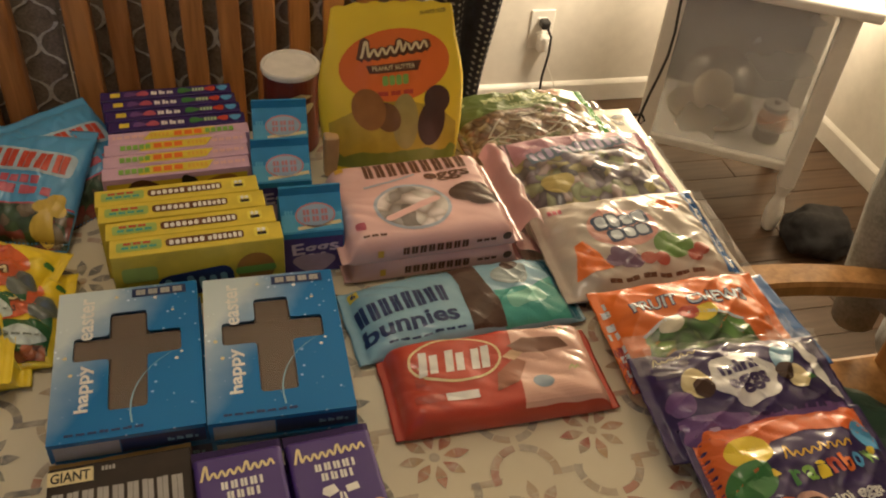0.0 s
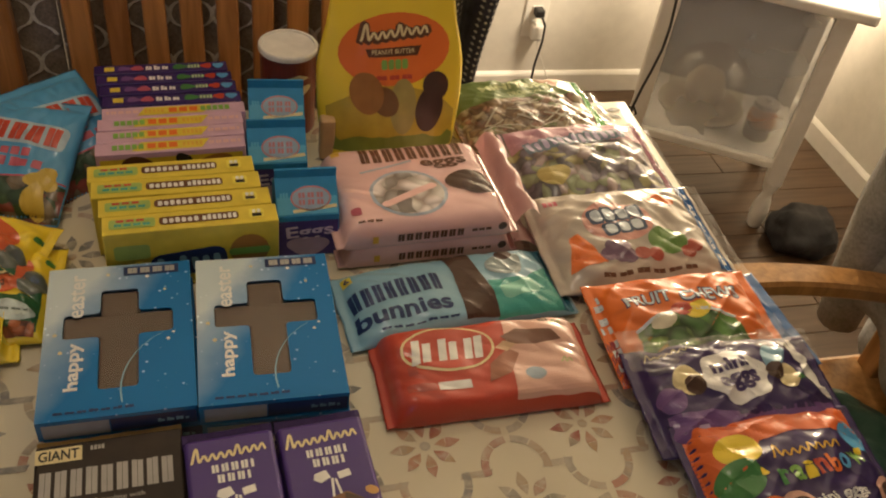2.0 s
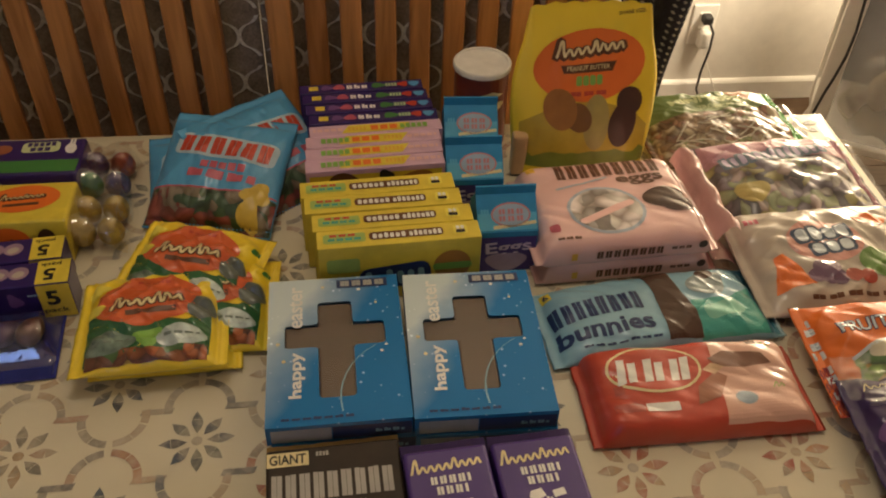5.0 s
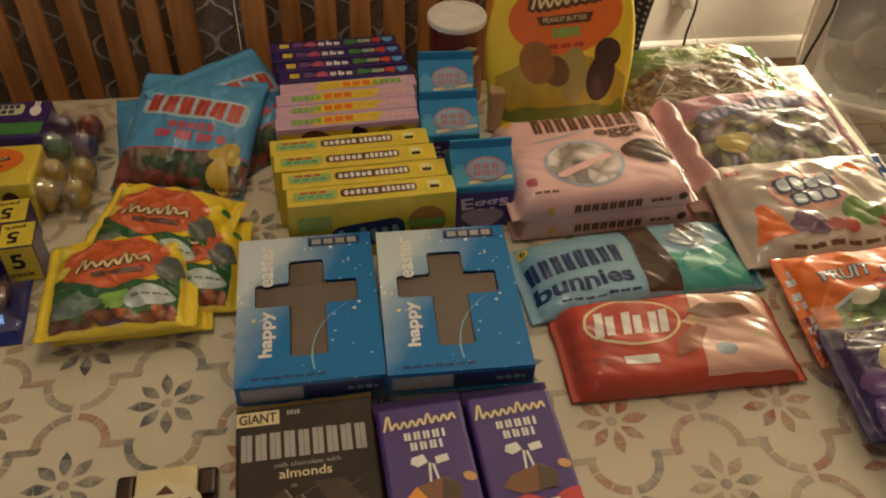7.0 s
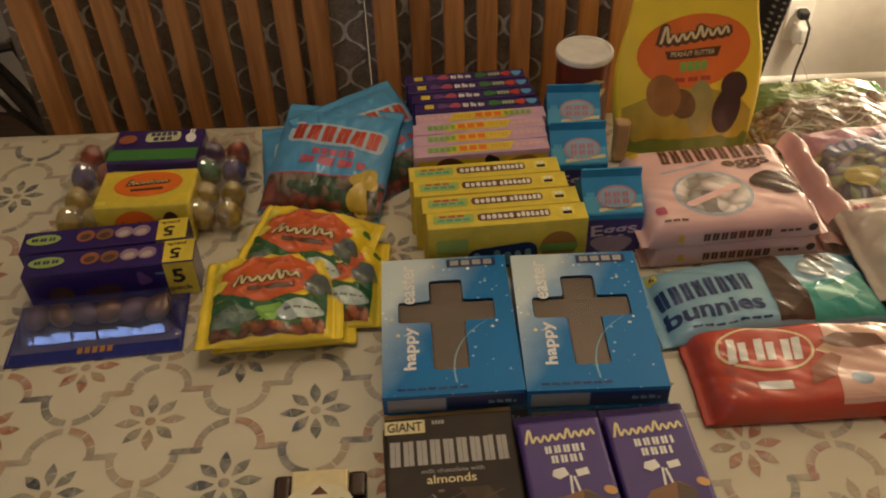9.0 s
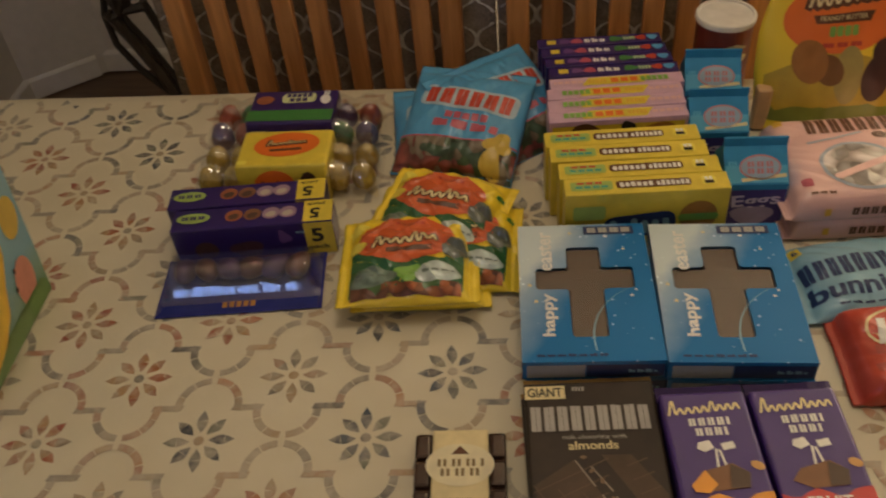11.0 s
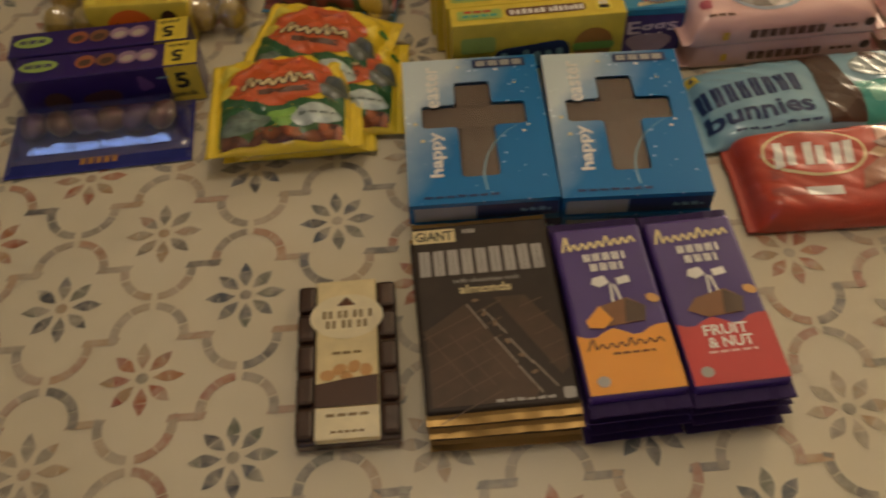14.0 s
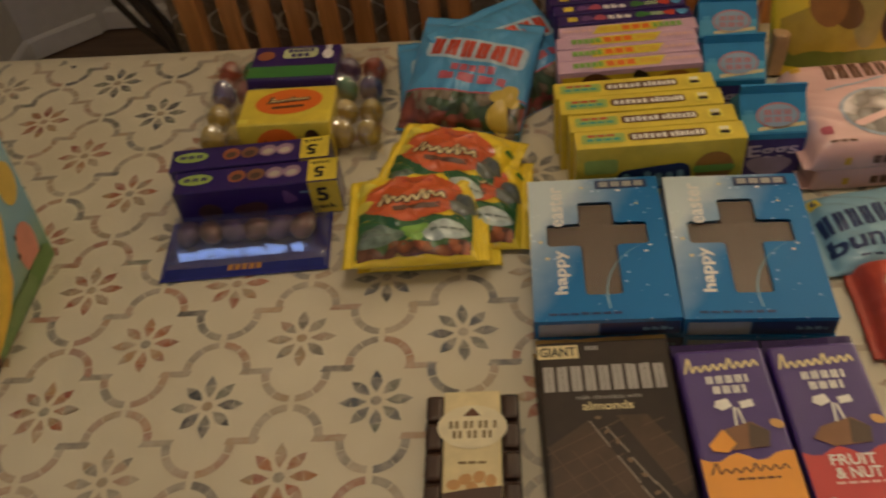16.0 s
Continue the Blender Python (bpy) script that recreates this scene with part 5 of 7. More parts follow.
# ---- gable-topped bubble gum cartons ----
def gum_carton(m):
    ob = thing("gum_carton", "blue and purple gable-topped card carton of gum eggs", "candy carton", m, "gum egg cartons")
    w, d, h, g = 0.070, 0.066, 0.060, 0.029
    bm = bmesh.new()
    pts = [(-d / 2, 0), (d / 2, 0), (d / 2, h), (0.004, h + g), (0.004, h + g + 0.011), (0.001, h + g + 0.011), (0.001, h + g), (-d / 2, h)]
    a = [bm.verts.new((-w / 2, y, zz)) for y, zz in pts]
    b = [bm.verts.new((w / 2, y, zz)) for y, zz in pts]
    for k in range(len(pts)):
        j = (k + 1) % len(pts)
        bm.faces.new((a[k], b[k], b[j], a[j]))
    bm.faces.new(list(reversed(a)))
    bm.faces.new(b)
    bmesh.ops.recalc_face_normals(bm, faces=bm.faces[:])
    part("carton", bm, plain("gum_blue_card", (0.03, 0.25, 0.50), 0.55, spec=0.3), ob)
    f = face_front(-d / 2)
    lay("purple_panel", rect(0, 0.027, w - 0.002, 0.052), plain("gum_purple_card", (0.07, 0.05, 0.22), 0.55, spec=0.3), ob, f)
    lay("egg_picture", ellipse(0.0, 0.016, 0.024, 0.014, wob=0.1), plain("gum_print", (0.36, 0.28, 0.45), 0.4), ob, f, 0.0009)
    lay("lettering", words("Eggs", 0.002, 0.036, 0.054, 0.022, 5, 0.02), plain("lavender_ink", (0.60, 0.52, 0.70), 0.4), ob, f, 0.0011, label="pale lettering reading Eggs")
    sl = math.hypot(d / 2 + 0.001, g)
    ey, ez = (d / 2 + 0.001) / sl, g / sl

    def gable(x, y, off):
        return Vector((x, -d / 2 + y * ey - off * ez, h + y * ez + off * ey))
    lay("sky_band", rect(0, 0.012, w - 0.002, 0.020), plain("gum_sky_card", (0.10, 0.40, 0.62), 0.55, spec=0.3), ob, gable)
    lay("brand_roundel", ellipse(0.004, 0.020, 0.023, 0.0145), plain("roundel_ink", (0.50, 0.20, 0.22), 0.4), ob, gable, 0.0009)
    lay("brand_roundel", ellipse(0.004, 0.020, 0.021, 0.0125), plain("pale_roundel_ink", (0.30, 0.40, 0.52), 0.5), ob, gable, 0.0012)
    lay("brand_mark", bars(6, 0.004, 0.0235, 0.031, 0.006, seed=81, fill=0.6), plain("roundel_ink", (0.50, 0.20, 0.22)), ob, gable, 0.0015)
    lay("brand_mark", bars(6, 0.004, 0.0155, 0.031, 0.006, seed=82, fill=0.6), plain("roundel_ink", (0.50, 0.20, 0.22)), ob, gable, 0.0015)
    lay("ribbon_picture", rect(0.008, 0.008, 0.050, 0.004, 6, 0.001), CREAM, ob, gable, 0.0009)
    lay("small_print", bars(3, -0.026, 0.022, 0.010, 0.010, seed=83), plain("gum_sky_card", (0.10, 0.40, 0.62)), ob, gable, 0.0009)
    return ob


gc = gum_carton(on_table(-0.0195, 0.9260, 17))
copy_thing(gc, on_table(-0.0715, 1.0140, 16))
copy_thing(gc, on_table(-0.0900, 1.1010, 14))

# a small tan pack standing beside the cartons
solid("wafer_pack", box(0.020, 0.018, 0.062, 0, 0, 0, 0.004, 3), plain("tan_wrap", (0.58, 0.36, 0.18), 0.35, coat=0.5), on_table(-0.021, 1.092, 17), "small tan wrapped wafer pack standing upright", "candy pack")

# ---- crisp can with a white lid ----
can = thing("snack_can", "short red snack can with a white plastic lid", "can", ROOM @ pose(0.247, 1.134, TOP + 0.0015))
part("body", lathe([(0.0355, 0), (0.0365, 0.003), (0.0365, 0.112), (0.0375, 0.116)], 36), plain("red_can", (0.20, 0.035, 0.02), 0.3, coat=0.3), can, smooth=False)
part("lid", lathe([(0.0380, 0.1155), (0.0388, 0.1165), (0.0388, 0.122), (0.0375, 0.124), (0.0345, 0.124), (0.0335, 0.1215), (0.001, 0.121)], 40), plain("white_lid", (0.78, 0.76, 0.70), 0.4), can, "white plastic lid")


def on_can(x, y, off):
    a = x / 0.0368 - math.pi / 2 - radians(AXIS) * 0.3
    return Vector(((0.0368 + off) * math.cos(a), (0.0368 + off) * math.sin(a), y))


lay("face_mark", ellipse(0.012, 0.070, 0.018, 0.010, 15, wob=0.2), CREAM, can, on_can)
lay("brand_mark", rect(0.006, 0.036, 0.036, 0.014, 12, 0.006), brown_ink, can, on_can)
lay("moustache_mark", shape([(-0.004, 0.092), (0.014, 0.097), (0.030, 0.090), (0.014, 0.086)]), CREAM, can, on_can)

# ---- tall stand-up pouch ----
pouch = thing("candy_pouch", "tall glossy yellow stand-up pouch of chocolate eggs", "candy bag", on_table(0.058, 1.121, 17, 0, -11))
PH, PWID = 0.226, 0.094


def half_width(t):
    return PWID * (0.93 + 0.10 * math.sin(min(1, t / 0.8) * math.pi * 0.9) - 0.14 * max(0, (t - 0.55) / 0.45) ** 1.3)


def pouch_at(x, zz, off):
    t = min(1, max(0, zz / PH))
    hw = half_width(t)
    a = max(-1, min(1, x / hw))
    th = 0.033 * (1 - t) ** 0.8 * (1 - 0.35 * t) * max(0, 1 - abs(a) ** 2.4) ** 0.6
    th += 0.0035 * noise.noise(Vector((x * 30, zz * 26, 2))) * max(0, 1 - abs(a) ** 4) * (1 - 0.5 * t) + 0.0016 * noise.noise(Vector((x * 75, zz * 50, 5))) * (1 - abs(a))
    if t > 0.955:
        th *= 0.2
    return Vector((x, -th - 0.0008 - off, zz))


def pouch_print(x, y, off):
    """Artwork on the pouch, its height in the print's own scale."""
    return pouch_at(x, y * PH / 0.245, off)


bm = bmesh.new()
fr = [[bm.verts.new(pouch_at(half_width(j / 60) * (-1 + i / 22), PH * j / 60 + (0.0013 * math.sin(i * 0.9) - 0.006 * (abs(i - 22) / 22) ** 4) * (j / 60) ** 6, 0)) for j in range(61)] for i in range(45)]
bk = [[fr[i][j] if i in (0, 44) else bm.verts.new((fr[i][j].co.x, -fr[i][j].co.y, fr[i][j].co.z)) for j in range(61)] for i in range(45)]
for i in range(44):
    for j in range(60):
        bm.faces.new((fr[i][j], fr[i + 1][j], fr[i + 1][j + 1], fr[i][j + 1]))
        bm.faces.new((bk[i][j], bk[i][j + 1], bk[i + 1][j + 1], bk[i + 1][j]))
    bm.faces.new([v for n_, v in enumerate((fr[i][0], bk[i][0], bk[i + 1][0], fr[i + 1][0])) if v not in (fr[i][0], bk[i][0], bk[i + 1][0], fr[i + 1][0])[:n_]])
part("pouch_wall", bm, YELLOW, pouch, smooth=True)
lay("brand_oval", ellipse(0.002, 0.160, 0.073, 0.050, 6), ORANGE, pouch, pouch_print)
lay("brand_shadow", bars(8, 0.002, 0.186, 0.092, 0.034, 8, seed=91, slant=0.3, rounded=True, uneven=0.35, fill=0.9), brown_ink, pouch, pouch_print, 0.0009)
lay("brand_mark", bars(8, 0.002, 0.187, 0.088, 0.028, 8, seed=91, slant=0.3, rounded=True, uneven=0.35, fill=0.6), CREAM, pouch, pouch_print, 0.0014)
lay("brown_ribbon", shape([(-0.036, 0.161), (0.036, 0.166), (0.032, 0.152), (-0.032, 0.150)]), brown_ink, pouch, pouch_print, 0.0009)
lay("lettering", words("PEANUT BUTTER", 0.0, 0.158, 0.056, 0.0065, 2, 0.01), CREAM, pouch, pouch_print, 0.0014)
lay("green_mark", bars(4, 0.002, 0.140, 0.036, 0.014, 2, seed=92, rounded=True, fill=0.85), LEAF, pouch, pouch_print, 0.0009)
lay("red_mark", bars(6, 0.002, 0.122, 0.050, 0.006, 2, seed=93), RED, pouch, pouch_print, 0.0009)
egg = plain("egg_print", (0.060, 0.024, 0.018), 0.3, coat=0.5)
# shadow over the pouch's lower half, painted as a browner yellow
lay("dusk_picture", shape([(-0.084, 0.018), (0.084, 0.018), (0.086, 0.070), (0.060, 0.098), (0.010, 0.112), (-0.040, 0.106), (-0.086, 0.080)]), plain("lower_shade_print", (0.52, 0.36, 0.035), 0.3, coat=0.6), pouch, pouch_print, 0.0005)
lay("egg_picture", ellipse(0.050, 0.076, 0.019, 0.034, -8), egg, pouch, pouch_print, 0.0009)
lay("egg_picture", ellipse(0.058, 0.108, 0.018, 0.021, 10), egg, pouch, pouch_print, 0.0010)
lay("egg_picture", ellipse(-0.010, 0.088, 0.017, 0.022, 25), plain("egg_pale_print", (0.20, 0.085, 0.02), 0.3, coat=0.5), pouch, pouch_print, 0.0009)
lay("egg_picture", ellipse(-0.034, 0.100, 0.022, 0.030, 15), plain("egg_rust_print", (0.34, 0.14, 0.03), 0.3, coat=0.5), pouch, pouch_print, 0.0011)
lay("pale_picture", ellipse(0.014, 0.080, 0.018, 0.040, 0), plain("olive_print", (0.40, 0.32, 0.09), 0.3, coat=0.5), pouch, pouch_print, 0.0007)
lay("grass_picture", shape([(-0.086, 0.016), (0.086, 0.016)] + [(0.086 - 0.0086 * k, 0.034 + 0.004 * math.sin(k * 1.7) + 0.003 * (k % 2)) for k in range(21)]), plain("grass_print", (0.20, 0.24, 0.04), 0.3, coat=0.5), pouch, pouch_print, 0.0006)
lay("lettering", words("SHARE SIZE", 0.052, 0.231, 0.034, 0.005, 6, 0.01), brown_ink, pouch, pouch_print, 0.0009)

# ---- pink packs of chocolate eggs, two stacked ----
def pink_pack(m, top, seed):
    ob, on = bag("candy_pack", "pink glossy multipack of foil-wrapped chocolate eggs", "candy pack", m, 0.222, 0.158, 0.030, PINK, seed, "pink egg packs", seal=0.010, power=14, lump=0.0007, crease=0.0016)
    f = face_front(-0.0775)
    lay("brand_mark", bars(16, 0.000, 0.015, 0.082, 0.0105, seed=seed, fill=0.66), brown_ink, ob, f, 0.003)
    lay("brand_mark", bars(6, 0.062, 0.016, 0.026, 0.004, seed=seed + 1), brown_ink, ob, f, 0.003)
    lay("egg_picture", ellipse(0.088, 0.018, 0.0055, 0.0055), COCOA, ob, f, 0.003)
    lay("colour_mark", rect(-0.066, 0.015, 0.007, 0.010), plain("gold_ink", (0.70, 0.42, 0.05)), ob, f, 0.003)
    fin_ = bmesh.new()
    g = [[fin_.verts.new((0.104 + 0.030 * s / 5 + 0.003 * math.sin(j * 0.7) * s / 5, -0.080 + 0.160 * j / 24, 0.020 + ((0.026 if top else 0.012) * math.sin(s / 5 * 2.2) + 0.006 * noise.noise(Vector((j * 0.35, s, seed)))) * (1 if top else 0.3) - 0.014 * (s / 5) ** 2)) for j in range(25)] for s in range(6)]
    for a, b in zip(g, g[1:]):
        for j in range(24):
            fin_.faces.new((a[j], a[j + 1], b[j + 1], b[j]))
    bmesh.ops.solidify(fin_, geom=fin_.faces[:], thickness=0.0006)
    part("end_fin", fin_, PINK, ob, smooth=True)
    if top:
        lay("brand_mark", bars(18, 0.008, 0.054, 0.136, 0.028, 2, seed=101, fill=0.66, uneven=0.05), brown_ink, ob, on)
        lay("lettering", words("eggs", 0.044, 0.028, 0.060, 0.018, 2, 0.03), plain("brown_ink", (0.13, 0.05, 0.02)), ob, on, label="brown lettering reading eggs")
        lay("window_rim", ellipse(-0.014, -0.024, 0.047, 0.042), plain("silver_blue_ink", (0.40, 0.46, 0.55), 0.35), ob, on)
        lay("egg_window", ellipse(-0.014, -0.024, 0.043, 0.038), candy_mix("foil_eggs", [(0.0, (0.70, 0.66, 0.62)), (0.4, (0.45, 0.42, 0.40)), (0.6, (0.78, 0.70, 0.68)), (0.85, (0.25, 0.22, 0.20))], 42), ob, on, 0.0009)
        lay("wave_picture", rect(-0.014, -0.028, 0.080, 0.010, 24, 0.005), PINK, ob, on, 0.0013)
        lay("egg_picture", ellipse(0.062, -0.008, 0.027, 0.018, 8), COCOA, ob, on)
        lay("egg_picture", ellipse(0.074, -0.022, 0.021, 0.015, -14), plain("egg_print", (0.060, 0.024, 0.018)), ob, on, 0.0009)
        lay("ribbon_picture", rect(-0.030, 0.028, 0.070, 0.003, 14, 0.001), plain("silver_blue_ink", (0.40, 0.46, 0.55)), ob, on)
        lay("stamp", rect(-0.083, -0.050, 0.012, 0.012, 0, 0.003), plain("rose_ink", (0.50, 0.10, 0.14)), ob, on)
        lay("small_print", bars(6, -0.070, -0.066, 0.030, 0.004, seed=104, uneven=0.4), brown_ink, ob, on)
        lay("colour_mark", rect(-0.086, 0.063, 0.010, 0.012), plain("gold_ink", (0.70, 0.42, 0.05)), ob, on)
    return ob


pink_pack(on_table(0.107, 0.985, 19.6), False, 7)
pink_pack(on_table(0.103, 0.984, 20.2, 0.029), True, 8)

# ---- pale blue pack of chocolate rabbits ----
rb, on = bag("candy_pack", "pale blue and teal flow-wrapped pack of chocolate rabbits", "candy pack", on_table(0.1655, 0.8515, 22.5), 0.268, 0.110, 0.024, PALE, 12, seal=0.012, power=4, crease=0.0022)
lay("teal_panel", shape([(0.034, -0.052), (0.128, -0.052), (0.128, 0.018), (0.080, -0.006), (0.036, -0.004)]), TEAL, rb, on)
lay("deep_panel", shape([(0.116, -0.052), (0.130, -0.052), (0.130, 0.052), (0.112, 0.052)]), film("deep_teal_film", (0.03, 0.17, 0.25)), rb, on, 0.0008)
lay("rabbit_picture", shape([(-0.006, 0.050), (0.026, 0.050), (0.030, 0.018), (0.036, -0.016), (0.036, -0.050), (-0.004, -0.050), (-0.002, -0.020), (0.000, 0.014)]), COCOA, rb, on, 0.0011)
lay("pack_picture", ellipse(0.066, 0.020, 0.024, 0.018, 20, wob=0.12), plain("grey_pack_print", (0.30, 0.36, 0.36), 0.35), rb, on, 0.0009)
lay("pack_picture", ellipse(0.070, 0.036, 0.012, 0.009, 20), COCOA, rb, on, 0.0011)
lay("pack_picture", rect(0.070, -0.022, 0.050, 0.020, 10, 0.008), plain("mint_print", (0.20, 0.52, 0.40), 0.35), rb, on, 0.0009)
lay("brand_mark", bars(16, -0.070, 0.005, 0.106, 0.026, 2, seed=111, fill=0.68, uneven=0.06), NAVY, rb, on)
lay("lettering", words("bunnies", -0.068, -0.025, 0.108, 0.022, 2, 0.03), NAVY, rb, on, label="dark lettering reading bunnies")
lay("small_print", bars(14, -0.055, -0.044, 0.090, 0.003, 0, seed=113, uneven=0.4), NAVY, rb, on)
lay("colour_mark", rect(-0.117, 0.040, 0.011, 0.014), YELLOW_CARD, rb, on)
lay("lettering", words("6", -0.117, 0.041, 0.006, 0.009, 0, 0.02), NAVY, rb, on, 0.0009)

# ---- red and pink wafer pack ----
kk, on = bag("candy_pack", "red and pink flow-wrapped pack of wafer fingers", "candy pack", on_table(0.2070, 0.7460, 17.5), 0.238, 0.112, 0.027, RED, 17, seal=0.010, power=11, crease=0.0016)
lay("pink_panel", shape([(0.014, -0.053), (0.110, -0.053), (0.110, 0.053), (0.024, 0.053)]), SALMON, kk, on)
lay("brand_rim", ellipse(-0.043, 0.016, 0.050, 0.031, 0), CREAM, kk, on)
lay("brand_oval", ellipse(-0.043, 0.016, 0.0472, 0.0282, 0), RED, kk, on, 0.0008)
lay("brand_mark", bars(6, -0.044, 0.016, 0.084, 0.034, 2, seed=121, slant=0.2, fill=0.62, uneven=0.30), WHITE, kk, on, 0.0012)
lay("white_tag", rect(-0.046, -0.031, 0.034, 0.010, 0), WHITE, kk, on)
lay("white_tag", rect(-0.080, -0.031, 0.030, 0.010, 0), film("dull_red_film", (0.40, 0.06, 0.04)), kk, on)
lay("wafer_picture", shape([(0.016, 0.024), (0.036, 0.034), (0.074, 0.026), (0.082, 0.014), (0.052, 0.010), (0.026, 0.012)]), plain("wafer_print", (0.20, 0.085, 0.05), 0.35), kk, on, 0.0009)
lay("wafer_picture", shape([(-0.010, -0.032), (-0.004, -0.010), (0.020, 0.008), (0.030, 0.000), (0.014, -0.026)]), plain("wafer_pale_print", (0.36, 0.14, 0.08), 0.35), kk, on, 0.0010)
lay("wafer_picture", shape([(0.006, 0.010), (0.018, 0.018), (0.030, 0.012), (0.018, 0.004)]), plain("wafer_cream_print", (0.62, 0.40, 0.24), 0.35), kk, on, 0.0012)
lay("seal_mark", ellipse(0.040, -0.028, 0.011, 0.009), plain("slate_ink", (0.20, 0.26, 0.32), 0.4), kk, on, 0.0009)
lay("leaf_mark", bars(2, 0.078, -0.016, 0.012, 0.008, seed=5, slant=0.5), LEAF, kk, on, 0.0009)
lay("leaf_mark", bars(2, 0.083, 0.038, 0.012, 0.008, seed=6, slant=0.5), LEAF, kk, on, 0.0009)
lay("small_print", bars(3, 0.070, 0.044, 0.012, 0.008, seed=122), brown_ink, kk, on, 0.0009)
lay("stamp", rect(-0.085, -0.008, 0.010, 0.012, 0, 0.002), film("dull_red_film", (0.40, 0.06, 0.04)), kk, on)


# ---- the column of bags along the table's end, each lying on the one behind ----
def clear_sleeve(parent, w, d, h, x=0.0, y=0.0, seed=1):
    """Loose clear margin round a bag."""
    bm = bmesh.new()
    n, k = 30, 24
    g = [[bm.verts.new((x - w / 2 + w * i / n, y - d / 2 + d * j / k, h + 0.004 * noise.noise(Vector((i * 0.4, j * 0.3, seed))) + 0.003 * abs(noise.noise(Vector((i * 0.9, j * 0.8, seed + 4)))))) for j in range(k + 1)] for i in range(n + 1)]
    for i in range(n):
        for j in range(k):
            bm.faces.new((g[i][j], g[i + 1][j], g[i + 1][j + 1], g[i][j + 1]))
    return part("clear_margin", bm, HAZE, parent, "loose clear plastic margin", smooth=True)


LOLLY = [(0.0, (0.27, 0.17, 0.09)), (0.25, (0.42, 0.33, 0.20)), (0.45, (0.18, 0.11, 0.06)), (0.6, (0.38, 0.21, 0.14)), (0.8, (0.48, 0.42, 0.31)), (0.93, (0.24, 0.27, 0.11))]
mp, on = bag("candy_bag", "green-topped clear bag of small lollipops", "candy bag", on_table(0.248, 1.246, 20, 0.003), 0.232, 0.165, 0.026, candy_mix("lollipop_mix", LOLLY, 74), 21, "bags along the table end", seal=0.012, lump=0.003, crease=0.003)
lay("green_header", shape([(-0.112, 0.004), (0.108, 0.018), (0.108, 0.078), (-0.112, 0.078)]), film("olive_green_film", (0.17, 0.24, 0.07), 0.42), mp, on)
lay("pink_corner", shape([(0.030, 0.074), (0.094, 0.074), (0.090, 0.022), (0.066, 0.030)]), film("peach_film", (0.62, 0.36, 0.24)), mp, on, 0.0008)
lay("green_edge", shape([(0.094, -0.060), (0.115, -0.060), (0.115, 0.080), (0.094, 0.080)]), film("bright_green_film", (0.10, 0.40, 0.06)), mp, on, 0.001)
lay("lettering", words("MINI POPS", -0.006, 0.044, 0.110, 0.019, 2, 0.03), plain("lime_letter", (0.60, 0.66, 0.34), 0.5), mp, on, 0.0011)
lay("lettering", words("TROPICAL", 0.004, 0.024, 0.056, 0.010, 2, 0.02), plain("lime_letter", (0.50, 0.55, 0.22)), mp, on, 0.0011)
lay("dot_mark", ellipse(-0.093, 0.054, 0.009, 0.006), plain("lime_letter", (0.50, 0.55, 0.22)), mp, on, 0.0009)
rnd = random.Random(9)
for k in range(22):
    lay("lollipop_stick", rect(-0.085 + 0.16 * rnd.random(), -0.066 + 0.066 * rnd.random(), 0.040, 0.0026, rnd.uniform(-40, 60), 0.001), plain("paper_stick", (0.52, 0.47, 0.36), 0.6), mp, on, 0.0012)
clear_sleeve(mp, 0.07, 0.14, 0.004, 0.098, -0.02, 3)

PASTEL = [(0.0, (0.26, 0.23, 0.27)), (0.22, (0.40, 0.36, 0.17)), (0.42, (0.45, 0.35, 0.33)), (0.6, (0.15, 0.14, 0.15)), (0.75, (0.32, 0.36, 0.21)), (0.88, (0.42, 0.39, 0.36))]
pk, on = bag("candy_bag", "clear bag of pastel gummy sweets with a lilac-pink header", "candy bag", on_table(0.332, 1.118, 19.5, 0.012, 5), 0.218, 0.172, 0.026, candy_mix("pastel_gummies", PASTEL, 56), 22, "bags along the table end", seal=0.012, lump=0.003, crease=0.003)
lay("pink_header", shape([(-0.106, 0.036), (0.106, 0.030), (0.106, 0.082), (-0.106, 0.082)]), film("mauve_film", (0.52, 0.27, 0.33)), pk, on)
lay("brand_shadow", bars(13, -0.010, 0.040, 0.150, 0.026, 6, seed=131, rounded=True, fill=1.0, uneven=0.2), plain("slate_ink", (0.20, 0.26, 0.32)), pk, on, 0.0010)
lay("brand_mark", bars(13, -0.010, 0.040, 0.146, 0.020, 6, seed=131, rounded=True, fill=0.6, uneven=0.2), plain("lavender_ink", (0.60, 0.52, 0.70)), pk, on, 0.0015)
lay("face_picture", ellipse(-0.064, -0.026, 0.021, 0.019, wob=0.12), plain("dull_lemon_ink", (0.52, 0.42, 0.14), 0.5), pk, on, 0.0009)
lay("violet_edge", rect(0.100, 0.0, 0.012, 0.165), film("mauve_film", (0.52, 0.27, 0.33)), pk, on, 0.001)
clear_sleeve(pk, 0.06, 0.16, 0.003, 0.096, -0.004, 5)

wb, on = bag("candy_bag", "pale glossy bag of fruit lollipops with a blue edge", "candy bag", on_table(0.3725, 0.9785, 19.0, 0.016, 5), 0.238, 0.160, 0.024, film("pale_cream_film", (0.48, 0.41, 0.33)), 23, "bags along the table end", seal=0.013, lump=0.002, crease=0.0035)
lay("brand_roundel", ellipse(-0.016, 0.010, 0.046, 0.034), film("rose_film", (0.66, 0.32, 0.26)), wb, on)
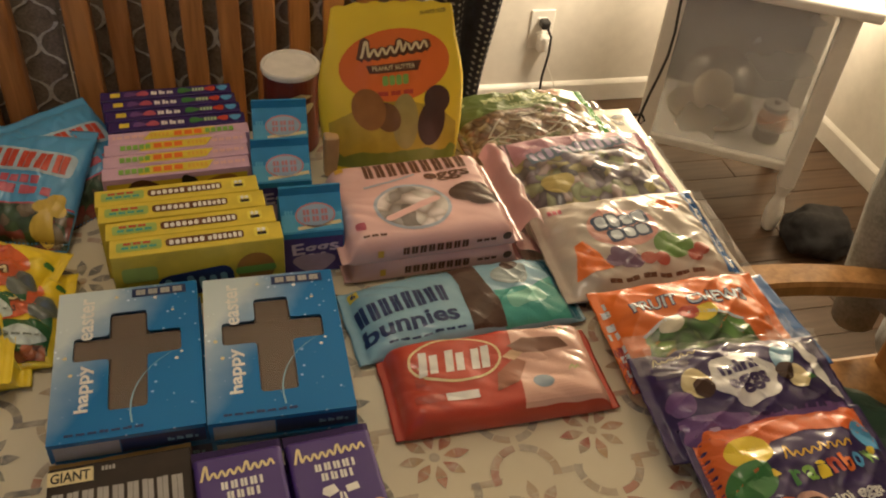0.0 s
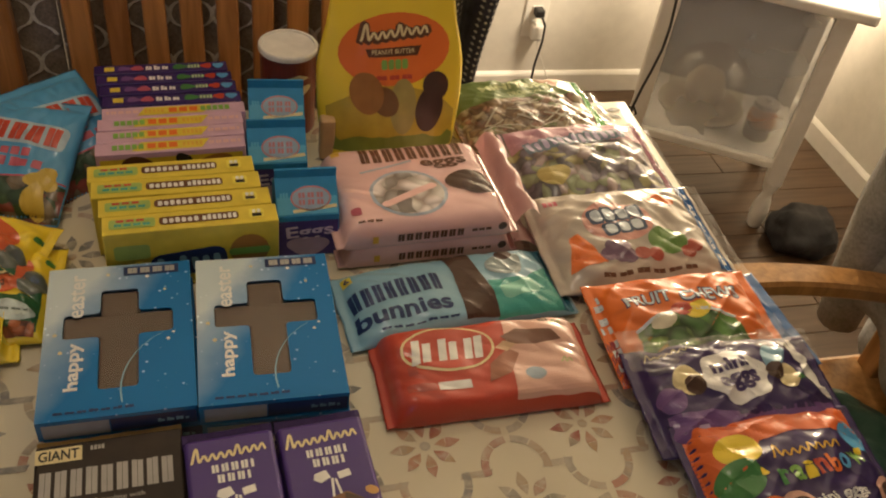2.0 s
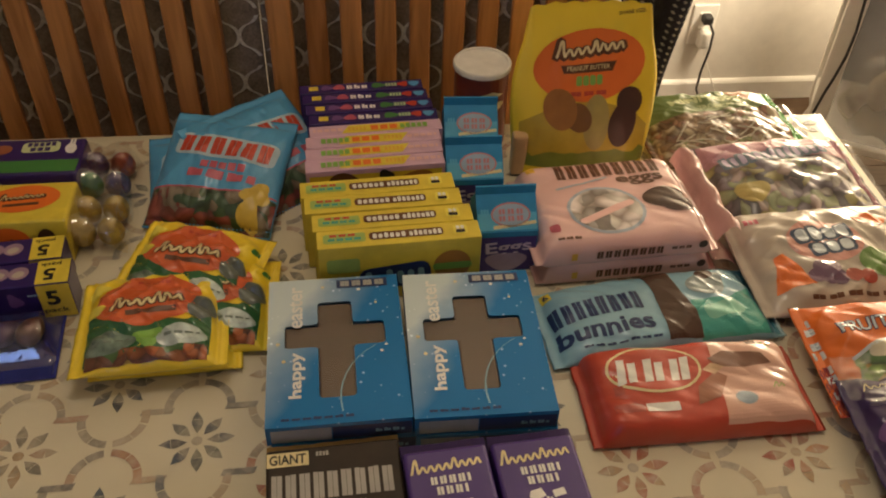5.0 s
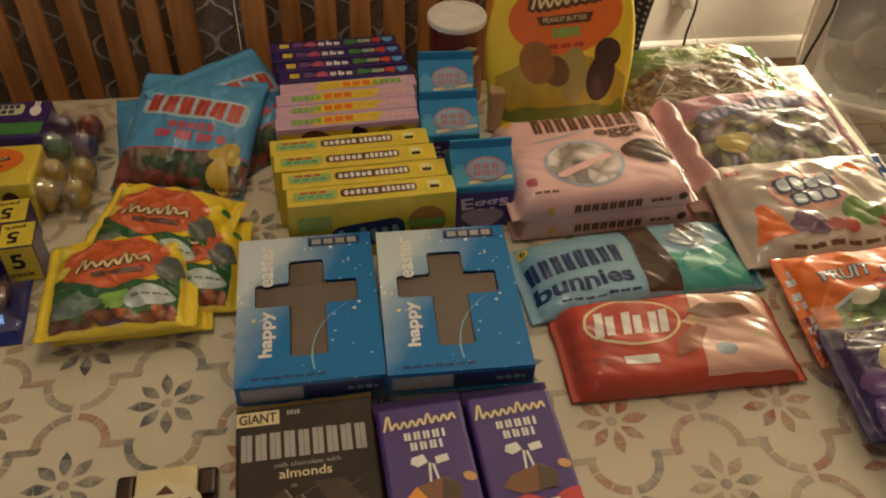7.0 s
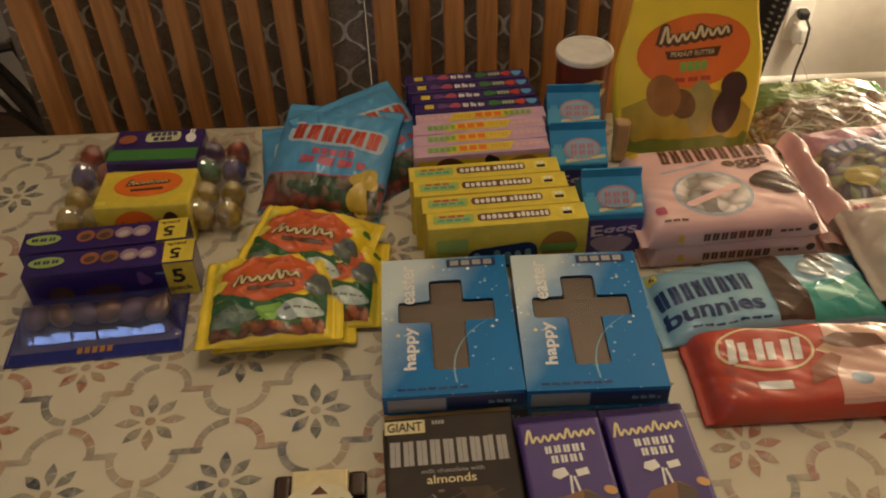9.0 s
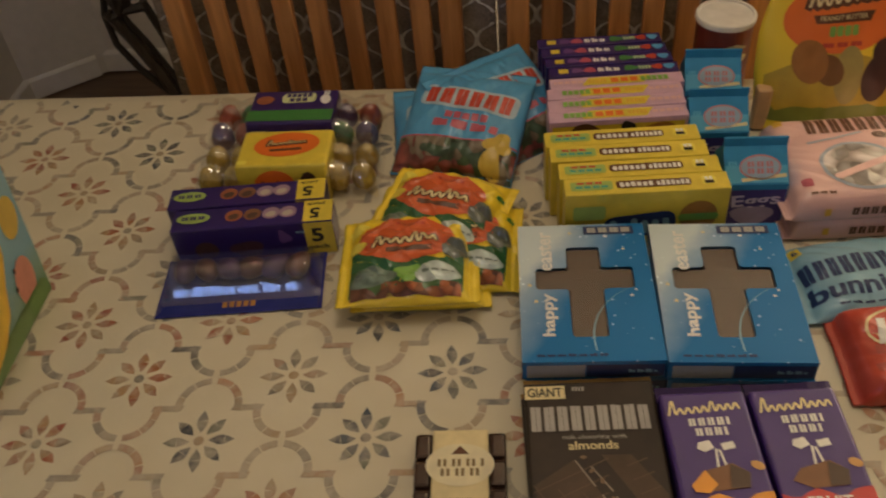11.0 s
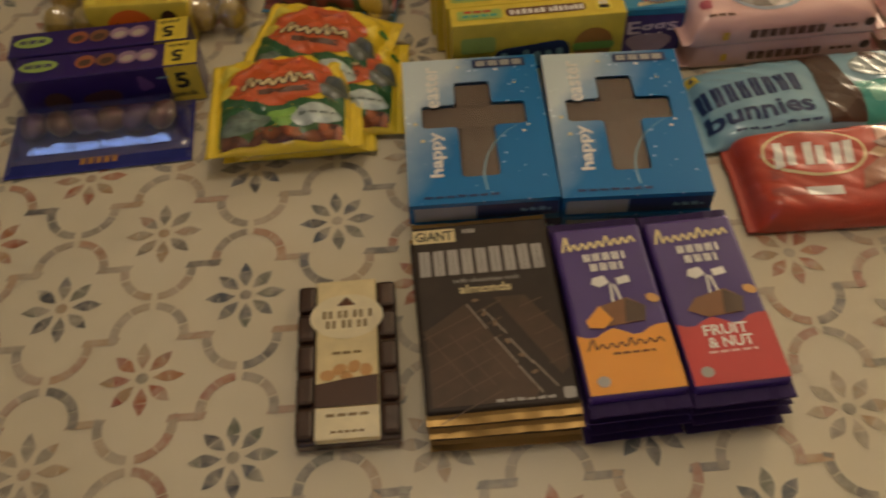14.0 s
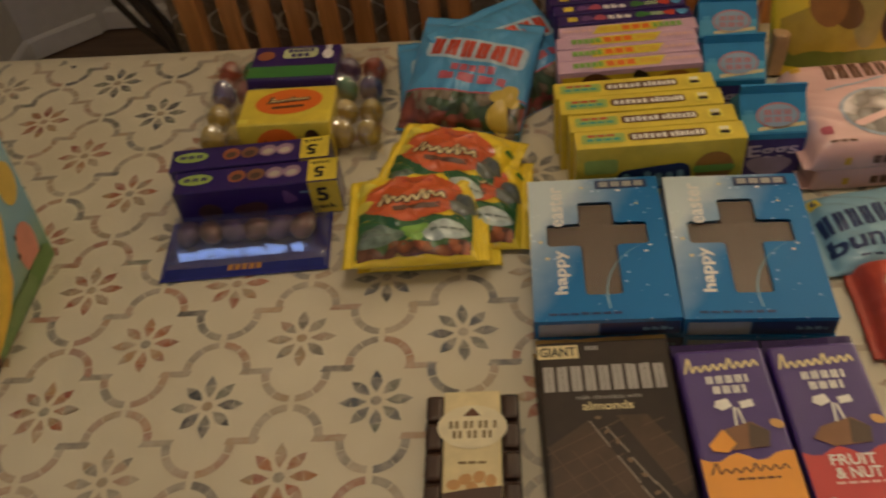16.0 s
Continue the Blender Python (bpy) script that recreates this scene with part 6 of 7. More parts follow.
lay("brand_shadow", bars(4, -0.016, 0.021, 0.074, 0.026, 4, seed=141, rounded=True, fill=1.05, uneven=0.2), plain("dark_slate_ink", (0.08, 0.11, 0.17), 0.6), wb, on, 0.0009)
lay("brand_shadow", bars(3, -0.012, -0.001, 0.056, 0.024, 4, seed=142, rounded=True, fill=1.05, uneven=0.2), plain("dark_slate_ink", (0.08, 0.11, 0.17)), wb, on, 0.0009)
lay("brand_mark", bars(4, -0.016, 0.021, 0.070, 0.020, 4, seed=141, rounded=True, fill=0.78, uneven=0.2), plain("ice_ink", (0.62, 0.68, 0.72), 0.4), wb, on, 0.0013)
lay("brand_mark", bars(3, -0.012, -0.001, 0.052, 0.018, 4, seed=142, rounded=True, fill=0.78, uneven=0.2), plain("ice_ink", (0.62, 0.68, 0.72)), wb, on, 0.0013)
lay("melon_picture", shape([(-0.098, -0.056), (-0.050, -0.050), (-0.074, -0.004), (-0.084, -0.006)]), ORANGE, wb, on, 0.0009)
gp = bmesh.new()
for k, (x, y) in enumerate(((-0.046, -0.040), (-0.032, -0.044), (-0.038, -0.030), (-0.027, -0.032), (-0.022, -0.046))):
    ellipse(x, y, 0.011, 0.009, 0, 16, gp)
lay("grape_picture", gp, plain("grape_print", (0.18, 0.10, 0.16), 0.3, coat=0.6), wb, on, 0.0011)
lay("apple_picture", ellipse(0.036, -0.028, 0.026, 0.020), plain("apple_print", (0.13, 0.26, 0.05), 0.3, coat=0.6), wb, on, 0.0009)
chr_ = bmesh.new()
for k, (x, y) in enumerate(((-0.004, -0.044), (0.012, -0.048), (0.058, -0.046), (0.070, -0.038))):
    ellipse(x, y, 0.010, 0.009, 0, 16, chr_)
lay("cherry_picture", chr_, plain("cherry_print", (0.40, 0.07, 0.04), 0.3, coat=0.6), wb, on, 0.0012)
lay("peach_picture", ellipse(0.054, 0.042, 0.022, 0.011, -10), ORANGE, wb, on, 0.0009)
lay("blue_edge", shape([(0.096, -0.070), (0.114, -0.070), (0.114, 0.076), (0.096, 0.076)]), film("cobalt_film", (0.03, 0.13, 0.36)), wb, on, 0.001)
lay("edge_mark", bars(9, 0.106, 0.0, 0.130, 0.010, 90, seed=143, fill=0.6, uneven=0.2), WHITE, wb, on, 0.0014)
lay("flag_mark", bars(3, -0.086, 0.058, 0.020, 0.009, seed=144), plain("rose_ink", (0.50, 0.10, 0.14)), wb, on)
lay("small_print", bars(12, 0.000, -0.066, 0.130, 0.006, 0, seed=145, uneven=0.3), brown_ink, wb, on)
clear_sleeve(wb, 0.04, 0.16, 0.003, 0.115, 0.0, 7)

fb, on = bag("candy_bag", "bright blue edged bag under the fruit chews", "candy bag", on_table(0.466, 0.856, 21, 0.002), 0.200, 0.150, 0.012, film("cobalt_film", (0.03, 0.13, 0.36)), 24, "bags along the table end", crease=0.002)
CHEW = [(0.0, (0.10, 0.26, 0.04)), (0.3, (0.20, 0.36, 0.07)), (0.55, (0.05, 0.14, 0.03)), (0.75, (0.50, 0.34, 0.08)), (0.9, (0.14, 0.30, 0.06))]
fc, on = bag("candy_bag", "orange glossy bag of fruit chews with a clear window", "candy bag", on_table(0.4270, 0.8360, 18.5, 0.018, 6), 0.212, 0.138, 0.026, ORANGE, 25, "bags along the table end", seal=0.013, lump=0.0028, crease=0.0045)
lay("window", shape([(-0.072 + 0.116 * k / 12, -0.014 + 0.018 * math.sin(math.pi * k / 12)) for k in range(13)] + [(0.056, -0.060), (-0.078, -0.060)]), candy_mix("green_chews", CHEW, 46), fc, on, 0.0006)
lay("window_rim", shape([(-0.074 + 0.120 * k / 12, -0.011 + 0.019 * math.sin(math.pi * k / 12)) for k in range(13)] + [(0.044 - 0.116 * k / 12, -0.014 + 0.018 * math.sin(math.pi * (12 - k) / 12)) for k in range(13)]), plain("ice_ink", (0.62, 0.68, 0.72)), fc, on, 0.0011)
lay("sweet_picture", ellipse(0.004, 0.002, 0.016, 0.010, 15), YELLOW, fc, on, 0.0011)
lay("sweet_picture", ellipse(-0.014, 0.006, 0.012, 0.009, 0), RED, fc, on, 0.0012)
lay("sweet_picture", ellipse(-0.040, -0.006, 0.016, 0.010, 20), plain("pale_chew", (0.55, 0.50, 0.36), 0.3, coat=0.6), fc, on, 0.0011)
lay("lettering", words("FRUIT", -0.046, 0.026, 0.056, 0.016, 2, 0.05), NAVY, fc, on, 0.0008)
lay("lettering", words("FRUIT", -0.046, 0.026, 0.054, 0.014, 2, 0.015), plain("ice_ink", (0.62, 0.68, 0.72)), fc, on, 0.0012)
lay("lettering", words("CHEWS", 0.030, 0.024, 0.076, 0.020, 0, 0.05), NAVY, fc, on, 0.0008)
lay("lettering", words("CHEWS", 0.030, 0.024, 0.074, 0.017, 0, 0.015), plain("ice_ink", (0.62, 0.68, 0.72)), fc, on, 0.0012)
lay("edge_mark", bars(8, -0.098, -0.005, 0.120, 0.012, 90, seed=151, fill=0.6, uneven=0.3), plain("ice_ink", (0.62, 0.68, 0.72)), fc, on)
lay("edge_mark", rect(-0.099, -0.040, 0.012, 0.060), plain("wine_ink", (0.30, 0.04, 0.05), 0.3), fc, on, 0.0009)
clear_sleeve(fc, 0.20, 0.05, 0.024, 0.0, -0.035, 9)

me_, on = bag("candy_bag", "deep purple glossy bag of sugar-coated mini eggs", "candy bag", on_table(0.4660, 0.7430, 16.5, 0.020, 5), 0.222, 0.128, 0.027, DEEP, 26, "bags along the table end", seal=0.013, lump=0.0025, crease=0.005)
lay("violet_band", shape([(-0.096, -0.058), (0.096, -0.058), (0.090, -0.030), (0.0, -0.036), (-0.092, -0.024)]), VIOLET, me_, on)
cl = bmesh.new()
shape([(-0.010 + 0.038 * math.cos(a) * (1 + 0.08 * math.sin(6 * a)), 0.006 + 0.031 * math.sin(a) * (1 + 0.08 * math.sin(6 * a))) for a in [2 * math.pi * k / 36 for k in range(36)]], cl)
lay("white_cloud", cl, WHITE, me_, on, 0.0008)
lay("lettering", words("mini", -0.014, 0.019, 0.044, 0.016, 8, 0.045), DEEP, me_, on, 0.0013, label="purple lettering reading mini")
lay("lettering", words("eggs", -0.008, -0.003, 0.050, 0.020, 10, 0.045), DEEP, me_, on, 0.0013, label="purple lettering reading eggs")
for k, (x, y, a, b2, mt) in enumerate(((-0.062, 0.008, 0.014, 0.018, CREAM), (-0.084, -0.010, 0.013, 0.015, VIOLET), (-0.058, 0.000, 0.010, 0.011, COCOA), (0.042, 0.026, 0.018, 0.012, PALE), (0.048, -0.002, 0.014, 0.011, CREAM), (0.036, 0.006, 0.010, 0.009, COCOA))):
    lay("egg_picture", ellipse(x, y, a, b2, 20 * k), mt, me_, on, 0.0008 + 0.0002 * k)
lay("figure_picture", ellipse(0.082, -0.004, 0.014, 0.021, 14), WHITE, me_, on, 0.0010)
lay("figure_picture", ellipse(0.076, 0.026, 0.011, 0.011, 20), WHITE, me_, on, 0.0011)
lay("figure_picture", ellipse(0.069, 0.042, 0.004, 0.011, 12), WHITE, me_, on, 0.0012)
lay("figure_picture", ellipse(0.080, 0.043, 0.004, 0.011, -8), WHITE, me_, on, 0.0013)
lay("figure_picture", ellipse(0.090, -0.020, 0.010, 0.007, 0), WHITE, me_, on, 0.0014)
lay("leaf_mark", shape([(0.050, -0.010), (0.066, -0.006), (0.060, 0.002), (0.048, -0.004)]), GREEN, me_, on, 0.0015)
lay("brand_mark", bars(7, -0.066, 0.048, 0.050, 0.010, 4, seed=161, slant=0.3, rounded=True, uneven=0.5, fill=0.5), CREAM, me_, on)
lay("small_print", bars(14, 0.020, -0.034, 0.090, 0.007, 0, seed=162, uneven=0.2), DEEP, me_, on, 0.0012)
lay("stamp", rect(-0.064, -0.048, 0.012, 0.012, 0, 0.002), plain("lavender_ink", (0.60, 0.52, 0.70)), me_, on, 0.0011)
clear_sleeve(me_, 0.20, 0.04, 0.026, 0.0, 0.040, 11)

rm, on = bag("candy_bag", "orange and purple glossy bag of rainbow mini eggs", "candy bag", on_table(0.506, 0.632, 17, 0.016, 5), 0.206, 0.170, 0.030, DEEP, 27, "bags along the table end", seal=0.013, lump=0.002, crease=0.0045)
lay("orange_header", shape([(-0.094, 0.080), (0.094, 0.080), (0.094, 0.030), (0.066, 0.044), (0.020, 0.054), (-0.030, 0.046), (-0.060, 0.016), (-0.080, -0.060), (-0.096, -0.060)]), film("vivid_orange_film", (0.70, 0.13, 0.02)), rm, on)
lay("blue_corner", shape([(-0.020, -0.080), (0.095, -0.080), (0.095, -0.030), (0.050, -0.052), (0.010, -0.062)]), SKY, rm, on, 0.0008)
lay("blue_corner", ellipse(0.076, 0.040, 0.020, 0.018), SKY, rm, on, 0.0008)
lay("violet_band", shape([(-0.014, -0.040), (0.056, -0.034), (0.050, -0.050), (0.012, -0.058)]), VIOLET, rm, on, 0.0010)
lay("brand_mark", bars(8, 0.010, 0.032, 0.076, 0.018, 4, seed=171, slant=0.3, rounded=True, uneven=0.55, fill=0.5), plain("gold_ink", (0.70, 0.42, 0.05)), rm, on, 0.0010)
for k, ch in enumerate("rainbow"):
    lay("lettering", words(ch, -0.026 + 0.0142 * k, 0.004 + 0.0018 * k, 0.0125, 0.016 if ch != "b" else 0.020, 5, 0.03), (GREEN, LEAF, YELLOW, RED, ORANGE, SKY, LEAF)[k], rm, on, 0.0012, label="one coloured letter")
lay("lettering", words("mini eggs", 0.020, -0.022, 0.066, 0.014, 5, 0.03), WHITE, rm, on, 0.0012, label="white lettering reading mini eggs")
for k, (x, y, a, b2, mt) in enumerate(((-0.056, 0.040, 0.022, 0.017, YELLOW), (-0.066, 0.010, 0.022, 0.019, GREEN), (-0.068, -0.026, 0.012, 0.020, YELLOW), (-0.048, -0.034, 0.020, 0.024, ORANGE), (-0.024, -0.030, 0.018, 0.021, SALMON), (-0.024, -0.030, 0.013, 0.014, COCOA), (0.080, -0.022, 0.017, 0.016, SALMON), (0.080, -0.022, 0.011, 0.010, COCOA), (-0.036, -0.064, 0.026, 0.015, GREEN))):
    lay("egg_picture", ellipse(x, y, a, b2, 15 * k), mt, rm, on, 0.0009 + 0.0002 * k)
for k, (x, y) in enumerate(((-0.044, 0.012), (0.066, 0.022))):
    lay("star_mark", ellipse(x, y, 0.004, 0.004, wob=0.2), YELLOW, rm, on, 0.0018)


# ---- blue gummy bags, three leaning on each other ----
GUMMY = [(0.0, (0.05, 0.10, 0.03)), (0.3, (0.26, 0.06, 0.04)), (0.5, (0.22, 0.17, 0.10)), (0.7, (0.05, 0.10, 0.05)), (0.85, (0.28, 0.23, 0.16))]


def blue_gummies(m, seed, full=True):
    ob, on = bag("candy_bag", "sky-blue bag of gummy sweets with a clear lower window", "candy bag", m, 0.160, 0.174, 0.024, film("gummy_blue_film", (0.08, 0.33, 0.58)), seed, "blue gummy bags", seal=0.012, ends="y", crease=0.0022)
    lay("brand_shadow", rect(0.004, 0.026, 0.132, 0.034, -4, 0.008), plain("pale_sky_ink", (0.42, 0.56, 0.64), 0.4), ob, on, 0.0007)
    lay("brand_mark", bars(12, 0.004, 0.026, 0.122, 0.026, -4, seed=181, fill=0.72, uneven=0.02), RED, ob, on, 0.0012)
    lay("sub_mark", bars(5, 0.006, -0.001, 0.060, 0.011, -3, seed=182, fill=0.8, uneven=0.2), plain("rose_ink", (0.50, 0.10, 0.14)), ob, on)
    lay("sub_mark", bars(7, 0.006, -0.015, 0.090, 0.012, -3, seed=183, fill=0.8, uneven=0.2), plain("rose_ink", (0.50, 0.10, 0.14)), ob, on)
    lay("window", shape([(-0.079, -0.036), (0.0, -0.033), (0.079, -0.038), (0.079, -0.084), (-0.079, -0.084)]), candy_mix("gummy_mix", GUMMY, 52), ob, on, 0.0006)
    lay("window_rim", rect(0, -0.0345, 0.157, 0.0022), plain("rose_ink", (0.50, 0.10, 0.14)), ob, on, 0.001)
    lay("yellow_figure", ellipse(0.050, -0.060, 0.013, 0.022, 8, wob=0.18), plain("mustard_ink", (0.58, 0.40, 0.05), 0.35), ob, on, 0.0012)
    lay("yellow_figure", ellipse(0.056, -0.034, 0.017, 0.013, 20, wob=0.25), plain("mustard_ink", (0.58, 0.40, 0.05)), ob, on, 0.0014)
    return ob


gh = blue_gummies(on_table(-0.380, 0.955, 3.5, 0.032, 21), 31)
copy_thing(gh, on_table(-0.342, 1.002, 52, 0.028, 26))
copy_thing(gh, on_table(-0.400, 0.962, 22, 0.004, 16))

# ---- yellow pouches of chocolate eggs ----
EGGS = [(0.0, (0.30, 0.10, 0.03)), (0.3, (0.16, 0.06, 0.03)), (0.5, (0.45, 0.12, 0.03)), (0.7, (0.10, 0.20, 0.06)), (0.88, (0.50, 0.36, 0.06))]


def yellow_pouch(m, seed):
    ob, skin = bag("candy_bag", "yellow glossy bag of peanut butter eggs with an orange oval", "candy bag", m @ pose(0, 0.012, 0), 0.156, 0.134, 0.024, YELLOW, seed, "yellow egg bags", seal=0.012, crease=0.0050, lump=0.003)
    on = lambda x, y, o: skin(x, y - 0.012, o)
    lay("green_field", shape([(-0.064, -0.046), (0.060, -0.046), (0.062, 0.004), (0.040, -0.006), (-0.030, -0.004), (-0.062, 0.014)]), film("bottle_green_ink", (0.022, 0.125, 0.040)), ob, on)
    lay("egg_picture", shape([(-0.062, -0.051), (0.058, -0.051), (0.059, -0.036), (0.0, -0.039), (-0.062, -0.034)]), candy_mix("foil_egg_mix", EGGS, 62), ob, on, 0.0009)
    lay("brand_oval", ellipse(-0.003, 0.026, 0.055, 0.037, 6), film("vermilion_ink", (0.66, 0.12, 0.03)), ob, on, 0.0011)
    lay("brand_shadow", bars(7, -0.002, 0.023, 0.072, 0.025, 8, seed=191, slant=0.3, rounded=True, uneven=0.35, fill=1.0), brown_ink, ob, on, 0.0015)
    lay("brand_mark", bars(7, -0.002, 0.023, 0.072, 0.025, 8, seed=191, slant=0.3, rounded=True, uneven=0.35, fill=0.6), CREAM, ob, on, 0.0019)
    lay("brown_ribbon", rect(0.002, 0.006, 0.050, 0.0060, 6), brown_ink, ob, on, 0.0015)
    lay("red_mark", bars(5, 0.002, 0.050, 0.034, 0.004, 4, seed=192), RED, ob, on, 0.0015)
    lay("egg_picture", ellipse(0.052, 0.010, 0.014, 0.013, 20), plain("foil_teal", (0.13, 0.15, 0.12), 0.3, coat=0.6), ob, on, 0.0015)
    for x, y, a, mt in ((0.034, -0.027, 0.024, plain("foil_pale", (0.40, 0.47, 0.44), 0.3, coat=0.6, grain=0.35, scale=90)), (-0.036, -0.029, 0.026, plain("foil_sage", (0.17, 0.24, 0.19), 0.3, coat=0.6, grain=0.4, scale=90))):
        lay("foil_mark", ellipse(x, y, a, 0.0115, 3, wob=0.08), mt, ob, on, 0.0014)
        lay("foil_mark", bars(7, x, y + 0.001, a * 1.5, 0.0026, 3, seed=195), plain("foil_ink", (0.16, 0.20, 0.17), 0.4), ob, on, 0.0018)
    lay("leaf_mark", ellipse(0.001, -0.027, 0.014, 0.011, 10, wob=0.2), LEAF, ob, on, 0.0013)
    lay("flower_mark", ellipse(-0.058, 0.020, 0.010, 0.010, 0, wob=0.25), plain("lemon_ink", (0.82, 0.70, 0.10)), ob, on, 0.0013)
    lay("flower_mark", ellipse(-0.058, 0.050, 0.012, 0.009, 0, wob=0.25), plain("lemon_ink", (0.82, 0.70, 0.10)), ob, on, 0.0013)
    lay("leaf_mark", ellipse(0.064, 0.049, 0.005, 0.003, 40), GREEN, ob, on)
    return ob


yb = yellow_pouch(on_table(-0.3555, 0.7800, -1.0, 0.016, 4), 41)
copy_thing(yb, on_table(-0.362, 0.772, 5, 0.0) @ pose(0, 0.012, 0))
copy_thing(yb, on_table(-0.322, 0.744, 15, 0.004, 3) @ pose(0, 0.012, 0))
copy_thing(yb, on_table(-0.352, 0.720, 199, 0.0))
copy_thing(yb, on_table(-0.3545, 0.6900, 19.5, 0.024) @ pose(0, 0.012, 0))


# ---- long purple boxes of five eggs ----
def five_box(m):
    ob = thing("egg_box", "long dark purple card box of five eggs with yellow ends", "candy box", m, "five-egg boxes")
    w, d, h = 0.190, 0.038, 0.050
    part("carton", box(w, d, h, 0, 0, 0, 0.001, 1), plain("royal_purple_card", (0.030, 0.014, 0.13), 0.3, coat=0.5), ob)
    z, f = flat(h), face_front(-d / 2)
    lay("yellow_end", rect(0.0775, 0, 0.034, d - 0.001), YELLOW_CARD, ob, z)
    lay("yellow_end", rect(0.0775, h / 2, 0.034, h - 0.002), YELLOW_CARD, ob, f)
    lay("lettering", words("5", 0.074, -0.004, 0.012, 0.018, 180, 0.03), BLACK, ob, z, 0.0009)
    lay("lettering", words("pack", 0.074, 0.012, 0.022, 0.007, 180, 0.015), BLACK, ob, z, 0.0009)
    lay("lettering", words("5", 0.075, 0.030, 0.014, 0.021, 0, 0.03), BLACK, ob, f, 0.0009)
    lay("lettering", words("pack", 0.075, 0.011, 0.026, 0.009, 0, 0.015), BLACK, ob, f, 0.0009)
    lay("brand_plate", ellipse(-0.070, 0.002, 0.020, 0.009), plain("lime_ink", (0.36, 0.50, 0.12)), ob, z)
    lay("brand_mark", bars(6, -0.070, 0.002, 0.030, 0.006, seed=201, fill=0.6), plain("purple_card", (0.035, 0.015, 0.13)), ob, z, 0.0009)
    for k, (x, mt) in enumerate(((-0.022, plain("rust_print", (0.36, 0.12, 0.05), 0.35)), (0.000, plain("chunk_print", (0.24, 0.11, 0.05))), (0.022, plain("mauve_print", (0.34, 0.22, 0.30), 0.35)), (0.042, plain("mauve_print", (0.34, 0.22, 0.30))))):
        lay("egg_picture", ellipse(x, 0.002, 0.0105, 0.010, 20), mt, ob, z)
        lay("egg_picture", ellipse(x, 0.000, 0.0065, 0.005, 20), plain("fondant_print", (0.50, 0.44, 0.36), 0.4) if k > 1 else CHOC, ob, z, 0.0009)
    lay("egg_picture", ellipse(-0.058, 0.018, 0.014, 0.013), COCOA, ob, f)
    lay("egg_picture", ellipse(-0.010, 0.016, 0.020, 0.012, wob=0.1), plain("umber_print", (0.075, 0.03, 0.03), 0.4), ob, f)
    lay("small_print", bars(4, 0.056, 0.036, 0.012, 0.003, seed=203), PALE, ob, f)
    lay("figure_picture", ellipse(0.036, 0.030, 0.007, 0.010, 20, wob=0.2), VIOLET, ob, f)
    return ob


fv = five_box(on_table(-0.556, 0.703, 22))
copy_thing(fv, on_table(-0.582, 0.737, 22))

# ---- clear blister of purple eggs ----
bl = thing("egg_blister", "clear plastic blister of small purple foil eggs on a blue card", "candy pack", on_table(-0.545, 0.640, 21.5))
violet_card = plain("violet_card", (0.03, 0.035, 0.22), 0.25, coat=0.6)
part("card", box(0.190, 0.092, 0.0016, 0, 0, 0, 0.0004, 1), violet_card, bl)


def egg_form(a, b2, n=2):
    bm = bmesh.new()
    bmesh.ops.create_icosphere(bm, subdivisions=3, radius=1.0)
    for v in bm.verts:
        k = 1 - 0.16 * v.co.z
        v.co = Vector((v.co.x * a * k, v.co.y * a * k, v.co.z * b2)) * (1 + 0.02 * noise.noise(v.co * 5))
    return bm


foil_purple = plain("purple_foil", (0.10, 0.055, 0.16), 0.45, metal=0.3, grain=0.3, scale=120, relief=0.002)
foil_rose = plain("rose_foil", (0.17, 0.08, 0.08), 0.3, metal=0.5, grain=0.3, scale=120, relief=0.002)
for k in range(6):
    e = part("egg", egg_form(0.0128, 0.018), (foil_purple, foil_rose)[k % 2], bl, "foil-wrapped egg", smooth=True)
    e.matrix_basis = pose(-0.066 + 0.0265 * k, 0.010, 0.0165, 80, 0, 30 * k)
shell = bmesh.new()
prof = [(-0.042, 0.002), (-0.024, 0.0022), (-0.021, 0.007), (-0.017, 0.014), (-0.012, 0.021), (-0.007, 0.027), (0.000, 0.0305), (0.008, 0.0315), (0.024, 0.031), (0.032, 0.024), (0.036, 0.0025), (0.044, 0.002)]
cols_ = []
for k in range(73):
    t = k / 72
    x = -0.092 + 0.184 * t
    pod = abs(math.sin((t - 0.055) / 0.89 * math.pi * 6)) ** 0.3
    lift = min(1, max(0, min(t, 1 - t) / 0.07)) * (0.990 + 0.010 * pod)
    cols_.append([shell.verts.new((x, y + (0.0005 * (1 - pod) if -0.026 < y < -0.005 else 0.0), 0.002 + (zz - 0.002) * lift)) for y, zz in prof])
for a, b2 in zip(cols_, cols_[1:]):
    for j in range(len(prof) - 1):
        shell.faces.new((a[j], a[j + 1], b2[j + 1], b2[j]))
part("clear_shell", shell, CLEARER, bl, "glossy clear plastic shell", smooth=True)
z = flat(0.0017)
lay("label_strip", rect(0.0, -0.036, 0.180, 0.014), plain("deep_blue_card", (0.02, 0.03, 0.20), 0.25, coat=0.6), bl, z)
lay("brand_mark", bars(5, 0.0, -0.033, 0.040, 0.009, seed=211, fill=0.7), plain("bun_print", (0.40, 0.19, 0.04)), bl, z, 0.0009)


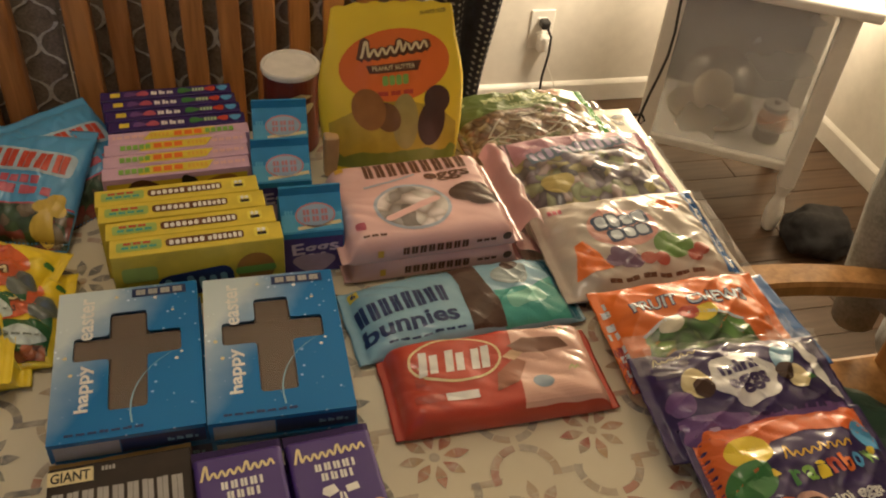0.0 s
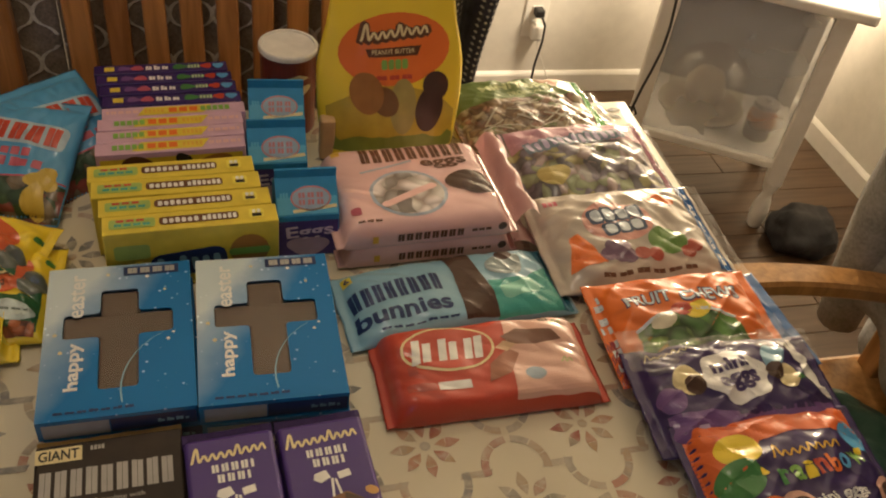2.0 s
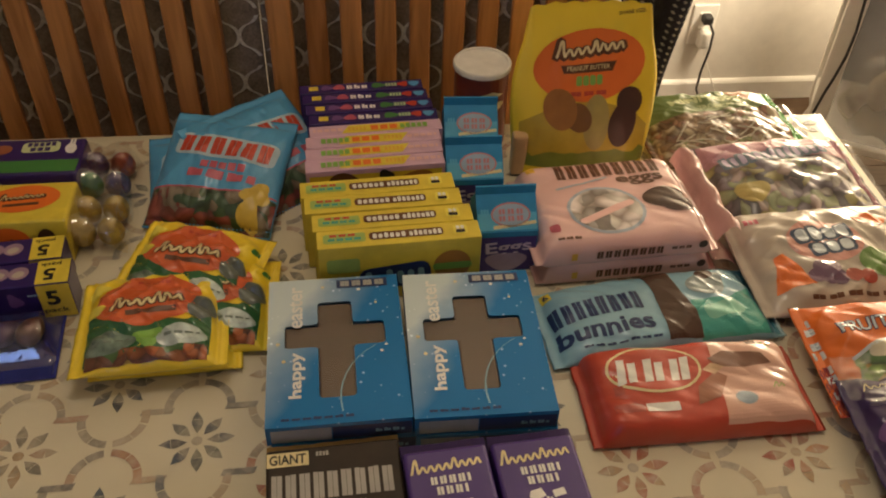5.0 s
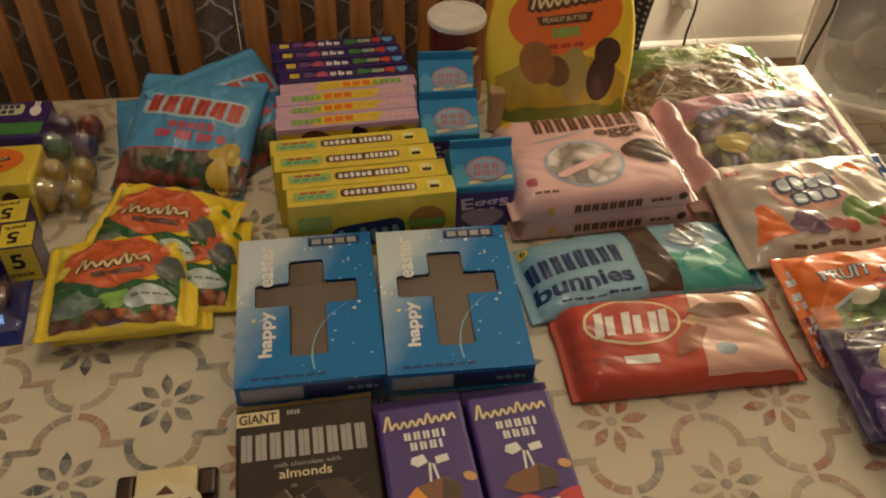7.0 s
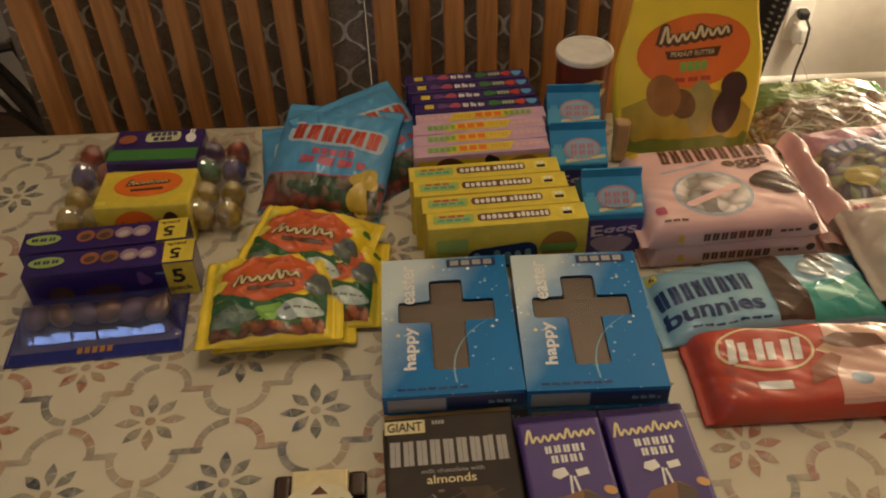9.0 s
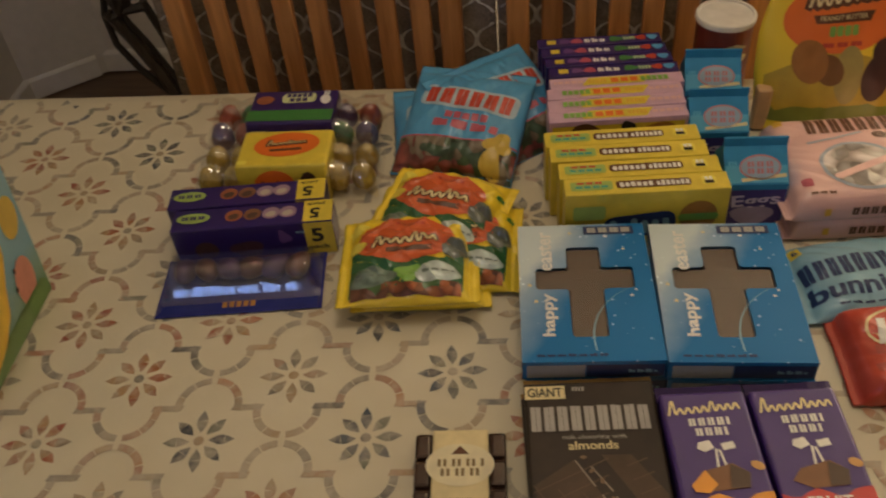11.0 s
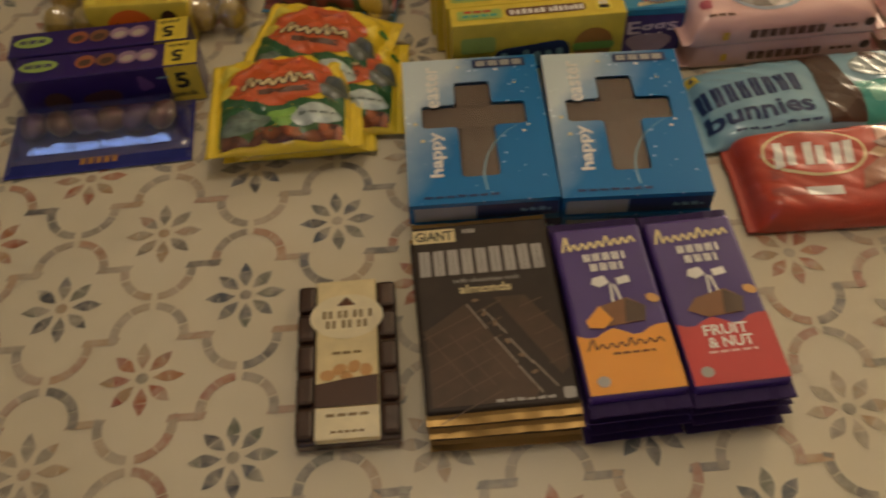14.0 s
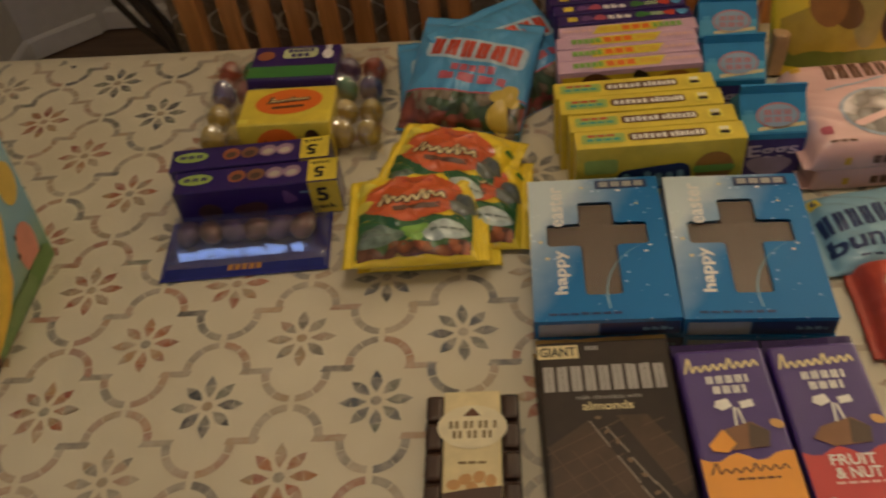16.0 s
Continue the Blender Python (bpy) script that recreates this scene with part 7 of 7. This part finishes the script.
# ---- egg cartons in printed sleeves ----
def egg_carton(m, label, sleeve_mat, egg_mats, top_art):
    ob = thing("egg_carton", label, "egg carton", m, "clear egg cartons")
    w, d = 0.238, 0.088
    tray = bmesh.new()
    prof2 = [(-0.046, 0.002), (-0.044, 0.030), (-0.034, 0.050), (-0.004, 0.050), (0.0, 0.044), (0.004, 0.050), (0.034, 0.050), (0.044, 0.030), (0.046, 0.002)]
    rows2 = []
    for k in range(61):
        t = k / 60
        x = -w / 2 + w * t
        lift = min(1, min(t, 1 - t) / 0.05) ** 0.5 * (0.86 + 0.14 * abs(math.sin(t * math.pi * 6)))
        rows2.append([tray.verts.new((x, y * (0.94 + 0.06 * abs(math.sin(t * math.pi * 6))), zz * lift + 0.001)) for y, zz in prof2])
    for a, b2 in zip(rows2, rows2[1:]):
        for j in range(len(prof2) - 1):
            tray.faces.new((a[j], a[j + 1], b2[j + 1], b2[j]))
    part("clear_tray", tray, CLEARER, ob, "clear plastic egg tray", smooth=True)
    for i, x in enumerate((-0.099, -0.066, 0.066, 0.099)):
        for j, y in enumerate((-0.021, 0.021)):
            e = part("egg", egg_form(0.0155, 0.020), egg_mats[(i + j) % len(egg_mats)], ob, "foil-wrapped egg", smooth=True)
            e.matrix_basis = pose(x, y, 0.024, 12 * (i - 1), 8 * j, 0)
    sl_ = box(0.117, d + 0.006, 0.056, 0, 0, 0, 0.004, 2)
    for v in sl_.verts:
        if v.co.z > 0.03:
            v.co.y *= 0.80
    part("sleeve", sl_, sleeve_mat, ob, "printed card sleeve")
    top_art(ob, flat(0.056), lambda x, y, off: Vector((x, -(d + 0.006) / 2 * (1 - 0.2 * max(0, min(1, (y - 0.004) / 0.048))) - off - 0.0008, y)))
    return ob


def art_yellow(ob, z, f):
    lay("brand_oval", ellipse(0.002, 0.006, 0.042, 0.025, 5), ORANGE, ob, z)
    lay("brand_shadow", bars(8, 0.002, 0.010, 0.052, 0.016, 6, seed=221, slant=0.3, rounded=True, uneven=0.35, fill=1.0), brown_ink, ob, z, 0.0009)
    lay("brand_mark", bars(8, 0.002, 0.010, 0.048, 0.011, 6, seed=221, slant=0.3, rounded=True, uneven=0.35, fill=0.6), CREAM, ob, z, 0.0013)
    lay("brown_ribbon", rect(0.002, -0.005, 0.040, 0.005, 4), brown_ink, ob, z, 0.0009)
    lay("brand_oval", ellipse(-0.010, 0.030, 0.026, 0.020, 5), ORANGE, ob, f)
    lay("brand_mark", bars(7, -0.010, 0.034, 0.034, 0.008, 5, seed=223, slant=0.3, rounded=True, uneven=0.3), brown_ink, ob, f, 0.0009)
    lay("egg_picture", ellipse(0.034, 0.030, 0.011, 0.017, 0), COCOA, ob, f)
    lay("small_print", rect(-0.050, -0.030, 0.013, 0.008), plain("lemon_ink", (0.82, 0.70, 0.10)), ob, z)


def art_purple(ob, z, f):
    lay("brand_plate", rect(0.006, 0.018, 0.046, 0.022, 2, 0.006), plain("lime_letter", (0.50, 0.55, 0.22)), ob, z)
    lay("brand_mark", bars(5, 0.006, 0.0235, 0.036, 0.008, 2, seed=231, fill=0.75), plain("purple_card", (0.035, 0.015, 0.13)), ob, z, 0.0009)
    lay("brand_mark", bars(3, 0.006, 0.013, 0.026, 0.008, 2, seed=232, fill=0.75), plain("purple_card", (0.035, 0.015, 0.13)), ob, z, 0.0009)
    lay("green_band", rect(0.0, -0.0220, 0.115, 0.024), GREEN, ob, z)
    lay("egg_picture", ellipse(-0.040, 0.014, 0.012, 0.010, 10), plain("rust_print", (0.36, 0.12, 0.05)), ob, z)
    lay("figure_picture", ellipse(0.043, 0.014, 0.007, 0.011, 10), WHITE, ob, z)
    lay("figure_picture", bars(2, 0.043, 0.029, 0.008, 0.011, rounded=True), WHITE, ob, z)
    lay("price_sticker", rect(-0.040, 0.040, 0.020, 0.010), SILVER, ob, f)


foil_gold = plain("gold_egg_foil", (0.46, 0.33, 0.06), 0.6, metal=0.1, grain=0.25, scale=120, relief=0.002)
foil_red = plain("red_egg_foil", (0.35, 0.06, 0.03), 0.5, metal=0.25, grain=0.3, scale=120, relief=0.002)
foil_green = plain("green_egg_foil", (0.05, 0.20, 0.07), 0.5, metal=0.25, grain=0.3, scale=120, relief=0.002)
egg_carton(on_table(-0.576, 0.8255, 17.5), "clear egg carton in a yellow card sleeve with gold eggs", YELLOW_CARD, (foil_gold,), art_yellow)
egg_carton(on_table(-0.609, 0.9120, 16.5), "clear egg carton in a purple and green card sleeve", plain("purple_card", (0.035, 0.015, 0.13)), (foil_purple, foil_red, foil_green), art_purple)

# ---- pale blue gift basket box in clear wrap ----
gb = thing("gift_basket", "pale blue card gift basket with yellow loops in clear wrap", "gift basket", ROOM @ pose(-0.683, 0.658, TOP + 0.0015, 0, 0, 1))
paper, pt, pbs = principled("meadow_card", 0.35, 0.0, 0.4)
sepz = pt.nodes.new("ShaderNodeSeparateXYZ")
pt.links.new(coords(pt), sepz.inputs[0])
wob = node(pt, "ShaderNodeTexNoise", Scale=14.0, Detail=3.0)
pt.links.new(coords(pt), wob.inputs["Vector"])
mz = node(pt, "ShaderNodeMath")
mz.operation = "MULTIPLY_ADD"
mz.inputs[1].default_value = 0.05
pt.links.new(wob.outputs["Fac"], mz.inputs[0])
pt.links.new(sepz.outputs[2], mz.inputs[2])
pr = ramp(pt, mz.outputs[0], [(0.03, (0.10, 0.26, 0.10)), (0.06, (0.22, 0.40, 0.30)), (0.10, (0.20, 0.42, 0.55)), (0.19, (0.30, 0.52, 0.62))])
pt.links.new(pr.outputs[0], pbs.inputs["Base Color"])
bm = bmesh.new()


def basket(a, t, inset):
    """Corner a of the basket at height t: it widens slightly to the rim."""
    hu, hv = 0.112 + 0.012 * t - inset, 0.105 + 0.006 * t - inset
    sx, sy = ((1, -1), (1, 1), (-1, 1), (-1, -1))[a]
    return Vector((sx * hu, sy * hv, 0.172 * t + (0.012 if sy > 0 else 0.0) * t))


rings = [[bm.verts.new(basket(a, t / 6, 0)) for a in range(4)] for t in range(7)] + [[bm.verts.new(basket(a, t / 6, 0.003)) for a in range(4)] for t in range(6, -1, -1)]
for r0, r1 in zip(rings, rings[1:]):
    for a in range(4):
        bm.faces.new((r0[a], r0[(a + 1) % 4], r1[(a + 1) % 4], r1[a]))
bm.faces.new(list(reversed(rings[0])))
bm.faces.new(rings[-1])
part("card_wall", bm, paper, gb)


def side(x, y, off):
    """The basket's side wall: x along it, y up."""
    return Vector((0.112 + 0.012 * y / 0.172 + off, x, y))


def front(x, y, off):
    return Vector((x, -0.105 - 0.006 * y / 0.172 - off, y))


lay("yellow_egg_print", ellipse(0.085, 0.128, 0.017, 0.026, -6), plain("egg_yellow_ink", (0.70, 0.50, 0.10), 0.4), gb, side)
lay("pink_egg_print", ellipse(0.068, 0.050, 0.020, 0.032, -6), plain("coral_ink", (0.66, 0.27, 0.20), 0.4), gb, side)
lay("pink_egg_print", ellipse(0.010, 0.060, 0.016, 0.022, -6), plain("coral_ink", (0.66, 0.27, 0.20)), gb, side)
lay("lime_print", ellipse(-0.085, 0.080, 0.014, 0.030, 10), plain("lime_card", (0.50, 0.55, 0.10), 0.4), gb, side)
lay("violet_print", ellipse(-0.080, 0.040, 0.018, 0.022, 0), VIOLET, gb, side)
lay("dot_mark", ellipse(0.048, 0.056, 0.0028, 0.004), BLACK, gb, side, 0.001)
lay("dot_mark", ellipse(0.056, 0.076, 0.0022, 0.004), BLACK, gb, side, 0.001)
lay("grass_print", shape([(-0.102, 0.002), (0.102, 0.002)] + [(0.102 - 0.0102 * k, 0.020 + 0.010 * (k % 2)) for k in range(21)]), plain("meadow_ink", (0.16, 0.30, 0.08), 0.4), gb, side, 0.0008)
lay("brown_print", rect(-0.080, 0.014, 0.060, 0.026, 0, 0.006), brown_ink, gb, side, 0.0011)
loop_mat = plain("yellow_foam", (0.72, 0.46, 0.06), 0.5, grain=0.1, relief=0.0008)
part("yellow_loop", tube([(0.122, 0.046, 0.136), (0.126, 0.034, 0.120), (0.126, 0.012, 0.096), (0.126, -0.006, 0.072), (0.124, -0.026, 0.050), (0.118, -0.050, 0.028), (0.112, -0.080, 0.012)], [0.006, 0.007, 0.009, 0.011, 0.009, 0.006, 0.004], 12), loop_mat, gb, "padded yellow loop", smooth=True)
part("yellow_loop", tube([(0.100, -0.020, 0.165), (0.108, -0.006, 0.190), (0.104, 0.016, 0.198), (0.090, 0.030, 0.180), (0.080, 0.030, 0.150)], 0.010, 12), loop_mat, gb, "padded yellow loop", smooth=True)
bm = bmesh.new()
bmesh.ops.create_icosphere(bm, subdivisions=4, radius=1.0)
for v in bm.verts:
    f = 1 + 0.25 * noise.noise(v.co * 3) + 0.1 * noise.noise(v.co * 9)
    v.co = Vector((v.co.x * 0.092 * f, v.co.y * 0.088 * f, 0.125 + v.co.z * 0.05 * f))
part("shredded_grass", bm, plain("dark_green_shred", (0.03, 0.12, 0.06), 0.7, grain=0.4, scale=90, relief=0.006), gb, smooth=True)
bm = bmesh.new()
g = [[bm.verts.new(Vector((0.128 * math.cos(2 * math.pi * i / 36) * (1 - 0.5 * (j / 14) ** 2), 0.122 * math.sin(2 * math.pi * i / 36) * (1 - 0.5 * (j / 14) ** 2), 0.004 + 0.24 * j / 14)) * (1 + 0.03 * noise.noise(Vector((i * 0.8, j * 0.5, 3))))) for j in range(15)] for i in range(36)]
for i in range(36):
    for j in range(14):
        bm.faces.new((g[i][j], g[(i + 1) % 36][j], g[(i + 1) % 36][j + 1], g[i][j + 1]))
part("clear_wrap", bm, clear("cellophane", 0.9), gb, "crinkled clear cellophane", smooth=True)

# ---- floor planks near the stand ----
def plank_of(length):
    me = bpy.data.meshes.new("plank")
    bm = box(length, 0.089, 0.006, 0, 0, 0, 0.0012, 1)
    bm.to_mesh(me)
    bm.free()
    me.materials.append(floor_wood)
    return me


FIRST = plank_of(0.60)
LAST = [plank_of(1.970 - (1.352 + 0.24 * k)) for k in (-1, 0, 1)]
for i in range(28):
    k = i % 3 - 1
    for me, u in ((FIRST, 1.05 + 0.24 * k), (LAST[k + 1], (1.352 + 0.24 * k + 1.970) / 2)):
        ob = new("plank", me)
        ob.parent = floor_ob
        ob.matrix_parent_inverse = floor_ob.matrix_world.inverted()
        ob.matrix_basis = ROOM @ pose(u, -0.12 + 0.0905 * i, -0.006)
